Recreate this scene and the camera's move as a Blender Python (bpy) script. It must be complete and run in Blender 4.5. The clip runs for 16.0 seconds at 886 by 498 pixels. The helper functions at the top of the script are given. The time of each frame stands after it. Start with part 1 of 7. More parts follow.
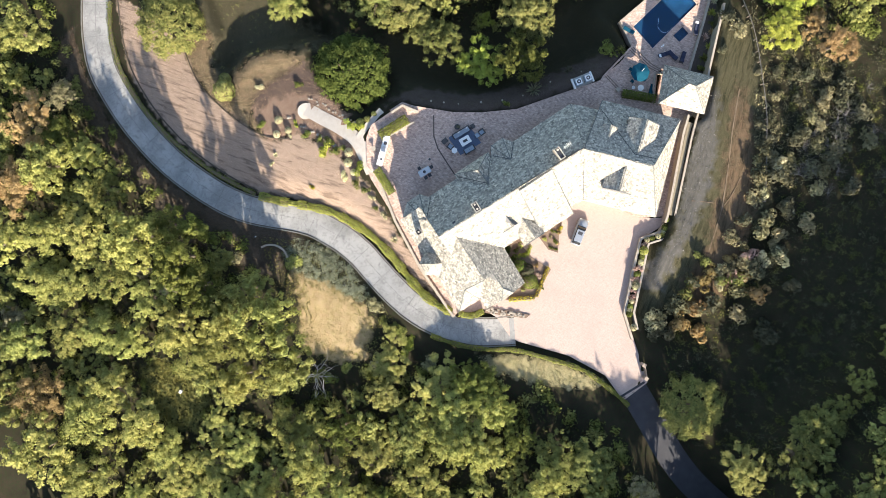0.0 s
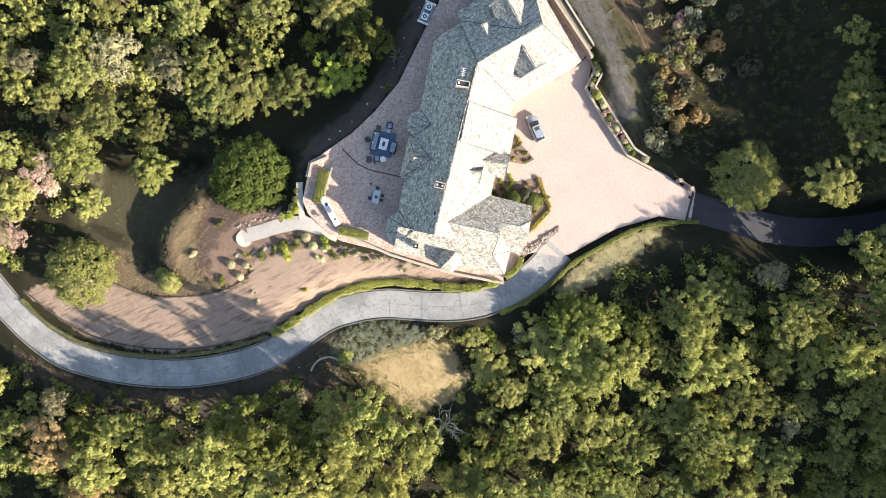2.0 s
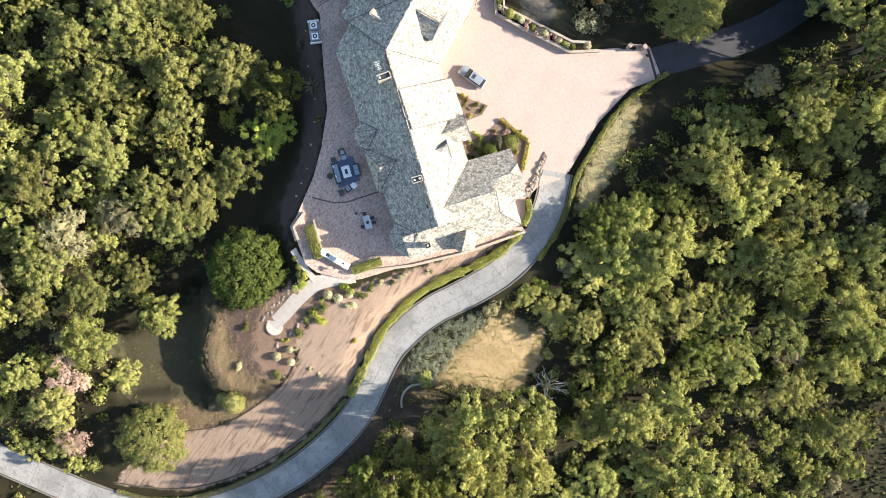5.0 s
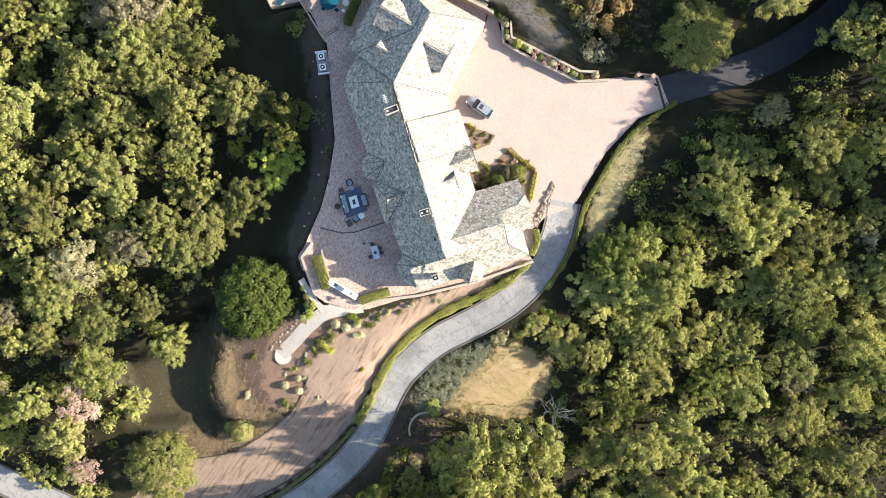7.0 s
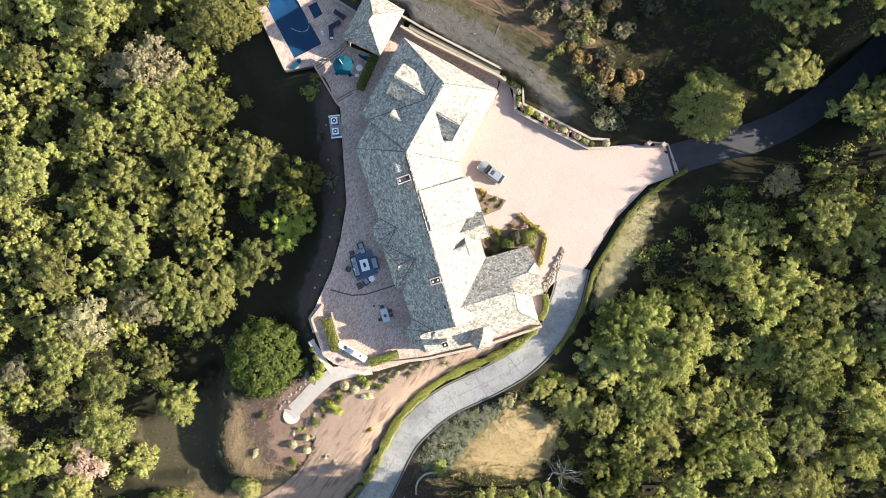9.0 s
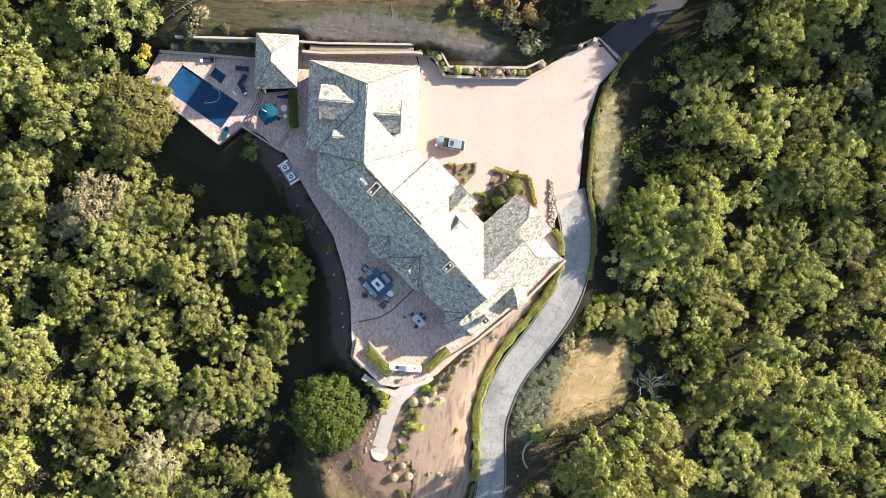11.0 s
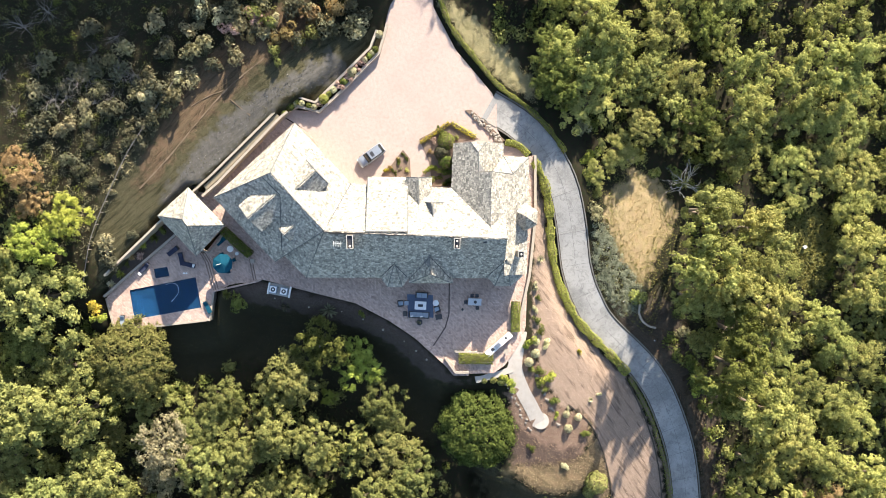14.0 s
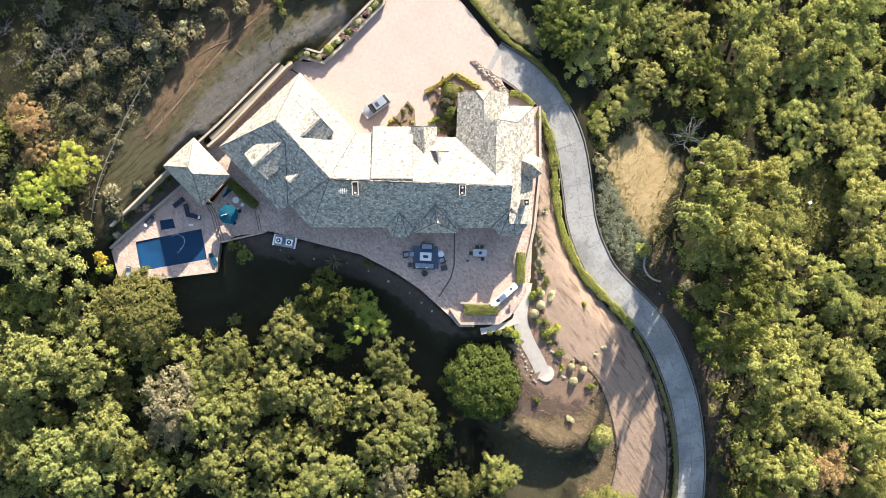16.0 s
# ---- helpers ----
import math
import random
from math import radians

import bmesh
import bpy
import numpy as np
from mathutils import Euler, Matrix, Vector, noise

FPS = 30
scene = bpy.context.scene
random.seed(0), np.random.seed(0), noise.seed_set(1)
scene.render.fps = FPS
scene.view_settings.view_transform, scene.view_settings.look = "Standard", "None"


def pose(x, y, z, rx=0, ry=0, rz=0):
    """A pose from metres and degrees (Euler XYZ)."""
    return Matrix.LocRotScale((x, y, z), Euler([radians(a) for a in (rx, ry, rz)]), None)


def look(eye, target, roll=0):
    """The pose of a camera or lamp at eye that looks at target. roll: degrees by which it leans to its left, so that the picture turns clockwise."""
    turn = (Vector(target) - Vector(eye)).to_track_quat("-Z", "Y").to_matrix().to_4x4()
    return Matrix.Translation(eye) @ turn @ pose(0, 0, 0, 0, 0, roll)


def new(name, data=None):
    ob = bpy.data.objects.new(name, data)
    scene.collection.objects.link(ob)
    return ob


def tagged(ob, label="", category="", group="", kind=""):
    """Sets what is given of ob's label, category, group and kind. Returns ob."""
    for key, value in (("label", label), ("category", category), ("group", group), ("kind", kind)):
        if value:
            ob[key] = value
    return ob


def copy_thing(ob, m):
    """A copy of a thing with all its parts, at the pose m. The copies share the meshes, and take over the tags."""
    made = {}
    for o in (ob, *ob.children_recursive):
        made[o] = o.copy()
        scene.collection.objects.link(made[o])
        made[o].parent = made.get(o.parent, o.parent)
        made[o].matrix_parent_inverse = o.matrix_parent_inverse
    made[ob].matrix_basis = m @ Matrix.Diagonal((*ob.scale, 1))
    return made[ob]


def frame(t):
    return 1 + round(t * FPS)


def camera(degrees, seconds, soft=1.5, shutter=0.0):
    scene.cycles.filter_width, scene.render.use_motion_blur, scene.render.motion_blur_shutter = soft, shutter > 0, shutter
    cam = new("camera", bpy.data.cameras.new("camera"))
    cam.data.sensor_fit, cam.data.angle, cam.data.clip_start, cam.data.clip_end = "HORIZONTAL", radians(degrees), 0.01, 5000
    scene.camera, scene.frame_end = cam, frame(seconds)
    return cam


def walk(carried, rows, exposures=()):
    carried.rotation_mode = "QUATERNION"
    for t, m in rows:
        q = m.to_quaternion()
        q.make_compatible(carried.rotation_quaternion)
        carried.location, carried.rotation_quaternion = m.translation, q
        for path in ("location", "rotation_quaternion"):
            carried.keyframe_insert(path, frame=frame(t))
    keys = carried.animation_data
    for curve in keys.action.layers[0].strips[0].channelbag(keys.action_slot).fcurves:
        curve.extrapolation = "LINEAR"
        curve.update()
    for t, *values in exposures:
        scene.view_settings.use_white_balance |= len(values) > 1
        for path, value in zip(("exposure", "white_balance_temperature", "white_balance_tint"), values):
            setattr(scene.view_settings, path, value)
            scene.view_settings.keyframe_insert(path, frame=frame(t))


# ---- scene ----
import collections

cam = camera(63.95, 16.0, 0.85)

PATH = [
    (0.0, pose(13.30, 1.89, 114.35, -2.22, -1.19, 146.49)),
    (0.5, pose(13.45, 1.91, 113.26, -2.03, -1.53, 138.22)),
    (1.0, pose(13.43, 2.27, 112.12, -1.75, -1.68, 126.00)),
    (1.5, pose(13.13, 2.21, 111.03, -1.70, -1.88, 114.27)),
    (2.0, pose(13.06, 2.13, 110.06, -1.55, -2.09, 101.98)),
    (2.5, pose(13.22, 2.54, 108.97, -1.23, -2.01, 90.09)),
    (3.0, pose(12.80, 2.10, 108.03, -1.25, -2.34, 79.56)),
    (3.5, pose(12.42, 2.55, 107.59, -1.62, -2.07, 75.46)),
    (4.1, pose(12.13, 2.96, 107.26, -2.00, -1.78, 72.12)),
    (4.7, pose(11.95, 3.20, 107.21, -2.28, -1.52, 71.17)),
    (5.4, pose(11.43, 3.50, 107.30, -2.48, -1.26, 71.51)),
    (6.0, pose(10.35, 3.96, 107.29, -2.54, -1.06, 71.71)),
    (6.5, pose(9.11, 4.48, 107.21, -2.55, -0.89, 71.49)),
    (7.0, pose(7.26, 4.89, 107.01, -2.55, -0.77, 71.17)),
    (7.5, pose(4.93, 5.34, 107.03, -2.52, -0.70, 70.98)),
    (8.0, pose(2.31, 6.06, 106.87, -2.58, -0.58, 70.97)),
    (8.5, pose(0.18, 6.42, 107.05, -2.24, -0.57, 71.90)),
    (9.1, pose(-1.30, 6.48, 107.24, -1.97, -0.56, 71.92)),
    (9.6, pose(-1.34, 6.22, 107.29, -1.94, -0.58, 69.64)),
    (10.0, pose(-0.98, 6.06, 107.21, -2.03, -0.64, 65.75)),
    (10.4, pose(-0.60, 6.12, 106.95, -2.20, -0.76, 59.58)),
    (10.8, pose(-0.48, 6.57, 106.49, -2.44, -0.97, 50.73)),
    (11.0, pose(-0.52, 6.93, 106.20, -2.58, -1.10, 45.56)),
    (11.5, pose(-0.62, 7.76, 105.83, -2.92, -1.44, 31.44)),
    (12.0, pose(-0.18, 7.51, 105.97, -2.43, -2.11, 15.95)),
    (12.5, pose(0.55, 7.68, 106.22, -2.16, -2.25, 3.92)),
    (13.0, pose(0.68, 7.81, 106.34, -2.23, -2.21, 1.12)),
    (13.5, pose(0.52, 7.71, 106.47, -2.30, -2.25, 0.48)),
    (14.0, pose(0.48, 7.14, 106.60, -2.30, -2.22, 0.16)),
    (14.5, pose(0.53, 6.05, 106.75, -2.27, -2.10, -0.07)),
    (15.0, pose(0.37, 4.47, 106.87, -2.29, -2.11, -0.14)),
    (15.5, pose(0.29, 2.44, 106.94, -2.35, -2.04, -0.14)),
    (16.0, pose(-0.00, 0.00, 107.02, -2.40, -2.07, 0.00)),
]
walk(cam, PATH)

# ---- light ----
SUN_AZ, SUN_EL = radians(18.5), radians(23.6)
world = bpy.data.worlds.new("sky")
scene.world = world
world.use_nodes = True
wn = world.node_tree.nodes
sky = wn.new("ShaderNodeTexSky")
sky.sky_type, sky.sun_disc, sky.sun_elevation, sky.sun_rotation = "NISHITA", False, SUN_EL, SUN_AZ
world.node_tree.links.new(sky.outputs[0], wn["Background"].inputs[0])
wn["Background"].inputs[1].default_value = 0.097
sun = new("sun", bpy.data.lights.new("sun", "SUN"))
sun.data.energy, sun.data.angle, sun.data.color = 4.6, radians(0.53), (1.0, 0.9, 0.765)
sun_way = Vector((math.sin(SUN_AZ) * math.cos(SUN_EL), math.cos(SUN_AZ) * math.cos(SUN_EL), math.sin(SUN_EL)))
sun.matrix_world = look(sun_way * 200, (0, 0, 0))
scene.view_settings.exposure = 1.96


# ---- materials ----
def material(name, build, rough=0.85, bump=0.0, bump_scale=20.0, metal=0.0):
    """A principled material; build(nodes, links) gives the socket or colour of its base."""
    m = bpy.data.materials.new(name)
    m.use_nodes = True
    n, l = m.node_tree.nodes, m.node_tree.links
    b = n["Principled BSDF"]
    b.inputs["Roughness"].default_value, b.inputs["Metallic"].default_value = rough, metal
    if rough > 0.88:
        b.inputs["Specular IOR Level"].default_value = 0.12
    c = build(n, l) if callable(build) else build
    if isinstance(c, tuple):
        b.inputs["Base Color"].default_value = (*c, 1)
    else:
        l.new(c, b.inputs["Base Color"])
    if bump:
        t, u = n.new("ShaderNodeTexNoise"), n.new("ShaderNodeBump")
        t.inputs["Scale"].default_value, t.inputs["Detail"].default_value = bump_scale, 4
        g = n.new("ShaderNodeNewGeometry")
        l.new(g.outputs["Position"], t.inputs["Vector"])
        u.inputs["Strength"].default_value, u.inputs["Distance"].default_value = bump, 0.05
        l.new(t.outputs[0], u.inputs["Height"])
        l.new(u.outputs[0], b.inputs["Normal"])
    return m


def noise_fac(n, l, scale, detail=4.0, lo=0.3, hi=0.7, dist=0.0, local=False):
    """A noise factor in world (or object) space, spread from lo..hi to 0..1."""
    t, r = n.new("ShaderNodeTexNoise"), n.new("ShaderNodeMapRange")
    t.inputs["Scale"].default_value, t.inputs["Detail"].default_value, t.inputs["Distortion"].default_value = scale, detail, dist
    if local:
        l.new(n.new("ShaderNodeTexCoord").outputs["Object"], t.inputs["Vector"])
    else:
        l.new(n.new("ShaderNodeNewGeometry").outputs["Position"], t.inputs["Vector"])
    r.inputs["From Min"].default_value, r.inputs["From Max"].default_value = lo, hi
    l.new(t.outputs[0], r.inputs["Value"])
    return r.outputs[0]


def mix(n, l, fac, a, b, mode="MIX"):
    m = n.new("ShaderNodeMix")
    m.data_type, m.blend_type = "RGBA", mode
    for v, i in ((fac, 0), (a, 6), (b, 7)):
        if isinstance(v, (int, float)):
            m.inputs[i].default_value = v
        elif isinstance(v, tuple):
            m.inputs[i].default_value = (*v, 1)
        else:
            l.new(v, m.inputs[i])
    return m.outputs[2]


def two_tone(a, b, scale, fine=None, fine_mix=0.35, c=None):
    """Two colours in large patches with a finer grain on top."""
    def build(n, l):
        out = mix(n, l, noise_fac(n, l, scale), a, b)
        if fine:
            out = mix(n, l, noise_fac(n, l, fine, 6), out, c or tuple(v * 0.6 for v in a))
            out = mix(n, l, fine_mix, mix(n, l, noise_fac(n, l, scale * 1.7), a, b), out)
        return out
    return build


def per_piece(colors, grain=30.0, amount=0.25, steps="LINEAR"):
    """Each loose piece takes a colour of its own from a short scale."""
    def build(n, l):
        g, r = n.new("ShaderNodeNewGeometry"), n.new("ShaderNodeValToRGB")
        r.color_ramp.interpolation = steps
        e = r.color_ramp.elements
        e[0].color, e[1].color = (*colors[0], 1), (*colors[-1], 1)
        for i, c in enumerate(colors[1:-1]):
            e.new((i + 1) / (len(colors) - 1)).color = (*c, 1)
        l.new(g.outputs["Random Per Island"], r.inputs[0])
        return mix(n, l, mix(n, l, noise_fac(n, l, grain), (0, 0, 0), (amount,) * 3), r.outputs[0], tuple(v * 0.5 for v in colors[0]))
    return build


def pavers(a, b, joint, wide, high, turn=0.0, worn=(0.5, 0.4, 0.34)):
    """Small laid pavers with joints, each a little different, and worn patches."""
    def build(n, l):
        g, v, t = n.new("ShaderNodeNewGeometry"), n.new("ShaderNodeMapping"), n.new("ShaderNodeTexBrick")
        v.inputs["Rotation"].default_value[2] = turn
        l.new(g.outputs["Position"], v.inputs[0])
        l.new(v.outputs[0], t.inputs["Vector"])
        t.inputs["Color1"].default_value, t.inputs["Color2"].default_value, t.inputs["Mortar"].default_value = (*a, 1), (*b, 1), (*joint, 1)
        t.inputs["Scale"].default_value, t.inputs["Brick Width"].default_value, t.inputs["Row Height"].default_value = 1.0, wide, high
        t.inputs["Mortar Size"].default_value = 0.012
        out = mix(n, l, mix(n, l, noise_fac(n, l, 2.6, 5, 0.35, 0.75), (0, 0, 0), (0.6,) * 3), t.outputs[0], worn)
        return mix(n, l, mix(n, l, noise_fac(n, l, 0.25, 3, 0.4, 0.7), (0, 0, 0), (0.3,) * 3), out, tuple(v * 0.8 for v in b))
    return build


def leaf_material(name, dark, light, third=None):
    """Leaves: a colour for each leaf and each plant, with light coming through."""
    m = bpy.data.materials.new(name)
    m.use_nodes = True
    n, l = m.node_tree.nodes, m.node_tree.links
    n.remove(n["Principled BSDF"])
    g, o = n.new("ShaderNodeNewGeometry"), n.new("ShaderNodeObjectInfo")
    c = mix(n, l, g.outputs["Random Per Island"], dark, light)
    c = mix(n, l, mix(n, l, noise_fac(n, l, 0.9, 3, 0.42, 0.62), (0, 0, 0), (0.4,) * 3), c, third or light)
    hsv, r = n.new("ShaderNodeHueSaturation"), n.new("ShaderNodeMapRange")
    r.inputs["To Min"].default_value, r.inputs["To Max"].default_value = 0.72, 1.3
    l.new(o.outputs["Random"], r.inputs["Value"])
    l.new(r.outputs[0], hsv.inputs["Value"])
    w, k = n.new("ShaderNodeTexWhiteNoise"), n.new("ShaderNodeMapRange")
    w.noise_dimensions = "1D"
    l.new(o.outputs["Random"], w.inputs["W"])
    l.new(w.outputs["Value"], k.inputs["Value"])
    k.inputs["To Min"].default_value, k.inputs["To Max"].default_value = 0.483, 0.51
    l.new(k.outputs[0], hsv.inputs["Hue"])
    l.new(c, hsv.inputs["Color"])
    d, t, s = n.new("ShaderNodeBsdfDiffuse"), n.new("ShaderNodeBsdfTranslucent"), n.new("ShaderNodeMixShader")
    l.new(hsv.outputs[0], d.inputs[0])
    l.new(hsv.outputs[0], t.inputs[0])
    s.inputs[0].default_value = 0.3
    l.new(d.outputs[0], s.inputs[1])
    l.new(t.outputs[0], s.inputs[2])
    l.new(s.outputs[0], n["Material Output"].inputs[0])
    return m


SLATE = material("slate_shingle", per_piece([(0.16, 0.15, 0.127), (0.55, 0.507, 0.413), (0.29, 0.272, 0.228), (0.64, 0.58, 0.47), (0.42, 0.388, 0.32), (0.19, 0.178, 0.15), (0.68, 0.615, 0.495)], 4.0, 0.75), 0.8)
CAP_SLATE = material("ridge_slate", two_tone((0.1, 0.105, 0.1), (0.17, 0.17, 0.16), 3.0, 25.0), 0.85)
UNDERLAY = material("roof_underlay", two_tone((0.16, 0.16, 0.16), (0.22, 0.21, 0.2), 2.0, 25.0), 0.9)
STUCCO = material("cream_stucco", two_tone((0.36, 0.3, 0.235), (0.42, 0.355, 0.28), 0.8, 40.0), 0.9, 0.3, 40)
CAP = material("pale_cap_stone", two_tone((0.37, 0.315, 0.25), (0.27, 0.235, 0.19), 1.5, 18.0), 0.85, 0.3, 30)
DRIVE_MAT = material("beige_pavers", pavers((0.42, 0.32, 0.27), (0.365, 0.275, 0.235), (0.25, 0.19, 0.16), 0.24, 0.12, 0.7, (0.45, 0.35, 0.3)), 0.85, 0.2, 30)
PATIO_MAT = material("red_brown_pavers", pavers((0.57, 0.405, 0.32), (0.25, 0.17, 0.136), (0.15, 0.11, 0.093), 0.36, 0.18, 0.78, (0.56, 0.43, 0.36)), 0.85, 0.25, 30)
ASPHALT = material("asphalt", two_tone((0.042, 0.042, 0.047), (0.06, 0.06, 0.064), 0.4, 20.0), 0.9, 0.3, 40)
PATH_MAT = material("pale_path", two_tone((0.45, 0.405, 0.355), (0.37, 0.335, 0.29), 0.8, 25.0), 0.9, 0.2, 40)
KERB = material("kerb_concrete", two_tone((0.4, 0.38, 0.34), (0.3, 0.29, 0.26), 1.0, 20.0), 0.9, 0.2, 30)
STONE = material("rubble_stone", per_piece([(0.1, 0.085, 0.07), (0.26, 0.23, 0.19), (0.17, 0.148, 0.125), (0.34, 0.3, 0.25)]), 0.9)
WHITE = material("white_paint", two_tone((0.78, 0.77, 0.74), (0.7, 0.69, 0.66), 2.0, 30.0, 0.15), 0.6)
DARK = material("dark_metal", two_tone((0.03, 0.03, 0.035), (0.05, 0.05, 0.055), 4.0, 40.0), 0.45)
WICKER = material("dark_wicker", two_tone((0.045, 0.04, 0.04), (0.07, 0.062, 0.06), 20.0, 90.0), 0.7, 0.4, 120)
CUSHION = material("grey_blue_cushion", two_tone((0.26, 0.31, 0.36), (0.32, 0.37, 0.42), 4.0, 60.0), 0.95)
NAVY = material("navy_cushion", two_tone((0.03, 0.035, 0.06), (0.045, 0.05, 0.08), 6.0, 60.0), 0.9)
TEAL = material("teal_canvas", two_tone((0.004, 0.05, 0.08), (0.006, 0.06, 0.095), 3.0, 60.0, 0.2), 0.9)
RUG = material("slate_blue_rug", two_tone((0.09, 0.12, 0.18), (0.14, 0.17, 0.23), 5.0, 50.0), 0.95)
TILE_BLUE = material("pool_plaster", two_tone((0.085, 0.215, 0.315), (0.105, 0.245, 0.345), 0.6, 12.0), 0.6)
WOOD = material("weathered_wood", two_tone((0.26, 0.2, 0.15), (0.34, 0.28, 0.22), 3.0, 40.0), 0.85, 0.3, 40)
SILVER = material("silver_car_paint", two_tone((0.27, 0.295, 0.33), (0.31, 0.335, 0.37), 2.0), 0.3, 0, 1, 0.35)
GLASS_DARK = material("tinted_glass", (0.015, 0.018, 0.02), 0.06)
RUBBER = material("black_rubber", (0.02, 0.02, 0.02), 0.85)
BARK = material("bark", two_tone((0.12, 0.09, 0.065), (0.2, 0.16, 0.12), 3.0, 20.0), 0.95, 0.6, 18)
# dead-tree grey is darkened for the slope's shade; fence rails share it
GREY_BARK = material("grey_dead_wood", two_tone((0.13, 0.12, 0.11), (0.22, 0.205, 0.19), 3.0, 20.0), 0.9)
PALE_BARK = material("bleached_wood", two_tone((0.42, 0.39, 0.35), (0.55, 0.52, 0.47), 3.0, 20.0), 0.9)
STEEL = material("stainless_steel", two_tone((0.5, 0.5, 0.5), (0.56, 0.56, 0.56), 5.0), 0.3, 0, 1, 0.9)

LEAF = {
    "olive": leaf_material("olive_leaves", (0.125, 0.146, 0.045), (0.36, 0.37, 0.112), (0.42, 0.39, 0.125)),
    "oak": leaf_material("oak_leaves", (0.1, 0.117, 0.039), (0.28, 0.286, 0.094), (0.31, 0.295, 0.098)),
    "dome": leaf_material("dense_oak_leaves", (0.068, 0.079, 0.024), (0.215, 0.215, 0.068), (0.245, 0.22, 0.072)),
    "silver": leaf_material("silver_leaves", (0.16, 0.18, 0.115), (0.33, 0.35, 0.25)),
    "green": leaf_material("green_leaves", (0.068, 0.087, 0.023), (0.190, 0.209, 0.057)),
    "bright": leaf_material("bright_leaves", (0.154, 0.194, 0.033), (0.397, 0.426, 0.089)),
    "tawny": leaf_material("tawny_leaves", (0.232, 0.169, 0.071), (0.401, 0.292, 0.132)),
    "grey": leaf_material("grey_leaves", (0.130, 0.126, 0.071), (0.354, 0.319, 0.176)),
    "pink": leaf_material("dry_pink_twigs", (0.309, 0.213, 0.171), (0.557, 0.395, 0.312)),
    "dark": leaf_material("dark_leaves", (0.044, 0.062, 0.016), (0.152, 0.175, 0.045)),
    "hedge": leaf_material("hedge_leaves", (0.118, 0.136, 0.032), (0.294, 0.306, 0.082)),
    # scrub leaves are dulled to stand in for shade on the north slope
    "scrub": leaf_material("scrub_leaves", (0.057, 0.058, 0.036), (0.155, 0.152, 0.094)),
    "pale": leaf_material("pale_shrub_leaves", (0.309, 0.308, 0.171), (0.557, 0.512, 0.312)),
    "yellow": leaf_material("yellow_flowers", (0.2, 0.19, 0.035), (0.52, 0.43, 0.06)),
}


# ---- mesh helpers ----
def mesh_from(name, verts, faces, mat=None, smooth=False):
    me = bpy.data.meshes.new(name)
    me.from_pydata([tuple(map(float, v)) for v in verts], [], [tuple(map(int, f)) for f in faces])
    if mat:
        me.materials.append(mat)
    if smooth:
        me.polygons.foreach_set("use_smooth", [True] * len(me.polygons))
    me.update()
    return me


def part(name, bm, mat, parent, label="", kind=""):
    """One mesh object under a thing or part, from a bmesh or a mesh."""
    me = bm
    if isinstance(bm, bmesh.types.BMesh):
        me = bpy.data.meshes.new(name)
        bm.to_mesh(me)
        bm.free()
    if mat and not me.materials:
        me.materials.append(mat)
    ob = new(name, me)
    ob.parent = parent
    return tagged(ob, label, kind=kind)


def thing(name, label, category, m=None, group="", kind=""):
    ob = new(name)
    ob.empty_display_size = 0.2
    if m is not None:
        ob.matrix_world = m
    return tagged(ob, label, category, group, kind)


def solid(name, bm, mat, label, category, group="", kind="", m=None):
    ob = part(name, bm, mat, None)
    if m is not None:
        ob.matrix_world = m
    return tagged(ob, label, category, group, kind)


def box(bm, x, y, z, lx, ly, lz, rz=0.0, bevel=0.0, taper=1.0):
    """A box on (x, y) with its foot at z, optionally bevelled and narrowed at the top."""
    vs = bmesh.ops.create_cube(bm, size=1.0)["verts"]
    for v in vs:
        k = taper if v.co.z > 0 else 1.0
        v.co = Vector((v.co.x * lx * k, v.co.y * ly * k, (v.co.z + 0.5) * lz))
    if bevel:
        es = list({e for v in vs for e in v.link_edges})
        r = bmesh.ops.bevel(bm, geom=es, offset=bevel, segments=2, affect="EDGES", profile=0.6)
        vs = list({v for f in r["faces"] for v in f.verts} | {v for v in vs if v.is_valid})
    bmesh.ops.transform(bm, matrix=Matrix.Translation((x, y, z)) @ Matrix.Rotation(rz, 4, "Z"), verts=vs)
    return bm


def tube(bm, x, y, z0, z1, r0, r1=None, n=10, cap=True):
    r1 = r0 if r1 is None else r1
    a = [bm.verts.new((x + r0 * math.cos(6.2832 * i / n), y + r0 * math.sin(6.2832 * i / n), z0)) for i in range(n)]
    b = [bm.verts.new((x + r1 * math.cos(6.2832 * i / n), y + r1 * math.sin(6.2832 * i / n), z1)) for i in range(n)]
    for i in range(n):
        bm.faces.new((a[i], a[(i + 1) % n], b[(i + 1) % n], b[i]))
    if cap:
        bm.faces.new(b)
        bm.faces.new(a[::-1])
    return bm


def limb(bm, p, q, r0, r1, n=6):
    """A tapered round bar from p to q."""
    p, q = Vector(p), Vector(q)
    m = (q - p).to_track_quat("Z", "Y").to_matrix()
    a = [bm.verts.new(p + m @ Vector((r0 * math.cos(6.2832 * i / n), r0 * math.sin(6.2832 * i / n), 0))) for i in range(n)]
    b = [bm.verts.new(q + m @ Vector((r1 * math.cos(6.2832 * i / n), r1 * math.sin(6.2832 * i / n), 0))) for i in range(n)]
    for i in range(n):
        bm.faces.new((a[i], a[(i + 1) % n], b[(i + 1) % n], b[i]))
    bm.faces.new(b)
    bm.faces.new(a[::-1])
    return bm


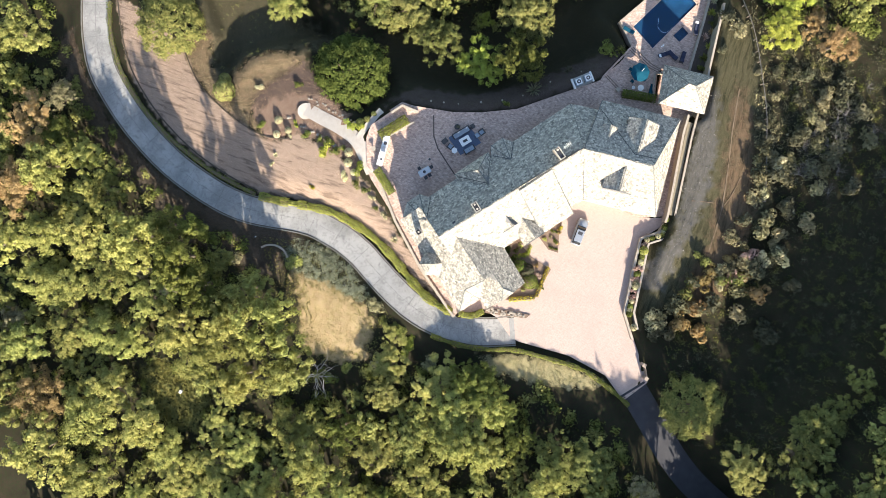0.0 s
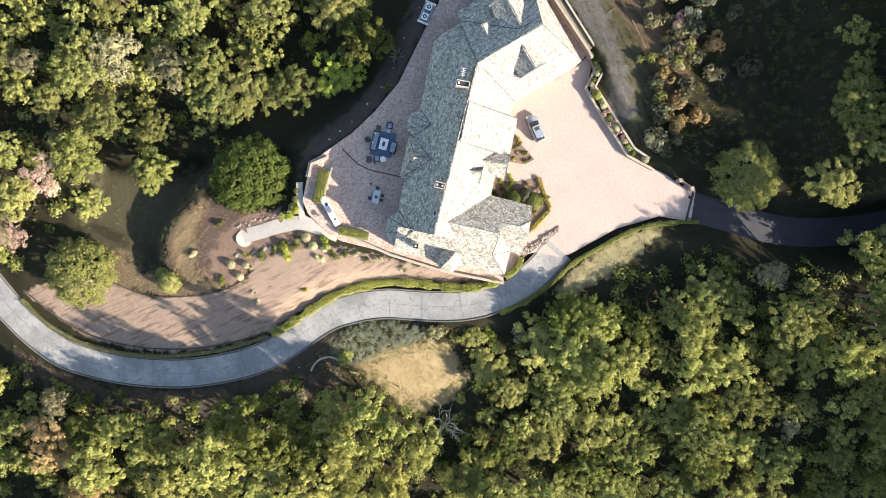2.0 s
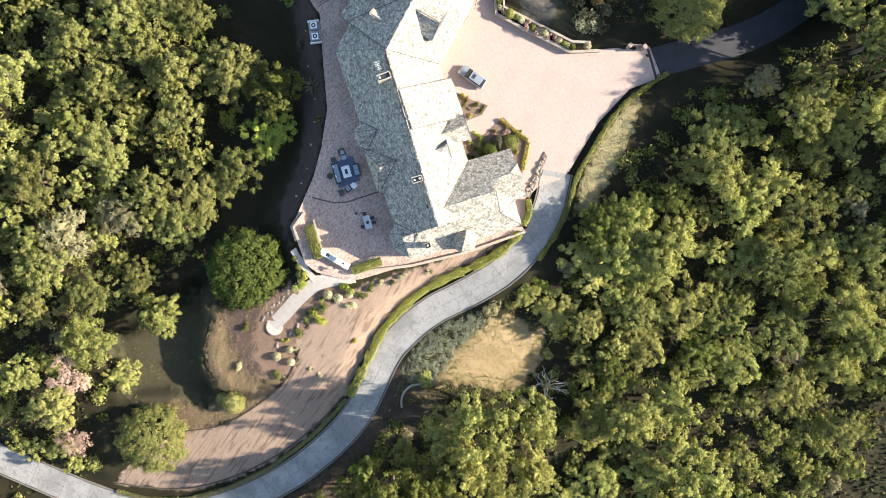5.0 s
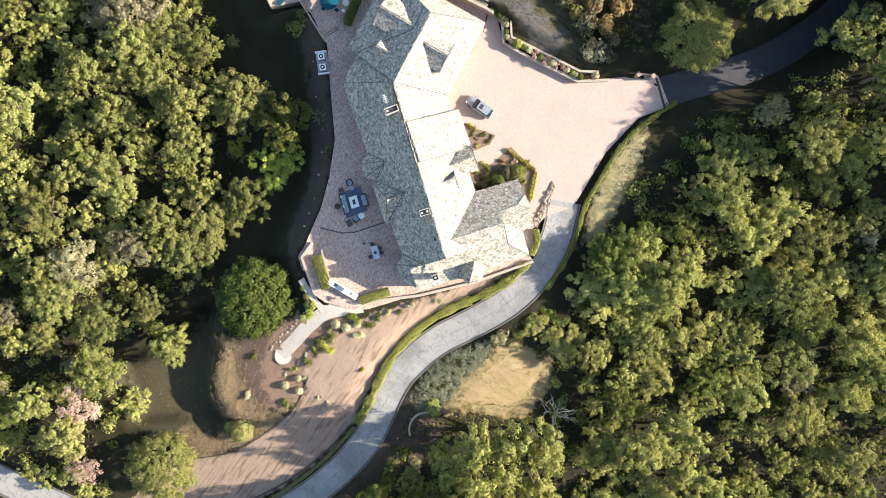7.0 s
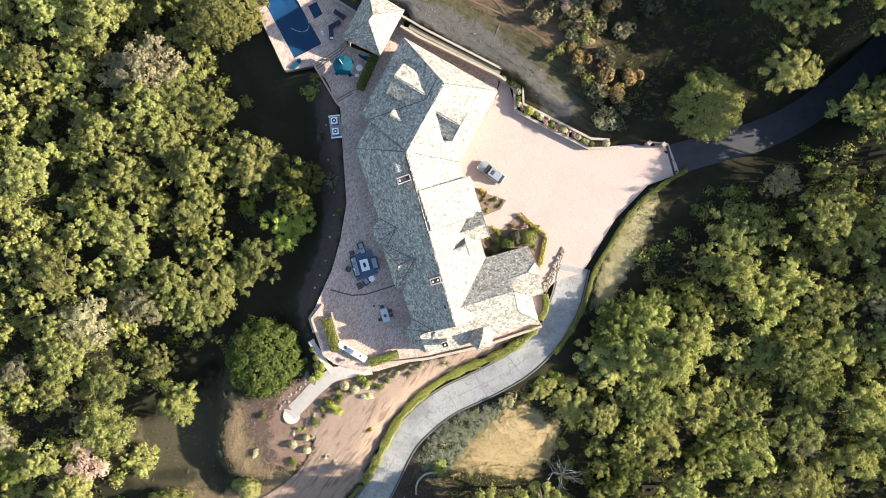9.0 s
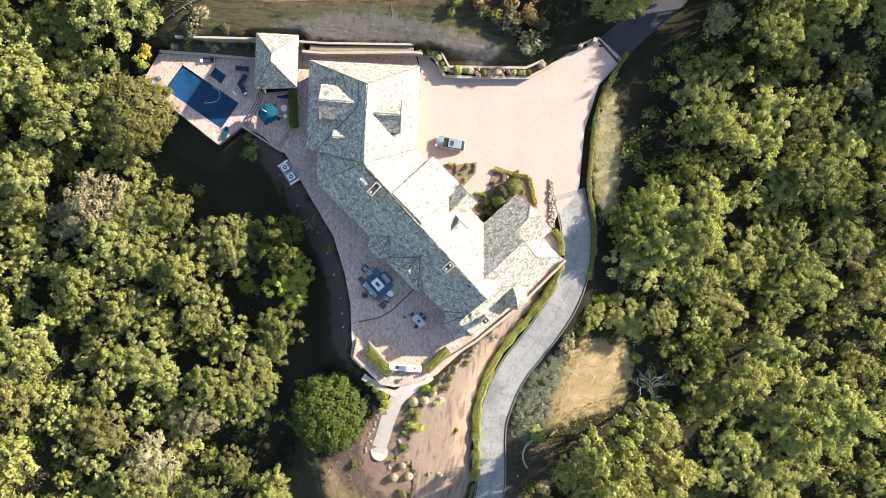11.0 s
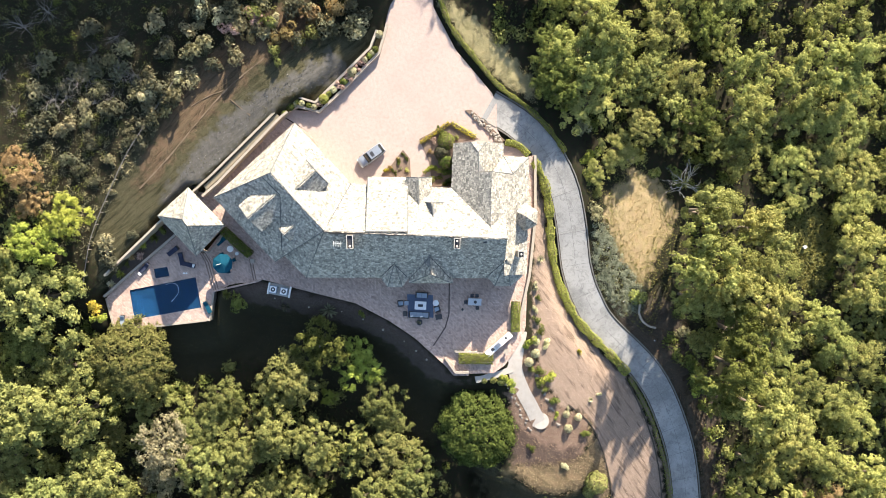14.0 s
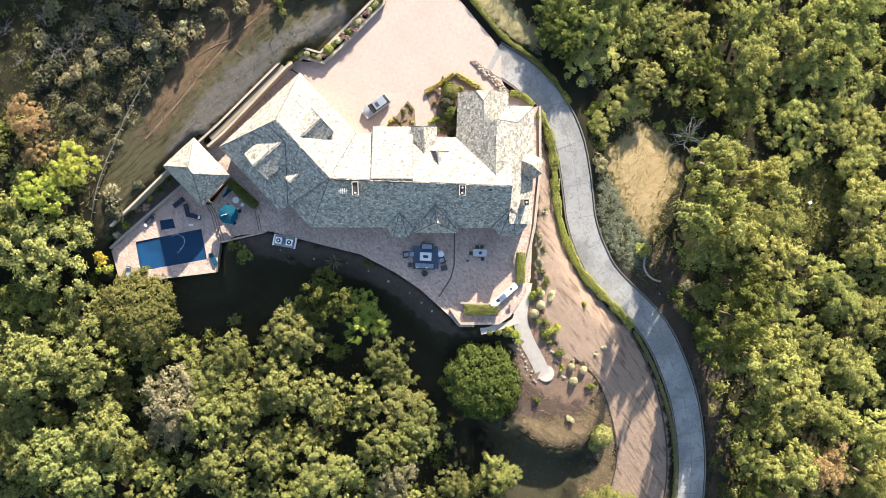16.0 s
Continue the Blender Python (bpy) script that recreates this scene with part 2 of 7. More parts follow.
def slab(poly, top, depth):
    """A flat prism under a polygon."""
    bm = bmesh.new()
    t = [bm.verts.new((x, y, top)) for x, y in poly]
    b = [bm.verts.new((x, y, top - depth)) for x, y in poly]
    bm.faces.new(t)
    bm.faces.new(b[::-1])
    for i in range(len(t)):
        j = (i + 1) % len(t)
        bm.faces.new((t[i], b[i], b[j], t[j]))
    bmesh.ops.recalc_face_normals(bm, faces=bm.faces)
    return bm


def strip(line, wide, thick, lift=0.0, wobble=0.0):
    """A band of constant width along a line of (x, y, z), with depth."""
    p = np.array(line, float)
    d = np.gradient(p[:, :2], axis=0)
    d /= np.linalg.norm(d, axis=1)[:, None] + 1e-9
    s = np.stack([-d[:, 1], d[:, 0]], 1) * wide / 2
    bm, rows = bmesh.new(), []
    for q, o in zip(p, s):
        w = 1 + wobble * (random.random() - 0.5)
        l, r = q[:2] + o * w, q[:2] - o * w
        rows.append([bm.verts.new((*l, q[2] + lift)), bm.verts.new((*r, q[2] + lift)),
                     bm.verts.new((*r, q[2] + lift - thick)), bm.verts.new((*l, q[2] + lift - thick))])
    for a, b in zip(rows[:-1], rows[1:]):
        for i in range(4):
            j = (i + 1) % 4
            bm.faces.new((a[i], b[i], b[j], a[j]))
    bm.faces.new(rows[0])
    bm.faces.new(rows[-1][::-1])
    bmesh.ops.recalc_face_normals(bm, faces=bm.faces)
    return bm


def shifted(line, off):
    """A line moved sideways (to its left) by off."""
    p = np.array(line, float)
    d = np.gradient(p[:, :2], axis=0)
    d /= np.linalg.norm(d, axis=1)[:, None] + 1e-9
    q = p.copy()
    q[:, 0] -= d[:, 1] * off
    q[:, 1] += d[:, 0] * off
    return q


def wall_line(points, thick, top, foot=None, step=2.0):
    """A wall along a line; top is its height above the ground or a fixed level, foot its depth below."""
    p = np.array(points, float)
    line = []
    for a, b in zip(p[:-1], p[1:]):
        n = max(1, int(np.linalg.norm(b - a) / step))
        line += [a + (b - a) * u / n for u in range(n)]
    line = np.array(line + [p[-1]])
    z = np.full(len(line), top, float)
    return strip(np.c_[line, z], thick, top - foot if foot is not None else 2.0)


def leaf_quads(centers, normals, sizes, rng):
    """Vertices and faces of many small pointed leaf clumps, as arrays."""
    n = len(centers)
    nn = normals / (np.linalg.norm(normals, axis=1)[:, None] + 1e-9)
    t = np.cross(nn, rng.normal(size=(n, 3)))
    t /= np.linalg.norm(t, axis=1)[:, None] + 1e-9
    b = np.cross(nn, t)
    s = sizes[:, None]
    k = rng.uniform(0.55, 1.0, (n, 1))
    v = np.stack([centers + t * s * 1.25, centers - t * s * 0.62 + b * s * k, centers - t * s * 0.62 - b * s * k], 1).reshape(-1, 3)
    return v, np.arange(3 * n).reshape(n, 3)


def quad_mesh(name, v, f, mat):
    me = bpy.data.meshes.new(name)
    me.vertices.add(len(v))
    me.vertices.foreach_set("co", np.ascontiguousarray(v, dtype=np.float32).ravel())
    me.loops.add(f.size)
    me.loops.foreach_set("vertex_index", f.astype(np.int32).ravel())
    me.polygons.add(len(f))
    me.polygons.foreach_set("loop_start", np.arange(0, f.size, f.shape[1], dtype=np.int32))
    me.update(calc_edges=True)
    me.materials.append(mat)
    return me


# ---- lie of the land ----
ROAD = [(14.0, -88.0, -11.2), (24.0, -79.0, -10.8), (31.8, -70.5, -10.2), (37.2, -64.4, -9.9), (40.2, -60.4, -9.7), (43.1, -55.8, -9.5), (45.2, -50.8, -9.2), (45.7, -46.0, -8.8), (45.7, -40.5, -8.4),
        (45.1, -35.5, -7.9), (44.2, -31.0, -7.45), (42.8, -26.7, -6.95), (41.1, -22.7, -6.4), (39.3, -19.3, -5.95), (37.1, -16.3, -5.5), (34.5, -13.7, -5.1), (31.8, -11.2, -4.7), (29.4, -8.6, -4.3),
        (27.8, -5.8, -3.9), (26.5, -3.0, -3.55), (25.5, 0.3, -3.15), (25.0, 3.6, -2.75), (24.4, 7.2, -2.2), (23.4, 11.4, -1.6), (22.0, 14.7, -1.2), (20.6, 17.0, -0.9), (18.5, 19.5, -0.6), (15.7, 21.9, -0.3), (11.4, 24.4, 0.0)]
LANE = [(0.6, 43.0, 0.0), (0.8, 48.8, -0.3), (1.2, 56.7, -0.9), (0.3, 64.5, -1.6), (-3.0, 75.0, -2.6), (-9.0, 88.0, -4.0)]
PLATEAU = [(-44.3, -9.4), (-30.5, -7.8), (-29.9, -3.0), (-22.3, -1.6), (-15.1, -3.5), (-8.4, -5.2), (-3.3, -7.9), (0.5, -10.5), (6.3, -16.1),
           (8.8, -16.1), (12.3, -14.3), (15.0, -10.1), (16.0, -9.2), (18.0, -1.0), (18.6, 8.0), (18.0, 17.0), (14.5, 21.5), (11.9, 26.2), (6.4, 32.6), (3.1, 38.8), (1.9, 43.5),
           (-1.5, 42.0), (-3.4, 38.0), (-5.0, 32.0), (-13.6, 23.6), (-16.6, 24.3), (-18.6, 22.8), (-35.0, 7.4), (-45.6, -4.6)]

DECK = [(-45.6, -4.6), (-44.3, -9.4), (-30.5, -7.8), (-29.8, -3.4), (-30.9, 0.8), (-31.9, 2.4), (-27.9, 6.3), (-32.3, 11.0), (-36.0, 7.2)]


def resample(points, step):
    """Points along a smooth line through the given ones, about step apart."""
    p = np.array(points, float)
    q = np.vstack([2 * p[0] - p[1], p, 2 * p[-1] - p[-2]])
    out = []
    for i in range(1, len(q) - 2):
        n = max(1, int(np.linalg.norm(q[i + 1] - q[i]) / step))
        for u in np.arange(n) / n:
            out.append(0.5 * (2 * q[i] + (q[i + 1] - q[i - 1]) * u + (2 * q[i - 1] - 5 * q[i] + 4 * q[i + 1] - q[i + 2]) * u * u
                              + (3 * q[i] - q[i - 1] - 3 * q[i + 1] + q[i + 2]) * u ** 3))
    return np.array(out + [p[-1]])


def near_line(x, y, line):
    """Distance to a polyline and its height at the nearest point."""
    best, high = np.full(np.shape(x), 1e9), np.zeros(np.shape(x))
    for a, b in zip(line[:-1], line[1:]):
        v = b[:2] - a[:2]
        u = np.clip(((x - a[0]) * v[0] + (y - a[1]) * v[1]) / (v @ v + 1e-9), 0, 1)
        d = np.hypot(x - a[0] - u * v[0], y - a[1] - u * v[1])
        high = np.where(d < best, a[2] + u * (b[2] - a[2]), high) if len(a) > 2 else high
        best = np.minimum(d, best)
    return best, high


def depth_in(x, y, poly):
    """Distance to the edge of a polygon, positive inside it."""
    p = np.array(poly, float)
    d, _ = near_line(x, y, np.vstack([p, p[:1]]))
    inside = np.zeros(np.shape(x), bool)
    for a, b in zip(p, np.roll(p, -1, 0)):
        inside ^= ((a[1] > y) != (b[1] > y)) & (x < (b[0] - a[0]) * (y - a[1]) / (b[1] - a[1] + 1e-12) + a[0])
    return np.where(inside, d, -d)


def ramp(v, lo, hi):
    t = np.clip((v - lo) / (hi - lo), 0, 1)
    return t * t * (3 - 2 * t)


def soft(v, w):
    return w * np.logaddexp(0, v / w)


SUNKEN = [(8.0, -33.0), (15.4, -33.2), (18.0, -35.2), (23.4, -37.2), (28.3, -36.2), (28.8, -39.2), (26.0, -43.9), (24.0, -52.0), (10.0, -52.0)]
BERM = np.array([(16.2, -31.6), (18.4, -33.8), (22.8, -35.2), (27.3, -34.1), (28.8, -31.4)])
ROAD_LINE, LANE_LINE = resample(ROAD, 1.5), resample(LANE, 2.0)


def ground_z(x, y):
    """Height of the ground: a levelled knoll that falls to the east and south, rises behind the long wall, and has
    added shading hills to the north.
    """
    x, y = np.asarray(x, float), np.asarray(y, float)
    fall = 0.26 * soft(x - 17, 3) + 0.10 * soft(-14 - y, 3)
    z = -24 * np.tanh(fall / 24)
    up, along = -0.685 * (x + 30.8) + 0.73 * (y - 11.7), 0.73 * (x + 30.8) + 0.685 * (y - 11.7)
    hill = (1.9 - 1.5 * ramp(along, 17, 34)) * ramp(along, -32, -14) + 0.05 * np.clip(up, 0, 60)
    z = z + hill * ramp(up, -1.2, 0.4)
    # two northern hills, added mostly out of view to throw shade southwards
    z = z + 23 * ramp(y - 0.25 * x, 56, 94) * ramp(20 - x, 0, 30)
    z = z + 27 * ramp(y, 84, 116) * ramp(x, 18, 38) * ramp(70 - x, 0, 20)
    z = z + 0.25 * np.sin(x * 0.21 + 1.3) * np.sin(y * 0.17 + 0.4)
    d = depth_in(x, y, PLATEAU)
    z = z - 5.4 * ramp(-d, 0.3, 8.0) * ramp(-2 - y, 0, 5) * ramp(15 - x, 0, 6) * ramp(y, -70, -30)
    z = z + (-0.5 - z) * ramp(d, -0.7, 0.1)
    z = z - 3.4 * ramp(depth_in(x, y, SUNKEN), -0.2, 2.6)
    z = z + 0.35 * np.exp(-(near_line(x, y, BERM)[0] / 1.1) ** 2)
    d = depth_in(x, y, DECK)
    z = np.where(d > 0.5, np.minimum(z, -3.2), np.where(d > -1.1, np.minimum(z, -1.6), z))
    z = np.where((up < -5) & (d < 0.6) & (d > -9) & (x < -29.5) & (y < -4), np.minimum(z, -2.2 - 0.36 * np.clip(-d, 0, 9)), z)
    for line, wide in ((ROAD_LINE, 2.6), (LANE_LINE, 2.8)):
        d, high = near_line(x, y, line)
        z = z + (high - 0.12 - z) * ramp(-d, -wide - 3.5, -wide) * (1 - ramp(depth_in(x, y, PLATEAU), -0.8, 0))
    return z

# ---- ground ----
GARDEN = [(18.8, 15.0), (19.5, 13.0), (20.5, 9.0), (21.0, 3.0), (22.5, -3.0), (25.0, -8.0), (29.0, -12.8), (33.5, -17.0), (37.0, -22.5), (39.5, -28.0), (41.3, -33.5), (42.0, -40.0), (41.8, -46.0), (40.8, -50.0),
          (38.5, -55.0), (36.5, -59.3), (35.0, -57.0), (33.0, -52.0), (31.5, -46.5), (32.6, -38.8), (31.8, -34.0), (30.0, -29.0), (28.0, -24.0), (26.8, -23.0), (23.0, -21.8), (20.5, -17.5), (18.6, -12.0), (18.2, -6.0), (18.4, -1.7)]
DRY = [(31.5, -47.5), (26.0, -43.9), (29.3, -39.4), (29.5, -35.5), (27.9, -35.2), (24.0, -36.4), (20.0, -35.7), (16.2, -32.8), (16.0, -30.8), (21.9, -31.2), (26.1, -30.8), (28.0, -29.5), (28.2, -24.5), (30.0, -29.0),
       (31.8, -34.0), (32.6, -38.8)]
MULCH = [(16.8, -27.4), (16.6, -31.0), (21.9, -31.2), (26.4, -30.5), (28.0, -28.5), (28.0, -24.0), (26.8, -23.3), (23.0, -22.0), (20.5, -17.5), (18.6, -13.0), (17.5, -11.0), (15.5, -14.0), (14.6, -20.0)]
TROUGH = [(15.5, -24.0), (16.0, -31.0), (22.0, -31.5), (26.5, -30.6), (27.2, -28.0), (24.0, -28.9), (20.0, -27.6), (18.0, -25.8)]
GOLD = [(34.5, 14.8), (36.9, 14.6), (39.6, 13.0), (42.2, 8.1), (41.4, 5.4), (39.0, 1.7), (37.6, -1.9), (36.8, -4.0), (34.1, -0.5), (32.0, 2.6), (30.4, 6.4), (30.1, 9.0), (32.0, 12.8)]
VERGE = [(3.5, 40.0), (7.7, 33.5), (13.7, 27.8), (18.9, 24.6), (18.0, 27.9), (13.7, 32.8), (8.0, 38.0)]
HILLSIDE = [(-45.5, -2.5), (-46.4, 4.8), (-43.8, 11.2), (-39.9, 18.3), (-35.8, 26.3), (-32.6, 31.0), (-20.0, 33.5), (-8.0, 35.0), (-5.0, 34.5), (-10.5, 27.5), (-14.5, 25.0), (-17.0, 25.6), (-19.8, 23.0), (-35.7, 8.0)]
EARTH = [(-14.0, 38.0), (-16.0, 31.5), (-20.9, 30.4), (-24.0, 27.6), (-27.3, 24.3), (-32.1, 18.6), (-36.2, 13.8), (-39.5, 11.0), (-38.4, 16.8), (-35.1, 23.9), (-31.9, 28.7), (-26.0, 33.5), (-20.0, 38.0)]
SCRUB = [(-9.0, 29.5), (-12.7, 26.9), (-16.6, 26.2), (-19.9, 23.8), (-26.1, 17.2), (-31.0, 12.6), (-35.0, 9.4), (-36.4, 10.4), (-33.0, 15.2), (-29.0, 20.1), (-24.9, 23.9), (-19.3, 27.2), (-12.0, 31.5)]
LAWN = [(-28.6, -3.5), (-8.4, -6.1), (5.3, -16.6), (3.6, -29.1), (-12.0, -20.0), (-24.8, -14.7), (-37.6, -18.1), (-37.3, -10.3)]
LAWN_EAST = [(10.0, -31.0), (15.4, -32.6), (18.0, -34.6), (23.4, -36.8), (28.7, -36.0), (29.2, -39.2), (26.2, -43.9), (27.0, -50.0), (14.4, -50.0)]
MEADOW = [(62.0, 6.5), (65.5, 8.5), (68.5, 10.5), (72.0, 7.0), (73.0, 0.9), (70.5, -4.0), (67.0, -4.5), (64.0, 0.0)]
BANK = [(31.5, -6.0), (36.5, -6.0), (40.2, -4.0), (44.7, -10.0), (49.0, -18.0), (52.5, -30.0), (54.0, -45.0), (50.0, -60.0), (46.0, -60.0), (48.8, -50.0), (49.0, -42.0), (47.5, -32.0), (44.0, -23.0), (39.0, -16.0), (33.0, -9.5)]
BED = [(-29.5, -3.9), (-22.3, -2.0), (-15.1, -3.9), (-8.4, -5.6), (-3.3, -8.3), (0.5, -10.9), (6.0, -16.4), (10.0, -18.0), (3.0, -17.5), (-4.0, -11.5), (-9.0, -9.0), (-20.0, -6.5)]


def grid_lines(lo, hi, step, far):
    a = list(np.arange(lo, hi + step / 2, step))
    d, p = step, hi
    while p < far:
        d *= 1.35
        p += d
        a.append(p)
    d, p = step, lo
    while p > -far:
        d *= 1.35
        p -= d
        a.insert(0, p)
    return np.array(a)


gx, gy = grid_lines(-88, 98, 0.8, 2600), grid_lines(-78, 92, 0.8, 2600)
mx, my = np.meshgrid(gx, gy)
mz = ground_z(mx, my)
rng = np.random.default_rng(5)
near_mask = (np.abs(mx) < 100) & (np.abs(my) < 95)
mz = mz + np.where(near_mask & (depth_in(mx, my, PLATEAU) < -0.9), rng.normal(0, 0.035, mz.shape), 0)
idx = np.arange(mx.size).reshape(mx.shape)
gf = np.stack([idx[:-1, :-1], idx[:-1, 1:], idx[1:, 1:], idx[1:, :-1]], -1).reshape(-1, 4)


def ground_material():
    """Forest floor and lawn, darkened for shade, with bare soil, mulch and dry grass where they lie."""
    def build(n, l):
        def cover(name):
            a, m = n.new("ShaderNodeAttribute"), n.new("ShaderNodeMapRange")
            a.attribute_name = name
            add = n.new("ShaderNodeMath")
            l.new(a.outputs["Fac"], add.inputs[0])
            l.new(noise_fac(n, l, 0.7, 6, 0.1, 0.9), add.inputs[1])
            m.inputs["From Min"].default_value, m.inputs["From Max"].default_value = 0.85, 1.15
            l.new(add.outputs[0], m.inputs["Value"])
            return m.outputs[0]
        # near-black base stands in for tree shade on the forest floor
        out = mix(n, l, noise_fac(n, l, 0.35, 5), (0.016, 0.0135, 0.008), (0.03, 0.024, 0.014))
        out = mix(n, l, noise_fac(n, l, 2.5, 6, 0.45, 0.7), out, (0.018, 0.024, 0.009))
        def furrows(turn):
            g, v, w, r = n.new("ShaderNodeNewGeometry"), n.new("ShaderNodeMapping"), n.new("ShaderNodeTexNoise"), n.new("ShaderNodeMapRange")
            l.new(g.outputs["Position"], v.inputs[0])
            u = n.new("ShaderNodeMapping")
            l.new(v.outputs[0], u.inputs[0])
            v.inputs["Rotation"].default_value[2], u.inputs["Scale"].default_value = turn, (0.3, 2.0, 0.3)
            w.inputs["Scale"].default_value, w.inputs["Detail"].default_value, w.inputs["Distortion"].default_value = 1.0, 7, 0.6
            l.new(u.outputs[0], w.inputs["Vector"])
            r.inputs["From Min"].default_value, r.inputs["From Max"].default_value = 0.5, 0.66
            l.new(w.outputs[0], r.inputs["Value"])
            return r.outputs[0]
        def layer(name, a, b, c, scale=1.2):
            t = mix(n, l, noise_fac(n, l, scale, 6), a, b)
            return mix(n, l, mix(n, l, noise_fac(n, l, scale * 7, 4, 0.42, 0.62), (0, 0, 0), (0.7,) * 3), t, c)
        # lawn colours carry the shade below the house as near-black albedo
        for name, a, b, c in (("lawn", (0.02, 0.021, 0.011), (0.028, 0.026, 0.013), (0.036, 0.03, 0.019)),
                              ("rough", (0.055, 0.05, 0.03), (0.038, 0.04, 0.021), (0.09, 0.072, 0.045)),
                              ("bank", (0.062, 0.048, 0.036), (0.04, 0.036, 0.024), (0.1, 0.078, 0.058)),
                              ("hillside", (0.062, 0.056, 0.029), (0.042, 0.044, 0.021), (0.1, 0.082, 0.05)),
                              ("earth", (0.115, 0.072, 0.042), (0.075, 0.058, 0.032), (0.15, 0.105, 0.07)),
                              ("scrub", (0.085, 0.08, 0.07), (0.12, 0.113, 0.1), (0.075, 0.068, 0.058)),
                              ("gold", (0.31, 0.215, 0.125), (0.27, 0.215, 0.1), (0.35, 0.28, 0.17)),
                              ("verge", (0.28, 0.235, 0.125), (0.2, 0.185, 0.085), (0.36, 0.3, 0.17)),
                              ("meadow", (0.16, 0.15, 0.045), (0.11, 0.12, 0.035), (0.24, 0.21, 0.075)),
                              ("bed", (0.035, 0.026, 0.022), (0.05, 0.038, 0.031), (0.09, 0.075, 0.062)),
                              ("dry", (0.15, 0.1, 0.06), (0.1, 0.08, 0.043), (0.22, 0.16, 0.1)),
                              ("soil", (0.25, 0.178, 0.133), (0.19, 0.136, 0.1), (0.32, 0.245, 0.19)),
                              ("mulch", (0.12, 0.075, 0.053), (0.17, 0.108, 0.076), (0.26, 0.19, 0.14)),
                              ("trough", (0.05, 0.035, 0.028), (0.075, 0.05, 0.038), (0.13, 0.095, 0.075))):
            t = layer(name, a, b, c)
            if name in ("soil", "scrub", "hillside", "earth", "dry"):
                turn, share, dim = {"soil": (0.95, 0.7, 0.5), "scrub": (-0.62, 0.6, 0.5), "hillside": (-0.72, 0.75, 0.45), "earth": (-0.8, 0.7, 0.6), "dry": (0.6, 0.5, 0.6)}[name]
                t = mix(n, l, mix(n, l, furrows(turn), (0, 0, 0), (share,) * 3), t, tuple(v * dim for v in b))
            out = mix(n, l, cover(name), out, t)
        return out
    return material("hill_ground", build, 0.95, 0.9, 6.0)


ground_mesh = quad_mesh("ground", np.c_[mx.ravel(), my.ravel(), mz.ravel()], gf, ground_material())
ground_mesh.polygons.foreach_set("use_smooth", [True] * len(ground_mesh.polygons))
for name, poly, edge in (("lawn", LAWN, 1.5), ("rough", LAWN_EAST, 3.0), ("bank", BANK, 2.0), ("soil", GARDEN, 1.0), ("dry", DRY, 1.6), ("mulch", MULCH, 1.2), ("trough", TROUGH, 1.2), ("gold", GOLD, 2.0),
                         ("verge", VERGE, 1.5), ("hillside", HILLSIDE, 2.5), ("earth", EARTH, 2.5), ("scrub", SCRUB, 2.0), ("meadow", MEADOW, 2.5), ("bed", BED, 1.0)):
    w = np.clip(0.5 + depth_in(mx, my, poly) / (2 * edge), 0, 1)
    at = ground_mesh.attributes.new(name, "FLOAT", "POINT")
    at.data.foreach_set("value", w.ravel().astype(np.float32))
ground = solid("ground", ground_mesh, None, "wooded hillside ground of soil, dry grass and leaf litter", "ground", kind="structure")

def road_concrete(n, l):
    """Grey concrete in pours of slightly different tone, with wheel stains, patches and fine cracks."""
    out = mix(n, l, noise_fac(n, l, 0.22, 4, 0.38, 0.62), (0.2, 0.196, 0.187), (0.3, 0.292, 0.276))
    out = mix(n, l, mix(n, l, noise_fac(n, l, 1.1, 7, 0.48, 0.7, 1.5), (0, 0, 0), (0.65,) * 3), out, (0.14, 0.137, 0.131))
    out = mix(n, l, mix(n, l, noise_fac(n, l, 6.0, 5, 0.5, 0.75), (0, 0, 0), (0.5,) * 3), out, (0.36, 0.35, 0.33))
    v, r = n.new("ShaderNodeTexVoronoi"), n.new("ShaderNodeMapRange")
    v.feature = "DISTANCE_TO_EDGE"
    v.inputs["Scale"].default_value = 0.32
    l.new(n.new("ShaderNodeNewGeometry").outputs["Position"], v.inputs["Vector"])
    r.inputs["From Min"].default_value, r.inputs["From Max"].default_value, r.inputs["To Min"].default_value, r.inputs["To Max"].default_value = 0.0, 0.009, 0.22, 0.0
    l.new(v.outputs["Distance"], r.inputs["Value"])
    return mix(n, l, r.outputs[0], out, (0.09, 0.088, 0.085))


ROAD_WIDE = 4.55
road = solid("road", strip(ROAD_LINE, ROAD_WIDE, 0.3, 0.06), material("road_slab", road_concrete, 0.9, 0.2, 25), "grey concrete driveway road winding round the knoll", "road", kind="structure")
lane = solid("road_2", strip(LANE_LINE, 4.6, 0.3, 0.03), ASPHALT, "dark asphalt lane leading into the trees", "road", kind="structure")
JOINT = material("joint_filler", two_tone((0.13, 0.127, 0.12), (0.17, 0.167, 0.16), 1.0, 20.0), 0.95)
part("joint", strip(ROAD_LINE, 0.04, 0.05, 0.066), JOINT, road)
for i in range(2, len(ROAD_LINE) - 1, 3):
    p, q = ROAD_LINE[i], ROAD_LINE[i + 1]
    s = Vector((q[0] - p[0], q[1] - p[1])).normalized()
    part("joint", box(bmesh.new(), p[0], p[1], p[2] + 0.03, 0.04, ROAD_WIDE - 0.1, 0.04, math.atan2(s.y, s.x)), JOINT, road)
KERB_DARK = material("stained_kerb", two_tone((0.2, 0.19, 0.17), (0.13, 0.125, 0.112), 0.8, 12.0), 0.9, 0.3, 30)
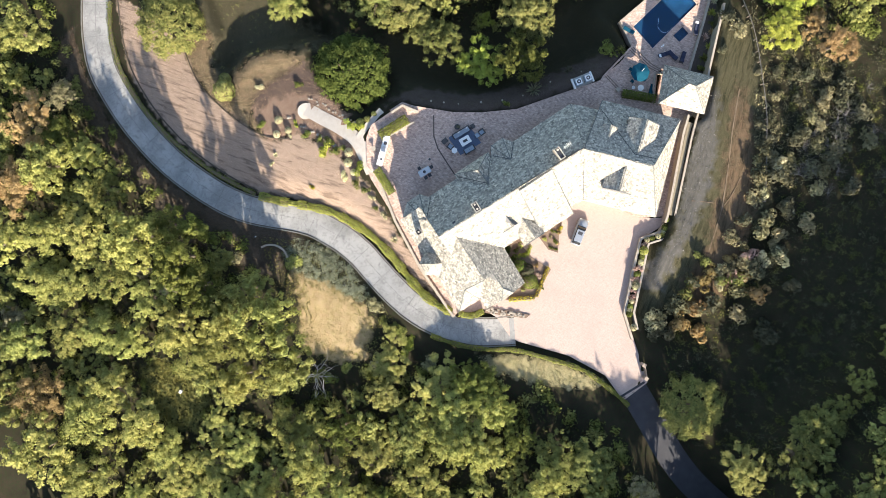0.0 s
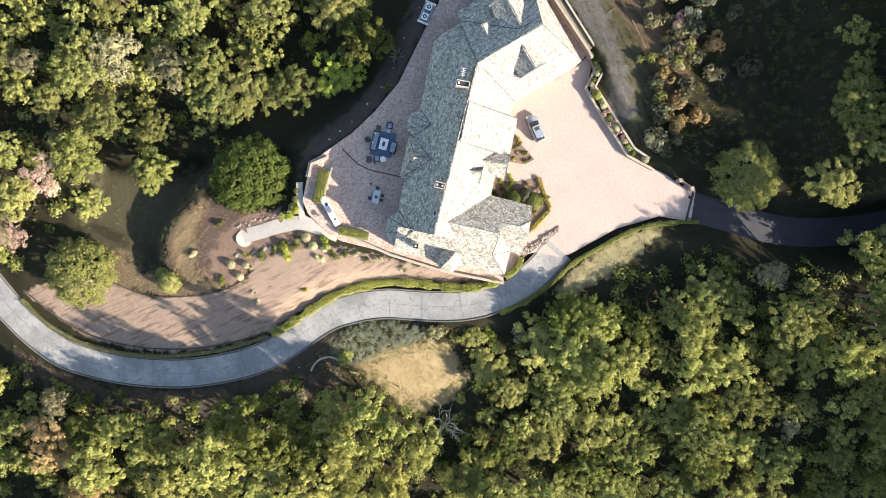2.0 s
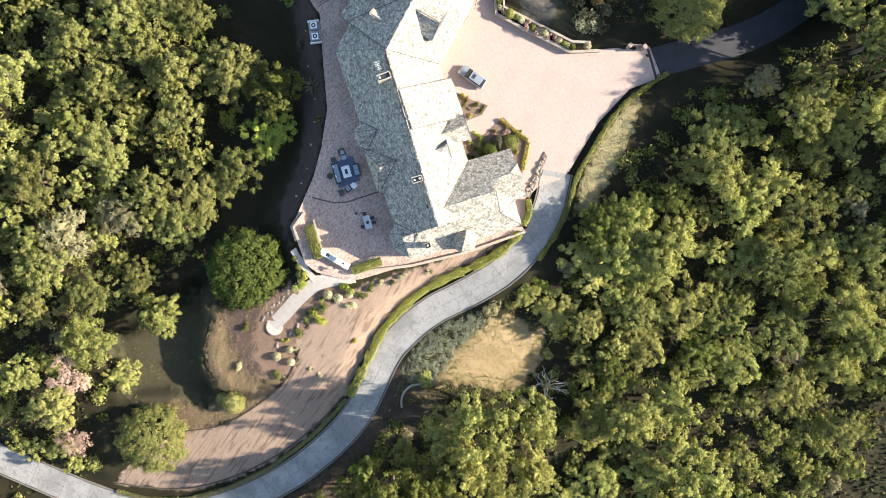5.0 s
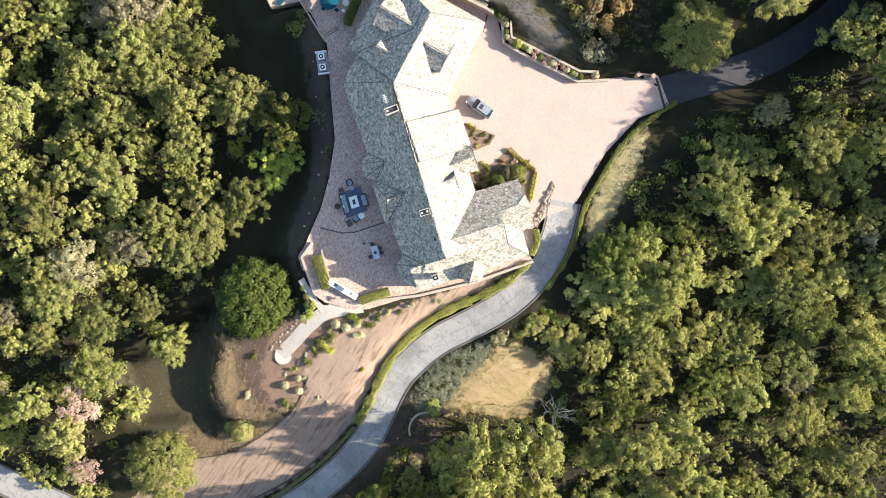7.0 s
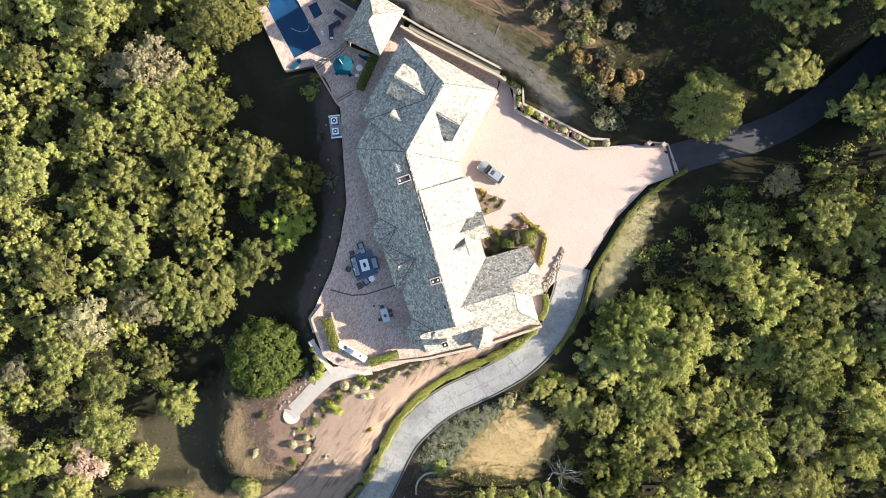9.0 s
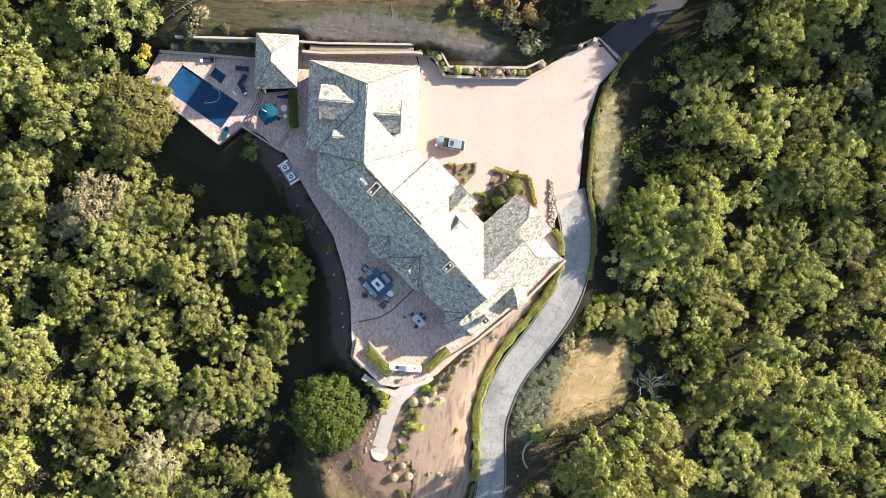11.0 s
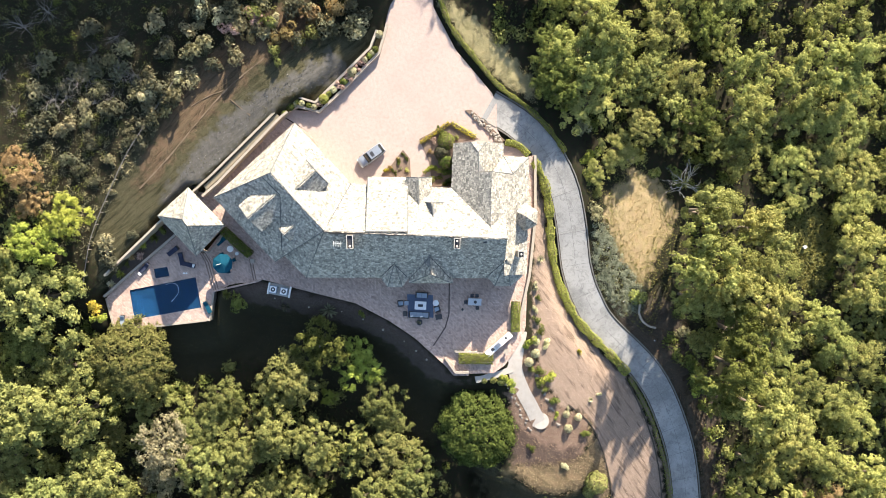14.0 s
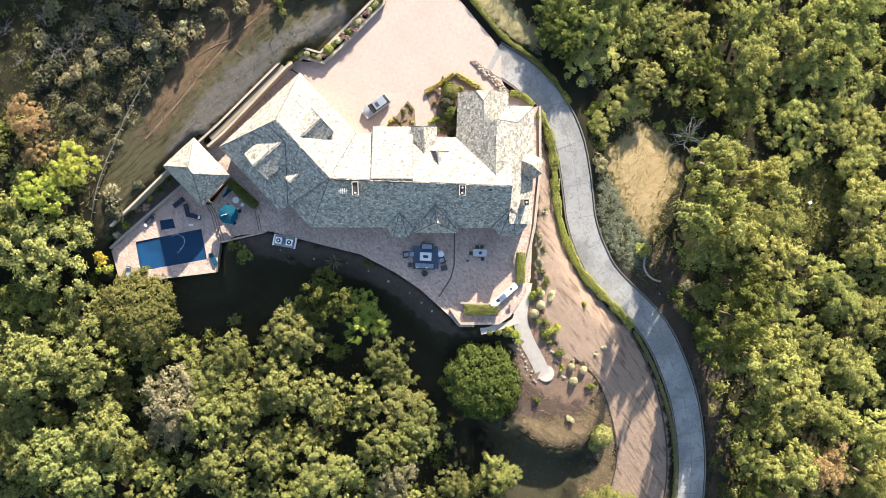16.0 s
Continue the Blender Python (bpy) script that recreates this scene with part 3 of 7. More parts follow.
GUTTER = material("gutter_dirt", two_tone((0.07, 0.06, 0.048), (0.1, 0.085, 0.066), 1.2, 12.0), 0.95)
for off in (ROAD_WIDE / 2 + 0.09, -ROAD_WIDE / 2 - 0.09):
    solid("kerb", strip(shifted(ROAD_LINE, off), 0.17, 0.4, 0.17), KERB_DARK, "low stained concrete kerb along the road", "kerb", kind="structure")
    solid("gutter", strip(shifted(ROAD_LINE, off * 0.93), 0.14, 0.2, 0.072, 0.6), GUTTER, "dirt and leaves gathered along the kerb", "gutter", kind="structure")


def slab_holes(poly, holes, top, depth):
    """A flat prism with openings through it."""
    bm, edges = bmesh.new(), []
    for ring in (poly, *holes):
        t = [bm.verts.new((x, y, top)) for x, y in ring]
        b = [bm.verts.new((x, y, top - depth)) for x, y in ring]
        for i in range(len(t)):
            j = (i + 1) % len(t)
            edges.append(bm.edges.new((t[i], t[j])))
            bm.faces.new((t[i], b[i], b[j], t[j]))
    bmesh.ops.triangle_fill(bm, use_beauty=True, edges=edges)
    bmesh.ops.recalc_face_normals(bm, faces=bm.faces)
    for f in bm.faces:
        if abs(f.normal.z) > 0.9 and f.normal.z < 0:
            f.normal_flip()
    return bm


POOL = [(-42.3, -3.3), (-32.3, -1.3), (-31.5, -6.1), (-41.6, -7.9)]
SPA = [(-38.7, -0.1), (-36.5, 0.25), (-36.1, -1.35), (-38.4, -1.75)]
DECK_Z, TERRACE_Z = -0.75, -0.35
PATIO = [(-23.1, -1.9), (-22.3, -1.5), (-15.1, -3.4), (-8.4, -5.1), (-3.3, -7.8), (0.5, -10.4), (5.2, -14.7), (6.3, -16.1), (12.4, -16.0), (14.1, -14.8), (15.3, -13.0), (16.6, -10.9), (17.2, -9.0),
         (17.5, -1.0), (18.3, 7.5), (18.2, 17.0), (0.0, 12.0), (-15.5, 20.3), (-19.6, 22.6), (-32.0, 10.9), (-27.8, 6.0), (-23.8, 1.4)]
TERRACE = [(-28.54, -3.15), (-23.1, -1.9), (-23.8, 1.4), (-27.8, 6.0), (-30.6, 2.5), (-29.64, 0.8)]
DRIVE = [(-15.5, 20.3), (-19.4, 22.8), (-17.8, 23.4), (-13.7, 23.3), (-10.6, 26.2), (-5.0, 31.8), (-3.6, 38.0), (-2.0, 43.6), (2.9, 43.9), (3.1, 38.8),
         (6.4, 32.6), (11.9, 26.2), (12.6, 24.6), (12.6, 21.0), (13.5, 19.2), (14.5, 16.0), (5.7, 11.0), (-8.9, 11.0)]
patio = solid("patio_floor", slab(PATIO, 0.0, 5.5), PATIO_MAT, "red-brown paver patio around the house", "patio", kind="structure")
terrace = solid("terrace_floor", slab(TERRACE, TERRACE_Z, 5.0), PATIO_MAT, "sunken paver dining terrace beside the pool deck", "terrace", kind="structure")
deck = solid("pool_deck", slab_holes(DECK, [POOL, SPA], DECK_Z, 5.0), PATIO_MAT, "brick-red paver deck around the pool", "deck", kind="structure")
drive = solid("driveway", slab(DRIVE, 0.012, 0.6), DRIVE_MAT, "broad pinkish paver forecourt", "driveway", kind="structure")

# ---- pool and spa ----
def water_material():
    def build(n, l):
        return mix(n, l, noise_fac(n, l, 1.2), (0.026, 0.105, 0.225), (0.037, 0.135, 0.275))
    m = material("pool_water", build, 0.05)
    b = m.node_tree.nodes["Principled BSDF"]
    b.inputs["Transmission Weight"].default_value, b.inputs["IOR"].default_value = 0.75, 1.33
    return m


WATER = water_material()


def basin(name, ring, deep, label, category):
    t = thing(name, label, category, pose(0, 0, 0), kind="")
    c = Vector((sum(p[0] for p in ring) / 4, sum(p[1] for p in ring) / 4))
    inner = [tuple(c + (Vector(p) - c) * 0.999) for p in ring]
    bm = bmesh.new()
    a = [bm.verts.new((*p, DECK_Z - 0.05)) for p in inner]
    b = [bm.verts.new((*p, DECK_Z - deep)) for p in inner]
    bm.faces.new(b)
    for i in range(4):
        bm.faces.new((a[i], a[(i + 1) % 4], b[(i + 1) % 4], b[i]))
    part("shell", bm, TILE_BLUE, t)
    part("water", slab([tuple(c + (Vector(p) - c) * 0.99) for p in ring], DECK_Z - 0.14, 0.02), WATER, t, "deep blue still water").visible_shadow = False
    for i in range(4):
        p, q = Vector(ring[i]), Vector(ring[(i + 1) % 4])
        part("coping", box(bmesh.new(), *((p + q) / 2), DECK_Z - 0.04, (q - p).length + 0.2, 0.24, 0.065, math.atan2(q.y - p.y, q.x - p.x), 0.02), PATIO_MAT, t)
    return t


pool = basin("swimming_pool", POOL, 0.95, "rectangular blue swimming pool sunk in the paver deck", "pool")
step = bmesh.new()
for i in range(3):
    box(step, -41.35 + 0.3 * i, -5.5, DECK_Z - 0.36 - 0.2 * i, 0.5, 4.0, 0.15, -1.42 + 1.5708)
part("entry_step", step, TILE_BLUE, pool)
spa = basin("spa_tub", SPA, 1.1, "small square dark blue spa beside the pool", "spa")

# ---- walls round the plateau ----
def wall(name, points, thick, top, foot, mat, label, cap=0.0):
    w = solid(name, wall_line(points, thick, top, foot), mat, label, "wall", kind="structure")
    if cap:
        part("cap", wall_line(points, thick + cap, top + 0.07, top), CAP, w)
    return w


# the north wall is a darker brown than the other stucco walls
wall("wall_north", [(-44.7, -1.0), (-36.2, 7.3), (-28.9, 13.9), (-20.0, 22.8)], 0.26, 1.95, -1.0, material("brown_wall", two_tone((0.25, 0.21, 0.155), (0.33, 0.28, 0.21), 0.9, 12.0), 0.95, 0.4, 20), "long brown retaining wall below the hillside", 0.05)
wall("wall_inner", [(-30.6, 10.6), (-28.3, 12.6), (-19.1, 22.2), (-18.2, 22.9)], 0.24, 1.75, -0.6, STUCCO, "lower cream planter wall along the side passage", 0.12)
wall("wall_bed", [(-45.7, -4.3), (-41.8, -0.8), (-34.6, 5.4)], 0.3, -0.2, -2.0, STUCCO, "low cream planter wall beside the pool deck", 0.06)
solid("bed_soil", slab([(-45.3, -4.1), (-41.5, -0.5), (-34.4, 5.7), (-36.1, 7.2), (-44.6, -1.3)], -0.35, 1.6), material("dark_bed_soil", two_tone((0.07, 0.055, 0.045), (0.1, 0.08, 0.065), 1.5, 14.0), 0.95, 0.5, 14),
      "dark planted bed between the pool deck and the long wall", "flower bed", kind="structure")
wall("wall_forecourt", [(-18.2, 23.2), (-16.9, 23.9), (-13.7, 23.1), (-10.5, 26.1), (-4.9, 31.8), (-3.7, 36.0)], 0.3, 0.85, -0.6, STUCCO, "low curving wall at the edge of the forecourt", 0.1)
wall("wall_planter", [(-19.6, 22.8), (-17.0, 25.2), (-14.2, 24.4), (-11.4, 27.2), (-6.2, 32.4), (-5.2, 35.0)], 0.25, 1.25, -0.6, STUCCO, "low rear wall of the forecourt planter", 0.1)
solid("planter_soil", wall_line([(-30.2, 11.8), (-28.6, 13.25), (-19.6, 22.5)], 0.7, 1.6, 0.2), material("planter_earth", two_tone((0.2, 0.17, 0.12), (0.26, 0.22, 0.15), 1.0, 9.0), 0.95),
      "narrow planting strip between the two retaining walls", "planter", kind="structure")
wall("wall_south", [(-29.7, -3.5), (-23.1, -2.0), (-22.3, -1.6), (-15.1, -3.5), (-8.4, -5.2), (-3.3, -7.9), (0.5, -10.5), (5.2, -14.8), (6.3, -16.2), (8.6, -16.2)], 0.26, 0.08, -6.0, PATIO_MAT,
     "low brown wall edging the patio above the lawn")
wall("wall_deck", [(-45.6, -4.6), (-44.4, -9.5), (-30.4, -7.9), (-29.7, -3.5)], 0.25, DECK_Z + 0.1, -6.5, CAP, "pale edge wall of the pool deck")
wall("wall_east", [(15.9, -9.6), (17.7, -1.0), (18.5, 7.5), (18.4, 17.0)], 0.3, 0.35, -3.0, STUCCO, "low cream wall between patio and garden slope", 0.1)

# ---- house ----
EAVE, RIDGE = 3.3, 8.3
house = thing("house", "large cream stucco house with grey slate hip roofs, dormers and chimneys", "house", pose(0, 0, 0))
ROOFS = []


def roof_faces(c, r0, r1):
    """The slopes of a hip roof on four eave corners, with its ridge from r0 to r1."""
    a, b, d, e = (Vector(v) for v in c)
    r0, r1 = Vector(r0), Vector(r1)
    return [(a, b, r1, r0), (b, d, r1), (d, e, r0, r1), (e, a, r0)]


def plan_roof(c, r0, r1):
    f = roof_faces(c, r0, r1)
    ROOFS.append(f)
    return f


def roof_height(x, y, skip):
    """Height of the highest slope over a place, without one roof."""
    best = -9.0
    for k, faces in enumerate(ROOFS):
        if k == skip:
            continue
        for f in faces:
            inside, n = True, len(f)
            for i in range(n):
                p, q = f[i], f[(i + 1) % n]
                if (q.x - p.x) * (y - p.y) - (q.y - p.y) * (x - p.x) < -1e-6:
                    inside = False
                    break
            if inside:
                nn = (f[1] - f[0]).cross(f[2] - f[0])
                if abs(nn.z) > 1e-6:
                    best = max(best, f[0].z - (nn.x * (x - f[0].x) + nn.y * (y - f[0].y)) / nn.z)
    return best


def shingles(faces, k, wide=0.36, course=0.27):
    """Courses of slate on every slope, each piece proud of the one below, where no other roof covers it."""
    vs, fs, rnd = [], [], random.Random(11 + k)
    for f in faces:
        u = (f[1] - f[0]).normalized()
        n = (f[1] - f[0]).cross(f[2] - f[0])
        if n.length < 1e-4:
            continue
        n.normalize()
        if n.z < 0.05:
            continue
        v = n.cross(u)
        pts = [((p - f[0]).dot(u), (p - f[0]).dot(v)) for p in f]
        top = max(p[1] for p in pts)
        y = 0.0
        while y < top - 0.05:
            ym = min(y + course * 0.5, top - 0.02)
            xs = []
            for i in range(len(pts)):
                (x0, y0), (x1, y1) = pts[i], pts[(i + 1) % len(pts)]
                if (y0 <= ym) != (y1 <= ym):
                    xs.append(x0 + (x1 - x0) * (ym - y0) / (y1 - y0))
            if len(xs) == 2:
                lo, hi = min(xs), max(xs)
                x = lo
                while x < hi - 0.03:
                    w = min(rnd.uniform(0.6, 1.35) * wide, hi - x)
                    c = f[0] + u * (x + w / 2) + v * (y + course / 2)
                    if roof_height(c.x, c.y, k) < c.z + 0.04:
                        h0, h1, g = rnd.uniform(0.02, 0.05), 0.01, rnd.uniform(-0.05, 0.05)
                        i = len(vs)
                        a, b = f[0] + u * (x + 0.008) + v * (y + g) + n * 0.025, f[0] + u * (x + w - 0.008) + v * (y + g) + n * 0.025
                        t, s = v * (course + 0.02), n
                        vs += [a, b, a + s * h0, b + s * h0, b + t + s * h1, a + t + s * h1]
                        fs += [(i, i + 1, i + 3, i + 2), (i + 2, i + 3, i + 4, i + 5)]
                    x += w
            y += course
    return vs, fs


def build_roof(k, name="roof", parent=None, thick=0.2):
    """A roof from its slopes: a deck with depth, slates, caps on ridges and hips, flashing in the valleys."""
    faces = [f for f in ROOFS[k] if (f[1] - f[0]).cross(f[2] - f[0]).length > 1e-4]
    bm, down = bmesh.new(), Vector((0, 0, -thick))
    for f in faces:
        t, b = [bm.verts.new(p) for p in f], [bm.verts.new(p + down) for p in f]
        bm.faces.new(t)
        bm.faces.new(b[::-1])
        for i in range(len(f)):
            j = (i + 1) % len(f)
            if (f[i] - f[j]).length > 1e-4:
                bm.faces.new((t[i], b[i], b[j], t[j]))
    r = part(name, bm, UNDERLAY, parent or house)
    edges = collections.defaultdict(list)
    for f in faces:
        for i in range(len(f)):
            p, q = f[i], f[(i + 1) % len(f)]
            key = tuple(sorted((tuple(round(v, 2) for v in p), tuple(round(v, 2) for v in q))))
            edges[key].append(f)
    caps, valley = bmesh.new(), bmesh.new()
    for (p, q), two in edges.items():
        if len(two) != 2 or (Vector(p) - Vector(q)).length < 0.1:
            continue
        p, q = Vector(p), Vector(q)
        nn = (two[0][1] - two[0][0]).cross(two[0][2] - two[0][0]).normalized()
        mid = sum(two[1], Vector()) / len(two[1])
        bend = (mid - p).dot(nn)
        n = max(1, int((q - p).length / 0.4))
        for i in range(n):
            a, b = p.lerp(q, i / n), p.lerp(q, (i + 1) / n)
            if roof_height(*((a + b) / 2)[:2], k) < ((a + b) / 2).z + 0.02:
                if bend < -0.05:
                    limb(caps, a + Vector((0, 0, 0.05)), b + Vector((0, 0, 0.04)), 0.075, 0.065, 5)
                elif bend > 0.05:
                    limb(valley, a + Vector((0, 0, 0.06)), b + Vector((0, 0, 0.06)), 0.06, 0.06, 5)
    for mesh, title, mat, label in ((caps, "ridge_cap", CAP_SLATE, "dark half-round ridge and hip tiles"), (valley, "flashing", FLASH, "dark valley flashing")):
        if mesh.faces:
            part(title, mesh, mat, r, label, "stuff")
        else:
            mesh.free()
    vs, fs = shingles(faces, k)
    if fs:
        part("shingles", mesh_from("shingles", vs, fs, SLATE), None, r, "overlapping mottled slates", "stuff")
    return r


FLASH = material("valley_flashing", two_tone((0.035, 0.037, 0.038), (0.055, 0.057, 0.058), 3.0, 20.0), 0.7)


def rect(o, ax, s0, s1, l0, l1, z):
    """Corners of a rectangle in the frame of a wing, counter-clockwise from above."""
    a, w = Vector((*ax, 0)), Vector((-ax[1], ax[0], 0))
    return [Vector((*o, z)) + a * s + w * l for s, l in ((s0, l0), (s1, l0), (s1, l1), (s0, l1))]


# corners of the eaves, then the ridges
A, B, C, D = Vector((-16.9, 21.05, EAVE)), Vector((-8.85, 12.45, EAVE)), Vector((-28.45, 10.37, EAVE)), Vector((-19.8, 1.14, EAVE))
E, F, S2 = Vector((-18.55, 2.1, EAVE)), Vector((-15.3, -1.13, EAVE)), Vector((13.3, -1.25, EAVE))
R0, R1, R2 = Vector((-19.4, 13.6, RIDGE)), Vector((-12.1, 5.7, RIDGE)), Vector((13.25, 4.65, RIDGE))
NB, RG = Vector((5.69, 11.85, EAVE)), Vector((11.0, 6.15, 7.2))
G1, GS = Vector((13.2, 8.2, 5.74)), Vector((13.2, -0.7, 5.7))
NE, NW, TOP = Vector((17.0, 16.37, EAVE)), Vector((13.26, 16.52, EAVE)), Vector((11.2, 14.0, 7.12))
HIP, EV, RM = Vector((14.44, 13.84, 4.98)), Vector((16.9, 8.2, EAVE)), Vector((11.05, 8.2, 7.13))
LA, LB = Vector((9.4, 16.83, 5.7)), Vector((9.42, 14.1, 5.8))
J1, J2 = Vector((8.35, 18.35, 4.92)), Vector((10.6, 18.4, 4.95))
VL, FW, FE = Vector((9.74, 7.5, 6.25)), Vector((6.0, 18.35, EAVE)), Vector((13.26, 18.4, EAVE))
# main wing with its gable end, turned west wing and the deeper garden side
ROOFS.append([(F, S2, R2, R1), (NB, B, R1, R2, RG), (RG, R2, G1), (B, A, R0, R1), (A, C, R0), (C, D, R1, R0), (D, E, R1), (E, F, R1)])
# east wing with its clipped north front and the long east slope
ROOFS.append([(FW, NB, VL, LB, LA, J1), (LB, VL, RG, TOP), (J2, J1, LA), (NW, FE, J2, LA, LB, Vector((11.4, 14.25, 4.45))), (NE, NW, HIP), (NW, TOP, HIP),
              (EV, NE, HIP, TOP, RM, G1), (G1, RM, RG), (Vector((16.75, -0.7, EAVE)), EV, G1, GS)])
# lowered north bay, entry gable and porch
plan_roof([(-6.4, 5.6, EAVE), (-0.6, 5.6, EAVE), (-0.6, 13.4, 3.2), (-6.4, 13.4, 3.2)], (-6.4, 5.6, 8.36), (-0.6, 5.6, 8.36))
plan_roof([(5.4, 7.0, 4.2), (5.4, 9.75, 4.2), (1.45, 9.8, 4.2), (1.45, 7.0, 4.2)], (3.05, 7.0, 6.45), (2.8, 9.65, 6.35))
plan_roof([(2.8, 8.2, 3.9), (2.8, 13.35, 3.9), (-0.9, 13.35, 3.9), (-0.9, 8.2, 3.9)], (0.9, 8.2, 5.25), (0.9, 13.25, 5.2))
# south bays
for q, p in ((Vector((-2.5, 1.0, 5.25)), ((-4.65, -0.9, 3.45), (-3.54, -2.56, 3.4), (-1.4, -2.56, 3.4), (-0.3, -0.9, 3.45))), (Vector((13.5, 1.6, 5.8)), ((10.9, -0.9, 3.4), (12.1, -2.4, 3.3), (14.4, -2.4, 3.3), (16.2, -0.9, 3.3)))):
    p = [Vector(v) for v in p]
    ROOFS.append([(p[0], p[1], q), (p[1], p[2], q), (p[2], p[3], q)])
plan_roof([(-0.4, 2.0, 3.6), (-0.4, -1.95, 3.55), (5.9, -1.95, 3.55), (5.5, 2.0, 3.6)], (2.55, 2.2, 6.3), (2.55, -0.5, 6.1))


def dormer_roof(back, front, half, ridge, eave):
    """A gabled dormer whose ridge runs from back to front."""
    b, f = Vector(back), Vector(front)
    d = (f - b).normalized()
    w = Vector((-d.y, d.x)) * half
    c = [(*(b - w), eave), (*(f - w), eave), (*(f + w), eave), (*(b + w), eave)]
    return plan_roof(c, (*b, ridge), (*f, ridge))


dormer_roof((-17.2, 10.4), (-13.3, 13.95), 2.3, 7.7, 6.1)
dormer_roof((-17.6, 11.8), (-22.7, 7.35), 2.35, 7.55, 6.0)
dormer_roof((-15.0, 7.7), (-17.9, 5.1), 1.2, 6.95, 6.05)
PLAIN = len(ROOFS) - 3
for k in range(PLAIN):
    build_roof(k)
for k in range(PLAIN, PLAIN + 3):
    d = new("dormer")
    d.parent = house
    build_roof(k, "dormer_roof", d, 0.12)
    f = ROOFS[k]
    a, b = f[0][1], f[2][0]
    t = f[0][2]
    bm = bmesh.new()
    inn = (f[0][0] - f[0][1]).normalized() * 0.25
    bm.faces.new([bm.verts.new(p + inn) for p in (a - Vector((0, 0, 1.4)), b - Vector((0, 0, 1.4)), b, t, a)])
    g = bmesh.ops.extrude_face_region(bm, geom=list(bm.faces))
    bmesh.ops.translate(bm, vec=inn * 0.8, verts=[v for v in g["geom"] if isinstance(v, bmesh.types.BMVert)])
    bmesh.ops.recalc_face_normals(bm, faces=bm.faces)
    part("gable_wall", bm, STUCCO, d)


def wing_wall(corners, top, inset=0.55):
    """Solid stucco walls under a roof, set in from the eaves."""
    c = [Vector(p[:2]) for p in corners]
    m = sum(c, Vector((0, 0))) / len(c)
    p = []
    for q in c:
        d = q - m
        p.append(tuple(q - Vector((math.copysign(min(inset, abs(d.x)), d.x), math.copysign(min(inset, abs(d.y)), d.y)))))
    part("wall", slab(p, top, top + 0.2), STUCCO, house)


wing_wall([(-14.8, -1.4), (16.9, -1.2), (16.9, 12.2), (-9.0, 12.2)], EAVE - 0.15)
WB, AXB = (-22.55, 15.65), (0.684, -0.7295)
wing_wall(rect(WB, AXB, 0.2, 16.9, -6.0, 7.7, 0), EAVE - 0.16)
wing_wall(rect(WB, AXB, 0.3, 12.5, -7.7, 3.0, 0), EAVE - 0.17)
wing_wall([(16.9, 5.0), (17.0, 16.3), (5.7, 16.3), (5.7, 5.0)], EAVE - 0.18)
wing_wall([(13.3, 9.0), (13.3, 18.5), (5.7, 18.5), (5.7, 9.0)], EAVE - 0.19)
wing_wall([(-6.4, 8.0), (-0.3, 8.0), (-0.3, 13.4), (-6.4, 13.4)], 2.9, 0.4)
wing_wall([(-4.6, 1.0), (-4.3, -2.6), (-0.9, -2.7), (-0.5, 1.0)], 3.1, 0.4)
wing_wall([(0.2, 1.0), (0.3, -1.8), (4.8, -1.8), (5.0, 1.0)], 3.3, 0.4)
wing_wall([(11.6, 2.0), (12.1, -2.4), (15.8, -1.9), (16.2, 2.0)], 3.0, 0.4)
for x in (-0.5, 2.7):
    part("entry_post", box(bmesh.new(), x, 13.2, -0.05, 0.35, 0.35, 3.4, 0, 0.03), STUCCO, house)

bm = bmesh.new()
bm.faces.new([bm.verts.new((13.0, y, z)) for y, z in ((-0.9, 3.2), (8.0, 3.2), (8.0, 5.8), (4.65, 8.0), (-0.9, 3.4))])
g = bmesh.ops.extrude_face_region(bm, geom=list(bm.faces))
bmesh.ops.translate(bm, vec=(0.12, 0, 0), verts=[v for v in g["geom"] if isinstance(v, bmesh.types.BMVert)])
bmesh.ops.recalc_face_normals(bm, faces=bm.faces)
part("gable_wall", bm, STUCCO, house)

# corner turret
turret = new("turret")
turret.parent = house
TX, TY, TR = 16.45, 7.65, 1.95
part("turret_wall", tube(bmesh.new(), TX, TY, -0.2, 4.0, TR * 0.82, n=6), STUCCO, turret)
bm = bmesh.new()
ring = [Vector((TX + TR * math.cos(6.2832 * i / 6 + 0.5), TY + TR * math.sin(6.2832 * i / 6 + 0.5), 4.0)) for i in range(6)]
apex = Vector((TX - 0.2, TY, 6.5))
for i in range(6):
    bm.faces.new([bm.verts.new(p) for p in (ring[i], ring[(i + 1) % 6], apex)])
bm.faces.new([bm.verts.new(p) for p in ring[::-1]])
bmesh.ops.remove_doubles(bm, verts=bm.verts, dist=0.001)
turret_roof = part("turret_roof", bm, UNDERLAY, turret)
vs, fs = shingles([(ring[i], ring[(i + 1) % 6], apex) for i in range(6)], 99)
part("shingles", mesh_from("shingles", vs, fs, SLATE), SLATE, turret_roof, "overlapping mottled grey slates", "stuff")


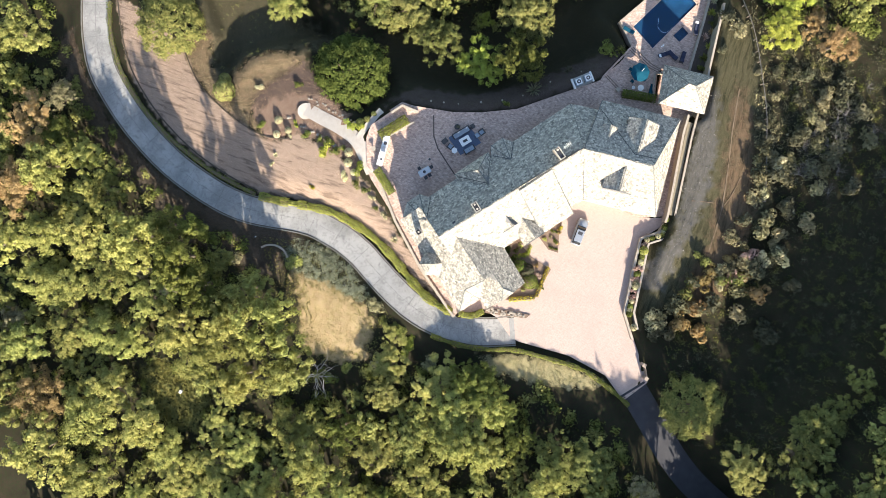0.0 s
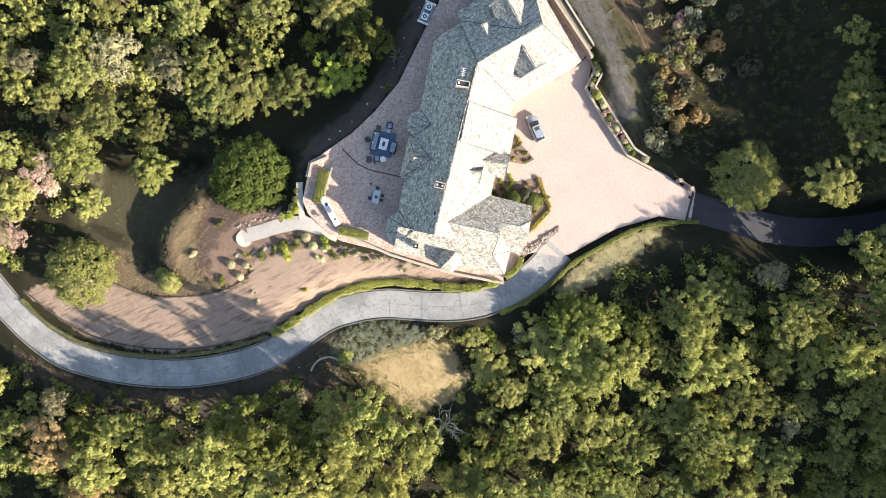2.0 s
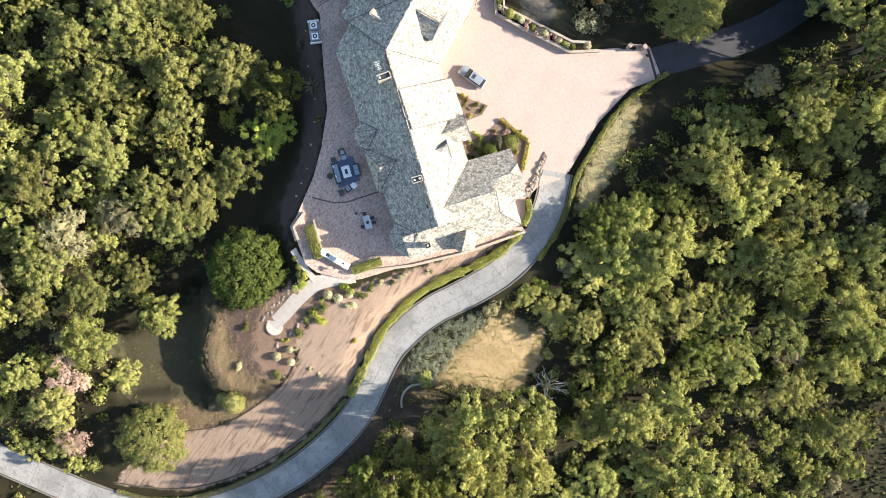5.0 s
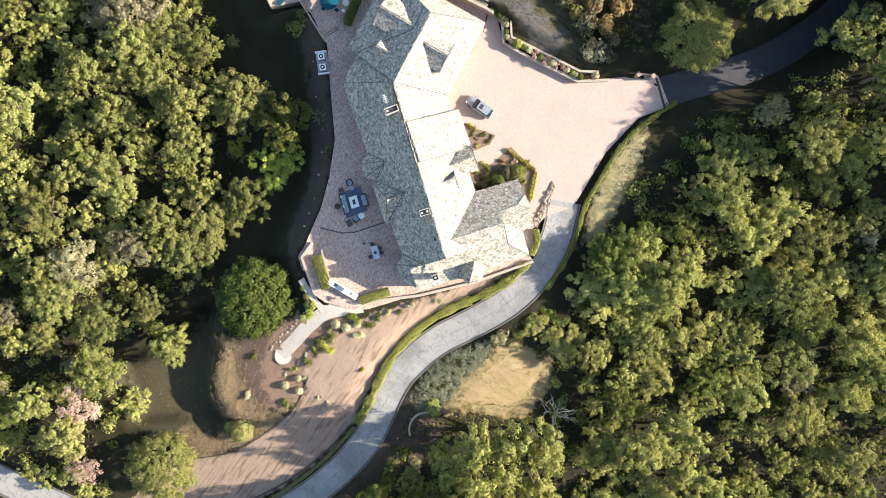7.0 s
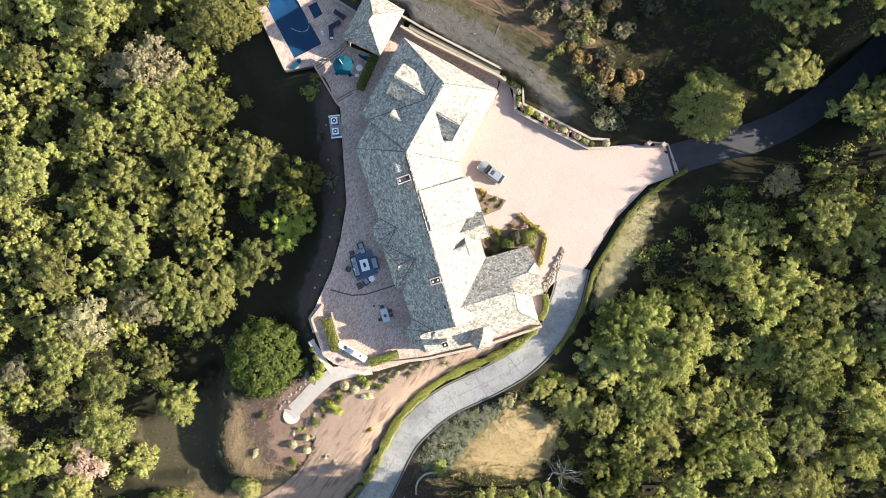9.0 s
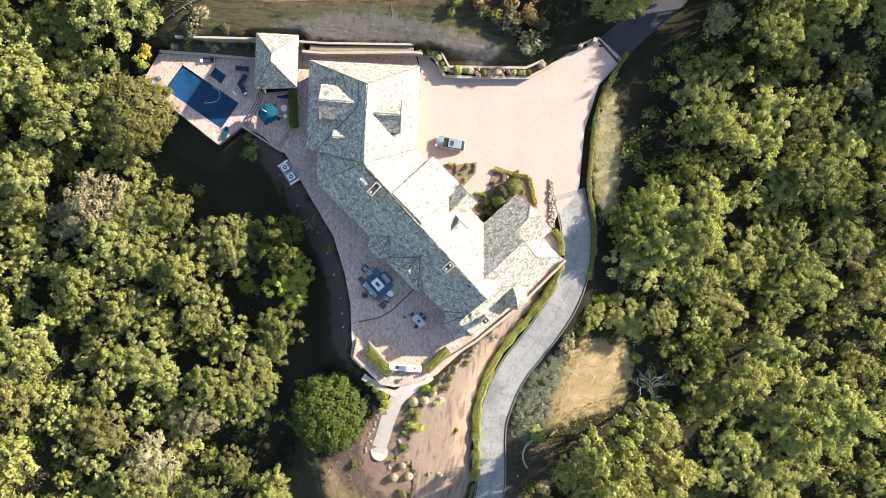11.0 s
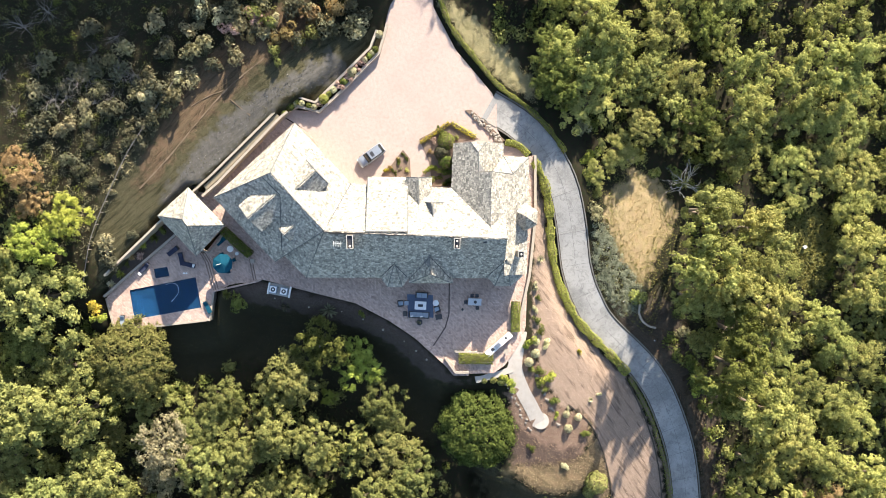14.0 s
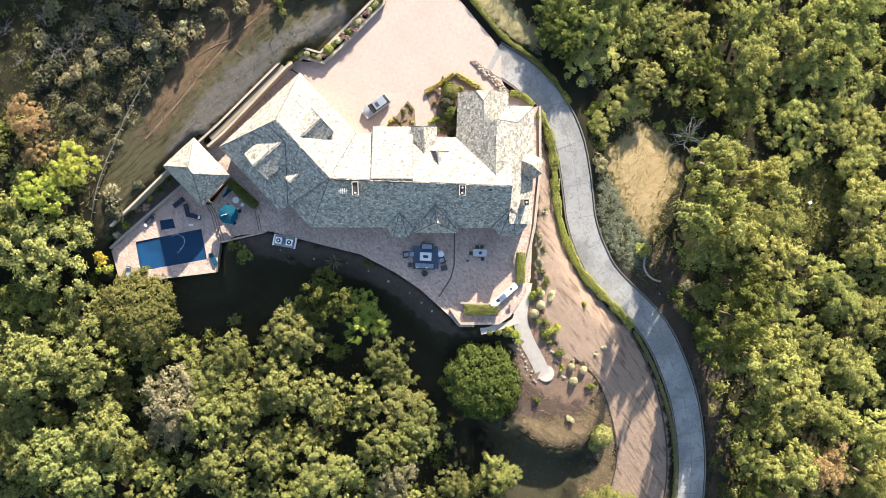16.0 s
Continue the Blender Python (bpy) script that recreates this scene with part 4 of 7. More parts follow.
for p, q in (((-2.6, 0.9), (-4.7, -1.2)), ((-2.6, 0.9), (-0.7, -1.1)), ((2.6, 2.0), (-0.6, -1.5)), ((2.6, 2.0), (5.5, -1.2)), ((13.5, 1.6), (10.8, -1.1)), ((-18.2, 10.6), (-18.6, 2.2)), ((-18.2, 10.6), (-20.6, 13.0))):
    bm, n = bmesh.new(), 14
    pts = [Vector((p[0] + (q[0] - p[0]) * i / n, p[1] + (q[1] - p[1]) * i / n, 0)) for i in range(n + 1)]
    for v in pts:
        v.z = roof_height(v.x, v.y, -1) + 0.06
    for u, v in zip(pts[:-1], pts[1:]):
        if min(u.z, v.z) > 2:
            limb(bm, u, v, 0.055, 0.055, 5)
    part("flashing", bm, FLASH, house, "dark valley flashing strip")


def chimney(x, y, z0, z1, lx, ly, rz, cap_mat, flue):
    c = new("chimney")
    c.parent = house
    part("shaft", box(bmesh.new(), x, y, z0, lx, ly, z1 - z0, rz), STUCCO, c)
    bm = bmesh.new()
    r = Matrix.Rotation(rz, 2)
    for dx, dy, w, h in ((0, ly / 2, lx + 0.1, 0.1), (0, -ly / 2, lx + 0.1, 0.1), (lx / 2, 0, 0.1, ly - 0.1), (-lx / 2, 0, 0.1, ly - 0.1)):
        o = r @ Vector((dx, dy))
        box(bm, x + o.x, y + o.y, z1, w, h, 0.3, rz, 0.015)
    part("cap_rim", bm, cap_mat, c)
    part("flue_bed", box(bmesh.new(), x, y, z1, lx - 0.2, ly - 0.2, 0.06, rz), DARK, c)
    for dy in flue:
        o = r @ Vector((0, dy))
        part("flue", tube(bmesh.new(), x + o.x, y + o.y, z1 + 0.06, z1 + 0.5, 0.17, 0.15, 12), PATH_MAT, c)


chimney(-8.5, 4.2, 4.0, 9.2, 0.8, 1.8, 0.03, KERB, (-0.6,))
chimney(6.2, 4.0, 4.0, 9.1, 0.8, 1.4, -0.03, KERB, (0.35, -0.4))
chimney(15.4, 2.4, 3.0, 6.9, 0.75, 0.85, 0.0, KERB, (0.0,))
for x, y in ((-4.6, 4.7), (1.6, 4.5), (5.2, 4.4), (10.2, 4.2)):
    part("roof_vent", box(bmesh.new(), x, y, 7.72, 0.5, 0.45, 0.28, 0.0, 0.03), DARK, house)
antenna = new("antenna")
antenna.parent = house
part("mast", tube(bmesh.new(), -10.3, 3.9, 6.6, 8.6, 0.03), STEEL, antenna)
bm = bmesh.new()
limb(bm, (-10.9, 3.9, 8.5), (-9.7, 3.9, 8.5), 0.025, 0.025)
for i in range(5):
    limb(bm, (-10.8 + i * 0.25, 3.5, 8.52), (-10.8 + i * 0.25, 4.3, 8.52), 0.02, 0.02)
part("rods", bm, WHITE, antenna)

# ---- trees ----
def crown_mesh(name, seed, mat, leaves=3000, clumps=90, size=0.062, flat=0.85, round_top=False):
    """A crown of radius 1 standing on z = 0.35: leafy sprays on a few uneven boughs, with gaps between them."""
    g = np.random.default_rng(seed)
    n = 12 if round_top else int(g.integers(6, 10))
    ang, rad = g.uniform(0, 6.283) + np.arange(n) * 2.4 + g.normal(0, 0.3, n), np.sqrt(np.arange(n) / n + 0.03) * (0.6 if round_top else 0.68)
    low = 1.0 - rad ** 2
    lobes = np.stack([rad * np.cos(ang), rad * np.sin(ang), 0.62 + low * g.uniform(0.35, 0.85, n) * flat], 1)
    lobes[:, :2] *= g.uniform(0.85, 1.1, 2)
    r = g.uniform(0.3, 0.42, n)
    pick = g.choice(n, clumps, p=r ** 2 / (r ** 2).sum())
    d = g.normal(size=(clumps, 3))
    d[:, 2] = np.abs(d[:, 2]) * 0.95 - 0.25
    d /= np.linalg.norm(d, axis=1)[:, None]
    mid = lobes[pick] + d * (r[pick] * g.uniform(0.6, 1.12, clumps))[:, None]
    if round_top:
        turn, d[:, 2] = np.arange(clumps) * 2.39996 + g.normal(0, 0.15, clumps), 1 - (np.arange(clumps) + 0.5) / clumps
        d[:, 0], d[:, 1] = np.cos(turn) * np.sqrt(1 - d[:, 2] ** 2), np.sin(turn) * np.sqrt(1 - d[:, 2] ** 2)
        knob = 1 + 0.09 * np.sin(d[:, 0] * 9 + 1) * np.sin(d[:, 1] * 8 + 2) + 0.07 * np.sin(np.arctan2(d[:, 1], d[:, 0]) * 3 + seed) * (1 - d[:, 2])
        mid = d * (knob * g.uniform(0.8, 0.97, clumps))[:, None] * (1.0, 1.0, 0.85) + (0, 0, 0.55)
    spray = g.uniform(0.07, 0.15, clumps) * (110 / clumps) ** (0.1 if round_top else 0.35)
    which = g.choice(clumps, leaves, p=spray ** 2 / (spray ** 2).sum())
    q = g.normal(size=(leaves, 3))
    q /= np.linalg.norm(q, axis=1)[:, None]
    out = d[which]
    p = mid[which] + q * (spray[which] * g.uniform(0.25, 1.0, leaves) ** 0.6)[:, None] * (1.0, 1.0, 0.75) + out * (spray[which] * g.uniform(-0.3, 0.6, leaves))[:, None]
    nrm = out * 0.6 + q * 0.5 + g.normal(size=(leaves, 3)) * 0.35 + (0, 0, 0.25)
    v, f = leaf_quads(p, nrm, size * g.uniform(0.5, 1.3, leaves), g)
    return quad_mesh(name, v, f, mat), mid[:: max(1, clumps // 18)] * (0.75, 0.75, 0.82)


def trunk_mesh(lobes, seed):
    rnd = random.Random(seed)
    bm = bmesh.new()
    top = Vector((rnd.uniform(-0.05, 0.05), rnd.uniform(-0.05, 0.05), 0.62))
    limb(bm, (0, 0, -0.25), top * 0.55, 0.075, 0.06, 8)
    limb(bm, top * 0.55, top, 0.06, 0.045, 8)
    for i in range(0, len(lobes), 2):
        q = Vector(lobes[i])
        mid = top + (q - top) * 0.5 + Vector((0, 0, -0.05))
        limb(bm, top * rnd.uniform(0.7, 1.0), mid, 0.03, 0.02, 5)
        limb(bm, mid, q, 0.02, 0.008, 5)
    me = bpy.data.meshes.new("trunk")
    bm.to_mesh(me)
    bm.free()
    me.materials.append(BARK)
    return me


TREE_LABEL = {"olive": "yellow-green oak with a dense lumpy crown", "oak": "dull green oak with a broken leafy crown", "green": "mid-green broadleaf tree with a full crown",
              "bright": "bright yellow-green young tree on the slope", "tawny": "tawny drying broadleaf tree on the slope", "grey": "grey-green thinning tree in the wood",
              "pink": "nearly bare tree with dry pinkish twigs", "dark": "large round dark-green tree by the garden path", "dome": "dense round olive-green oak standing alone"}
PROTO = {}


def tree_meshes(kind, shape):
    if (kind, shape) not in PROTO:
        seed = 100 + 17 * shape + sum(map(ord, kind))
        few = 3000 if shape > 2 and kind != "dome" else {"grey": 5200, "pink": 3000, "tawny": 6400, "dark": 19000, "dome": 17000}.get(kind, 8200)
        clumps = 380 if kind in ("dark", "dome") else 60 if shape > 2 else 120 + 25 * shape
        me, lobes = crown_mesh("crown", seed, LEAF[kind], few, clumps, 0.028 if kind in ("dark", "dome") else 0.048 if shape > 2 else 0.029, round_top=kind in ("dark", "dome"))
        PROTO[kind, shape] = [me, trunk_mesh(lobes, seed), None]
    return PROTO[kind, shape]


tree_rng = random.Random(3)


def plant(x, y, r, kind, group="hillside woodland", tall=1.0):
    """One tree: trunk and crown, scaled and turned."""
    if 57 < x < 82 and 8 < y < 24:
        tall *= 0.65
    shape = tree_rng.randrange(3) + (3 if r < 2.9 else 0)
    p = tree_meshes(kind, shape)
    z = float(ground_z(x, y))
    m = pose(x, y, z, 0, 0, tree_rng.uniform(0, 360)) @ Matrix.Diagonal((r, r, r * tall * tree_rng.uniform(0.72, 1.25 if x < 44 else 1.3), 1))
    if p[2] is None:
        t = thing("tree", TREE_LABEL[kind], "tree", m, group)
        part("trunk", p[1], None, t)
        part("crown", p[0], None, t)
        p[2] = t
        t.matrix_world = m
    else:
        t = copy_thing(p[2], Matrix.Identity(4))
        t.matrix_basis = m
    return t


GREEN = [(-57.8, -11.7, 5.0), (-13.9, -12.0, 4.1), (20.6, 39.4, 2.6), (21.3, 29.5, 3.7), (21.6, 26.2, 2.5), (44.2, 22.7, 3.0), (44.7, -18.0, 2.2), (49.7, -21.3, 3.4), (50.1, -15.3, 3.7), (50.2, -9.8, 4.8)]
OLIVE = [(-61.4, -35.1, 4.1), (-56.7, -20.9, 5.5), (-55.0, -35.3, 5.0), (-53.2, -4.0, 5.6), (-51.9, -15.4, 5.4), (-50.5, -39.1, 4.3), (-49.5, -22.0, 4.7), (-47.5, -31.6, 5.0), (-46.4, -26.2, 2.5), (-30.8, -30.2, 4.1), (-30.1, -37.6, 4.3), (-28.2, -49.4, 4.2), (-25.7, -28.5, 3.9), (-23.7, -42.4, 2.8), (-20.0, -50.7, 1.8), (-19.1, 60.4, 4.3), (-15.5, -40.0, 4.3), (-15.5, -27.0, 3.6), (-13.9, 62.5, 3.1), (-12.7, -50.8, 3.6), (-10.5, -39.4, 2.8), (-6.5, 60.9, 4.1), (-5.1, -20.9, 3.3), (-4.0, -54.3, 2.8), (-3.4, -24.2, 2.8), (0.5, -33.0, 3.5), (0.9, -53.6, 3.6), (1.8, 71.3, 4.5), (6.1, -48.9, 3.7)]
OLIVE_B = [(12.1, -40.3, 3.6), (12.4, -51.5, 4.1), (17.8, 65.6, 3.3), (19.8, -49.4, 2.6), (20.1, 46.3, 3.7), (23.2, 53.3, 3.7), (25.8, 38.1, 3.5), (26.3, 25.2, 4.5), (26.5, 14.5, 2.3), (30.5, 29.8, 4.2), (31.3, 18.4, 3.5), (36.5, 59.2, 3.4), (37.5, 36.3, 3.8), (41.1, 43.1, 4.1), (42.2, 1.6, 4.9), (42.2, 29.4, 3.9), (45.5, 61.0, 4.2), (48.2, -3.2, 3.9), (50.2, 43.3, 4.2), (51.8, 30.5, 4.2), (51.9, 24.0, 4.2), (52.4, -61.5, 4.1), (56.2, 59.2, 3.8), (59.6, -0.6, 4.2), (61.4, 17.1, 3.4), (74.8, -16.5, 4.4), (83.3, -19.5, 4.1), (87.8, 6.4, 4.9), (92.4, -2.2, 5.7)]
BRIGHT = [(-52.5, 3.4, 3.3), (-48.3, 7.6, 3.0), (-13.0, -20.4, 1.3), (-8.0, -14.7, 3.6), (52.8, 6.1, 3.5)]
TAWNY = [(-53.8, 13.9, 3.1), (-53.2, 9.5, 2.2), (59.7, -50.0, 4.8), (68.9, -42.1, 4.7), (86.7, -10.7, 4.9)]
GREY = [(-38.0, -26.8, 4.9), (-37.9, -32.9, 3.9), (-3.8, -49.1, 4.1), (-3.5, -40.5, 3.6), (49.5, -49.8, 2.9)]
OAK = [(-60.6, -30.0, 3.6), (-31.4, -24.8, 4.3), (-28.7, -20.3, 3.3), (-23.4, -35.7, 3.9), (-20.5, -25.0, 4.1), (-18.5, -17.0, 4.6), (-5.2, -35.2, 3.6), (-3.4, -29.1, 4.3), (5.7, -58.2, 2.8), (5.8, -41.9, 2.8), (13.4, 48.5, 4.3), (16.8, 44.0, 2.8), (14.8, 60.3, 3.9), (20.0, 61.3, 3.3), (21.0, -59.1, 3.5), (27.7, 68.0, 2.5), (28.4, 57.5, 3.8), (32.9, 48.4, 3.4), (35.2, 29.4, 3.8), (35.5, 52.4, 4.1), (37.7, 66.0, 4.1), (44.6, 9.0, 3.9), (46.0, 69.9, 3.7), (46.6, 51.9, 4.2), (52.3, 17.5, 3.9), (52.7, 64.0, 3.7), (54.8, -22.5, 5.1), (55.1, -32.2, 4.0), (55.2, -38.9, 2.9), (57.0, 50.2, 4.3)]
OAK_B = [(58.5, -6.5, 4.0), (60.3, -13.8, 4.0), (61.0, 30.3, 4.3), (61.7, -41.7, 4.5), (62.2, 68.6, 3.8), (62.6, 23.9, 3.8), (63.4, 11.7, 3.6), (64.0, -28.8, 4.3), (64.5, -19.5, 4.3), (67.6, -3.8, 3.6), (67.7, 16.7, 4.1), (68.0, -9.0, 3.3), (68.9, 31.8, 5.2), (70.0, -33.7, 4.1), (70.6, -12.7, 4.1), (70.9, 23.4, 4.9), (71.4, -23.6, 4.1), (73.6, 9.6, 3.8), (74.3, 3.6, 4.4), (74.6, -3.9, 4.1), (75.6, 15.7, 3.7), (75.9, -27.6, 4.4), (76.4, -35.4, 4.4), (77.2, -44.2, 4.6), (81.7, -2.7, 5.6)]
DOME = [(-42.0, -13.6, 5.0), (-5.2, 49.6, 4.3), (30.6, -48.6, 4.6)]
DARK_ROUND = [(10.3, -24.9, 5.3)]
PINK = [(17.1, -56.1, 3.4), (26.6, -59.7, 2.6)]

STANDS = []
for kind, places in (("green", GREEN), ("olive", OLIVE), ("olive", OLIVE_B), ("oak", OAK), ("oak", OAK_B), ("bright", BRIGHT), ("tawny", TAWNY),
                     ("grey", GREY), ("dome", DOME), ("dark", DARK_ROUND), ("pink", PINK)):
    for x, y, r in places:
        if float(depth_in(x, y, MEADOW)) > -1.5:
            continue
        near = float(near_line(x, y, ROAD_LINE)[0])
        room = 2.6 + r * 1.15 + (1.6 if y < -8 else 0.6)
        beside = ROAD_LINE[np.argmin(np.hypot(ROAD_LINE[:, 0] - x, ROAD_LINE[:, 1] - y))]
        if x > beside[0] and -62 < y < 30 and near < room:
            x += (room - near) * 0.95
        if kind == "olive" and x < 10 and y < 0:
            kind = ("oak", "green", "oak", "olive")[len(STANDS) % 4]
        if kind == "bright" and x > 40:
            kind = "olive"
        # lighter olive leaves put the east slope's stronger sun into the colour
        if 46 < x < 92 and -34 < y < 22:
            kind = "olive" if kind == "oak" else kind
        plant(x, y, r * 1.2, kind, tall=0.75 if kind == "dome" else 0.85 if x > 57 and -34 < y < 22 else 0.6 if 4 < x < 15 and 32 < y < 52 else 0.5 if 22 < x < 41 and 8 < y < 27 else 1.75 if 41 < x < 60 and -42 < y < -4 else 1.75 if 38 < x < 57 and -4 <= y < 12 else 1.0)
        STANDS.append((x, y, r))
for x, y, r, kind in ((43.2, -4.6, 4.3, "oak"), (45.6, -11.6, 3.0, "oak"), (27.6, 34.6, 4.6, "olive"), (22.2, 32.6, 4.4, "olive"), (27.0, 29.6, 4.2, "olive"), (20.6, 34.4, 3.2, "green"), (8.8, 70.5, 4.3, "oak"), (13.2, 72.5, 4.4, "oak"), (5.2, 76.0, 4.2, "green"), (17.8, 69.5, 4.4, "olive")):
    plant(x, y, r, kind, tall=1.4 if y < 0 else 2.0 if y > 60 else 1.1)
    STANDS.append((x, y, r))

# ---- the wood round the clearing ----
WOOD_EAST = [(50, -76), (97, -76), (97, 92), (8, 92), (7, 54), (14, 38), (22, 29), (29, 21), (40, 17), (49, 13), (47, -4), (44, -13), (50, -24), (53, -45)]
WOOD_SOUTH = [(-88, -76), (34, -76), (34, -63), (10, -50), (9, -41), (2, -31), (-6, -25), (-14, -22), (-24, -18), (-37, -20), (-41, -12), (-49, -9), (-52, 4), (-57, 13), (-88, 18)]
WOOD_NORTH = [(-88, 44), (-60, 44), (-45, 52), (-22, 60), (-7, 66), (-7, 92), (-88, 92)]
fill = random.Random(21)
spots = np.array([(fill.uniform(-88, 97), fill.uniform(-76, 92)) for _ in range(13000)])
spots = spots[np.hypot(spots[:, 0], spots[:, 1]) < 98]
okay = np.maximum.reduce([depth_in(spots[:, 0], spots[:, 1], p) for p in (WOOD_EAST, WOOD_SOUTH, WOOD_NORTH)]) > 0.5
for p, gap in ((MEADOW, -2.0), (GOLD, -3.6), (GARDEN, -2.0), (LAWN, 0.5), (LAWN_EAST, -1.5), (VERGE, -6.0), (PLATEAU, -5.0), (BANK, -2.5)):
    okay &= depth_in(spots[:, 0], spots[:, 1], p) < gap
for p in (ROAD_LINE, LANE_LINE):
    okay &= near_line(spots[:, 0], spots[:, 1], p)[0] > 5.5
count, REST = 0, []
for x, y in spots[okay]:
    if count >= 640:
        break
    r = fill.choice((1.6, 2.0, 2.4, 2.8, 3.2, 3.6) if count < 170 else (1.5, 1.8, 2.1, 2.5))
    if all((x - a) ** 2 + (y - b) ** 2 > (0.64 * (r + c)) ** 2 for a, b, c in STANDS):
        kind = fill.choice(("olive", "olive", "oak", "oak", "oak", "green", "grey") if y < 44 or x > 0 else ("oak", "green", "oak"))
        if count < 150:
            plant(x, y, r * 1.15, kind)
        else:
            REST.append((x, y, r * 1.15))
        STANDS.append((x, y, r))
        count += 1


def thicket(name, places, mat, leaves, size, label, category, kind="", group="", spread=(0.3, 1.0)):
    """A low mass of leaves over many round clumps, as one mesh."""
    g = np.random.default_rng(len(places) * 7 + leaves)
    c, n, s = [], [], []
    for x, y, r, h in places:
        k = max(6, int(leaves * r * r))
        d = g.normal(size=(k, 3))
        d[:, 2] = np.abs(d[:, 2])
        d /= np.linalg.norm(d, axis=1)[:, None]
        q = d * np.array((r, r, h)) * g.uniform(*spread, (k, 1))
        q += np.array((x, y, 0))
        q[:, 2] += ground_z(q[:, 0], q[:, 1])
        c.append(q)
        n.append(d + g.normal(size=(k, 3)) * 0.5)
        s.append(size * g.uniform(0.5, 1.2, k))
    v, f = leaf_quads(np.vstack(c), np.vstack(n), np.concatenate(s), g)
    return solid(name, quad_mesh(name, v, f, mat), None, label, category, group, kind)


def crowns(name, places, mat, leaves, label):
    """Many tree crowns and their trunks joined into one wood."""
    g = np.random.default_rng(leaves)
    forms = [crown_mesh("form", 900 + i, mat, leaves, 34, 0.07)[0] for i in range(4)]
    data = []
    for me in forms:
        a = np.empty(len(me.vertices) * 3, dtype=np.float32)
        me.vertices.foreach_get("co", a)
        data.append(a.reshape(-1, 3))
        bpy.data.meshes.remove(me)
    v, f, n = [], [], 0
    for x, y, r in places:
        a, c = data[g.integers(4)], g.uniform(0, 6.283)
        m = np.array(((math.cos(c), -math.sin(c), 0), (math.sin(c), math.cos(c), 0), (0, 0, g.uniform(0.7, 1.4)))) * r
        v.append(a @ m.T + (x, y, float(ground_z(x, y))))
        f.append(np.arange(len(a)).reshape(-1, 3) + n)
        n += len(a)
    return solid(name, quad_mesh(name, np.vstack(v), np.vstack(f), mat), None, label, "wood", kind="stuff")


crowns("woodland", REST[::2], LEAF["oak"], 1100, "dense dull green oak wood on the lower slopes")
crowns("woodland", REST[1::2], LEAF["olive"], 1101, "dense yellow-green oak wood on the lower slopes")

# undergrowth under the trees and far woods
low = []
for x, y in spots:
    if len(low) > 2700:
        break
    inside = max(float(depth_in(x, y, p)) for p in (WOOD_EAST, WOOD_SOUTH))
    if inside > -3 and float(depth_in(x, y, PLATEAU)) < -3 and float(near_line(x, y, ROAD_LINE)[0]) > 4.2 and float(near_line(x, y, LANE_LINE)[0]) > 4 \
            and max(float(depth_in(x, y, p)) for p in (GARDEN, GOLD, LAWN, LAWN_EAST, MEADOW)) < 0:
        low.append((x, y, fill.uniform(0.7, 1.8), fill.uniform(0.6, 1.8)))
thicket("undergrowth", low[::2], LEAF["green"], 75, 0.2, "dull green undergrowth below the trees", "undergrowth", "stuff")
thicket("undergrowth", low[1::2], LEAF["oak"], 75, 0.2, "dull brush below the trees", "undergrowth", "stuff")
far = []
g = random.Random(8)
while len(far) < 520:
    x, y = g.uniform(-170, 190), g.uniform(-160, 180)
    if (x < -88 or x > 97 or y < -76 or y > 92) and near_line(np.array([x]), np.array([y]), LANE_LINE)[0][0] > 6:
        r = g.uniform(3.0, 5.5)
        far.append((x, y, r, r * 2.0))
thicket("far_wood", far, LEAF["oak"], 6, 0.9, "distant oak wood on the surrounding slopes", "wood", "stuff", spread=(0.75, 1.0))


# ---- shrubs, hedges and grass ----
def shrub_mesh(kind, seed, leaves=420, size=0.13, spiky=False):
    g = np.random.default_rng(seed)
    if spiky:
        vs, fs = [], []
        for i in range(44):
            a, e = g.uniform(0, 6.283), g.uniform(0.15, 1.2)
            d = np.array((math.cos(a) * math.cos(e), math.sin(a) * math.cos(e), math.sin(e)))
            s = np.array((-math.sin(a), math.cos(a), 0)) * 0.07
            k = len(vs)
            vs += [d * 0.1 - s, d * 0.1 + s, d * 0.6 + s * 0.8 + (0, 0, 0.06), d * 0.6 - s * 0.8 + (0, 0, 0.06), d * 1.0]
            fs += [(k, k + 1, k + 2, k + 3), (k + 3, k + 2, k + 4, k + 4)]
        fs = [f if len(set(f)) == 4 else f[:3] for f in fs]
        return mesh_from("leaves", vs, fs, LEAF[kind])
    lob = g.normal(size=(7, 3)) * (0.42, 0.42, 0.2) + (0, 0, 0.35)
    pick = g.integers(0, 7, leaves)
    d = g.normal(size=(leaves, 3))
    d[:, 2] = np.abs(d[:, 2]) - 0.15
    d /= np.linalg.norm(d, axis=1)[:, None]
    p = lob[pick] * (1, 1, 0.9) + d * g.uniform(0.35, 0.52, (leaves, 1))
    v, f = leaf_quads(p, d + g.normal(size=(leaves, 3)) * 0.4, size * g.uniform(0.6, 1.2, leaves), g)
    return quad_mesh("leaves", v, f, LEAF[kind])


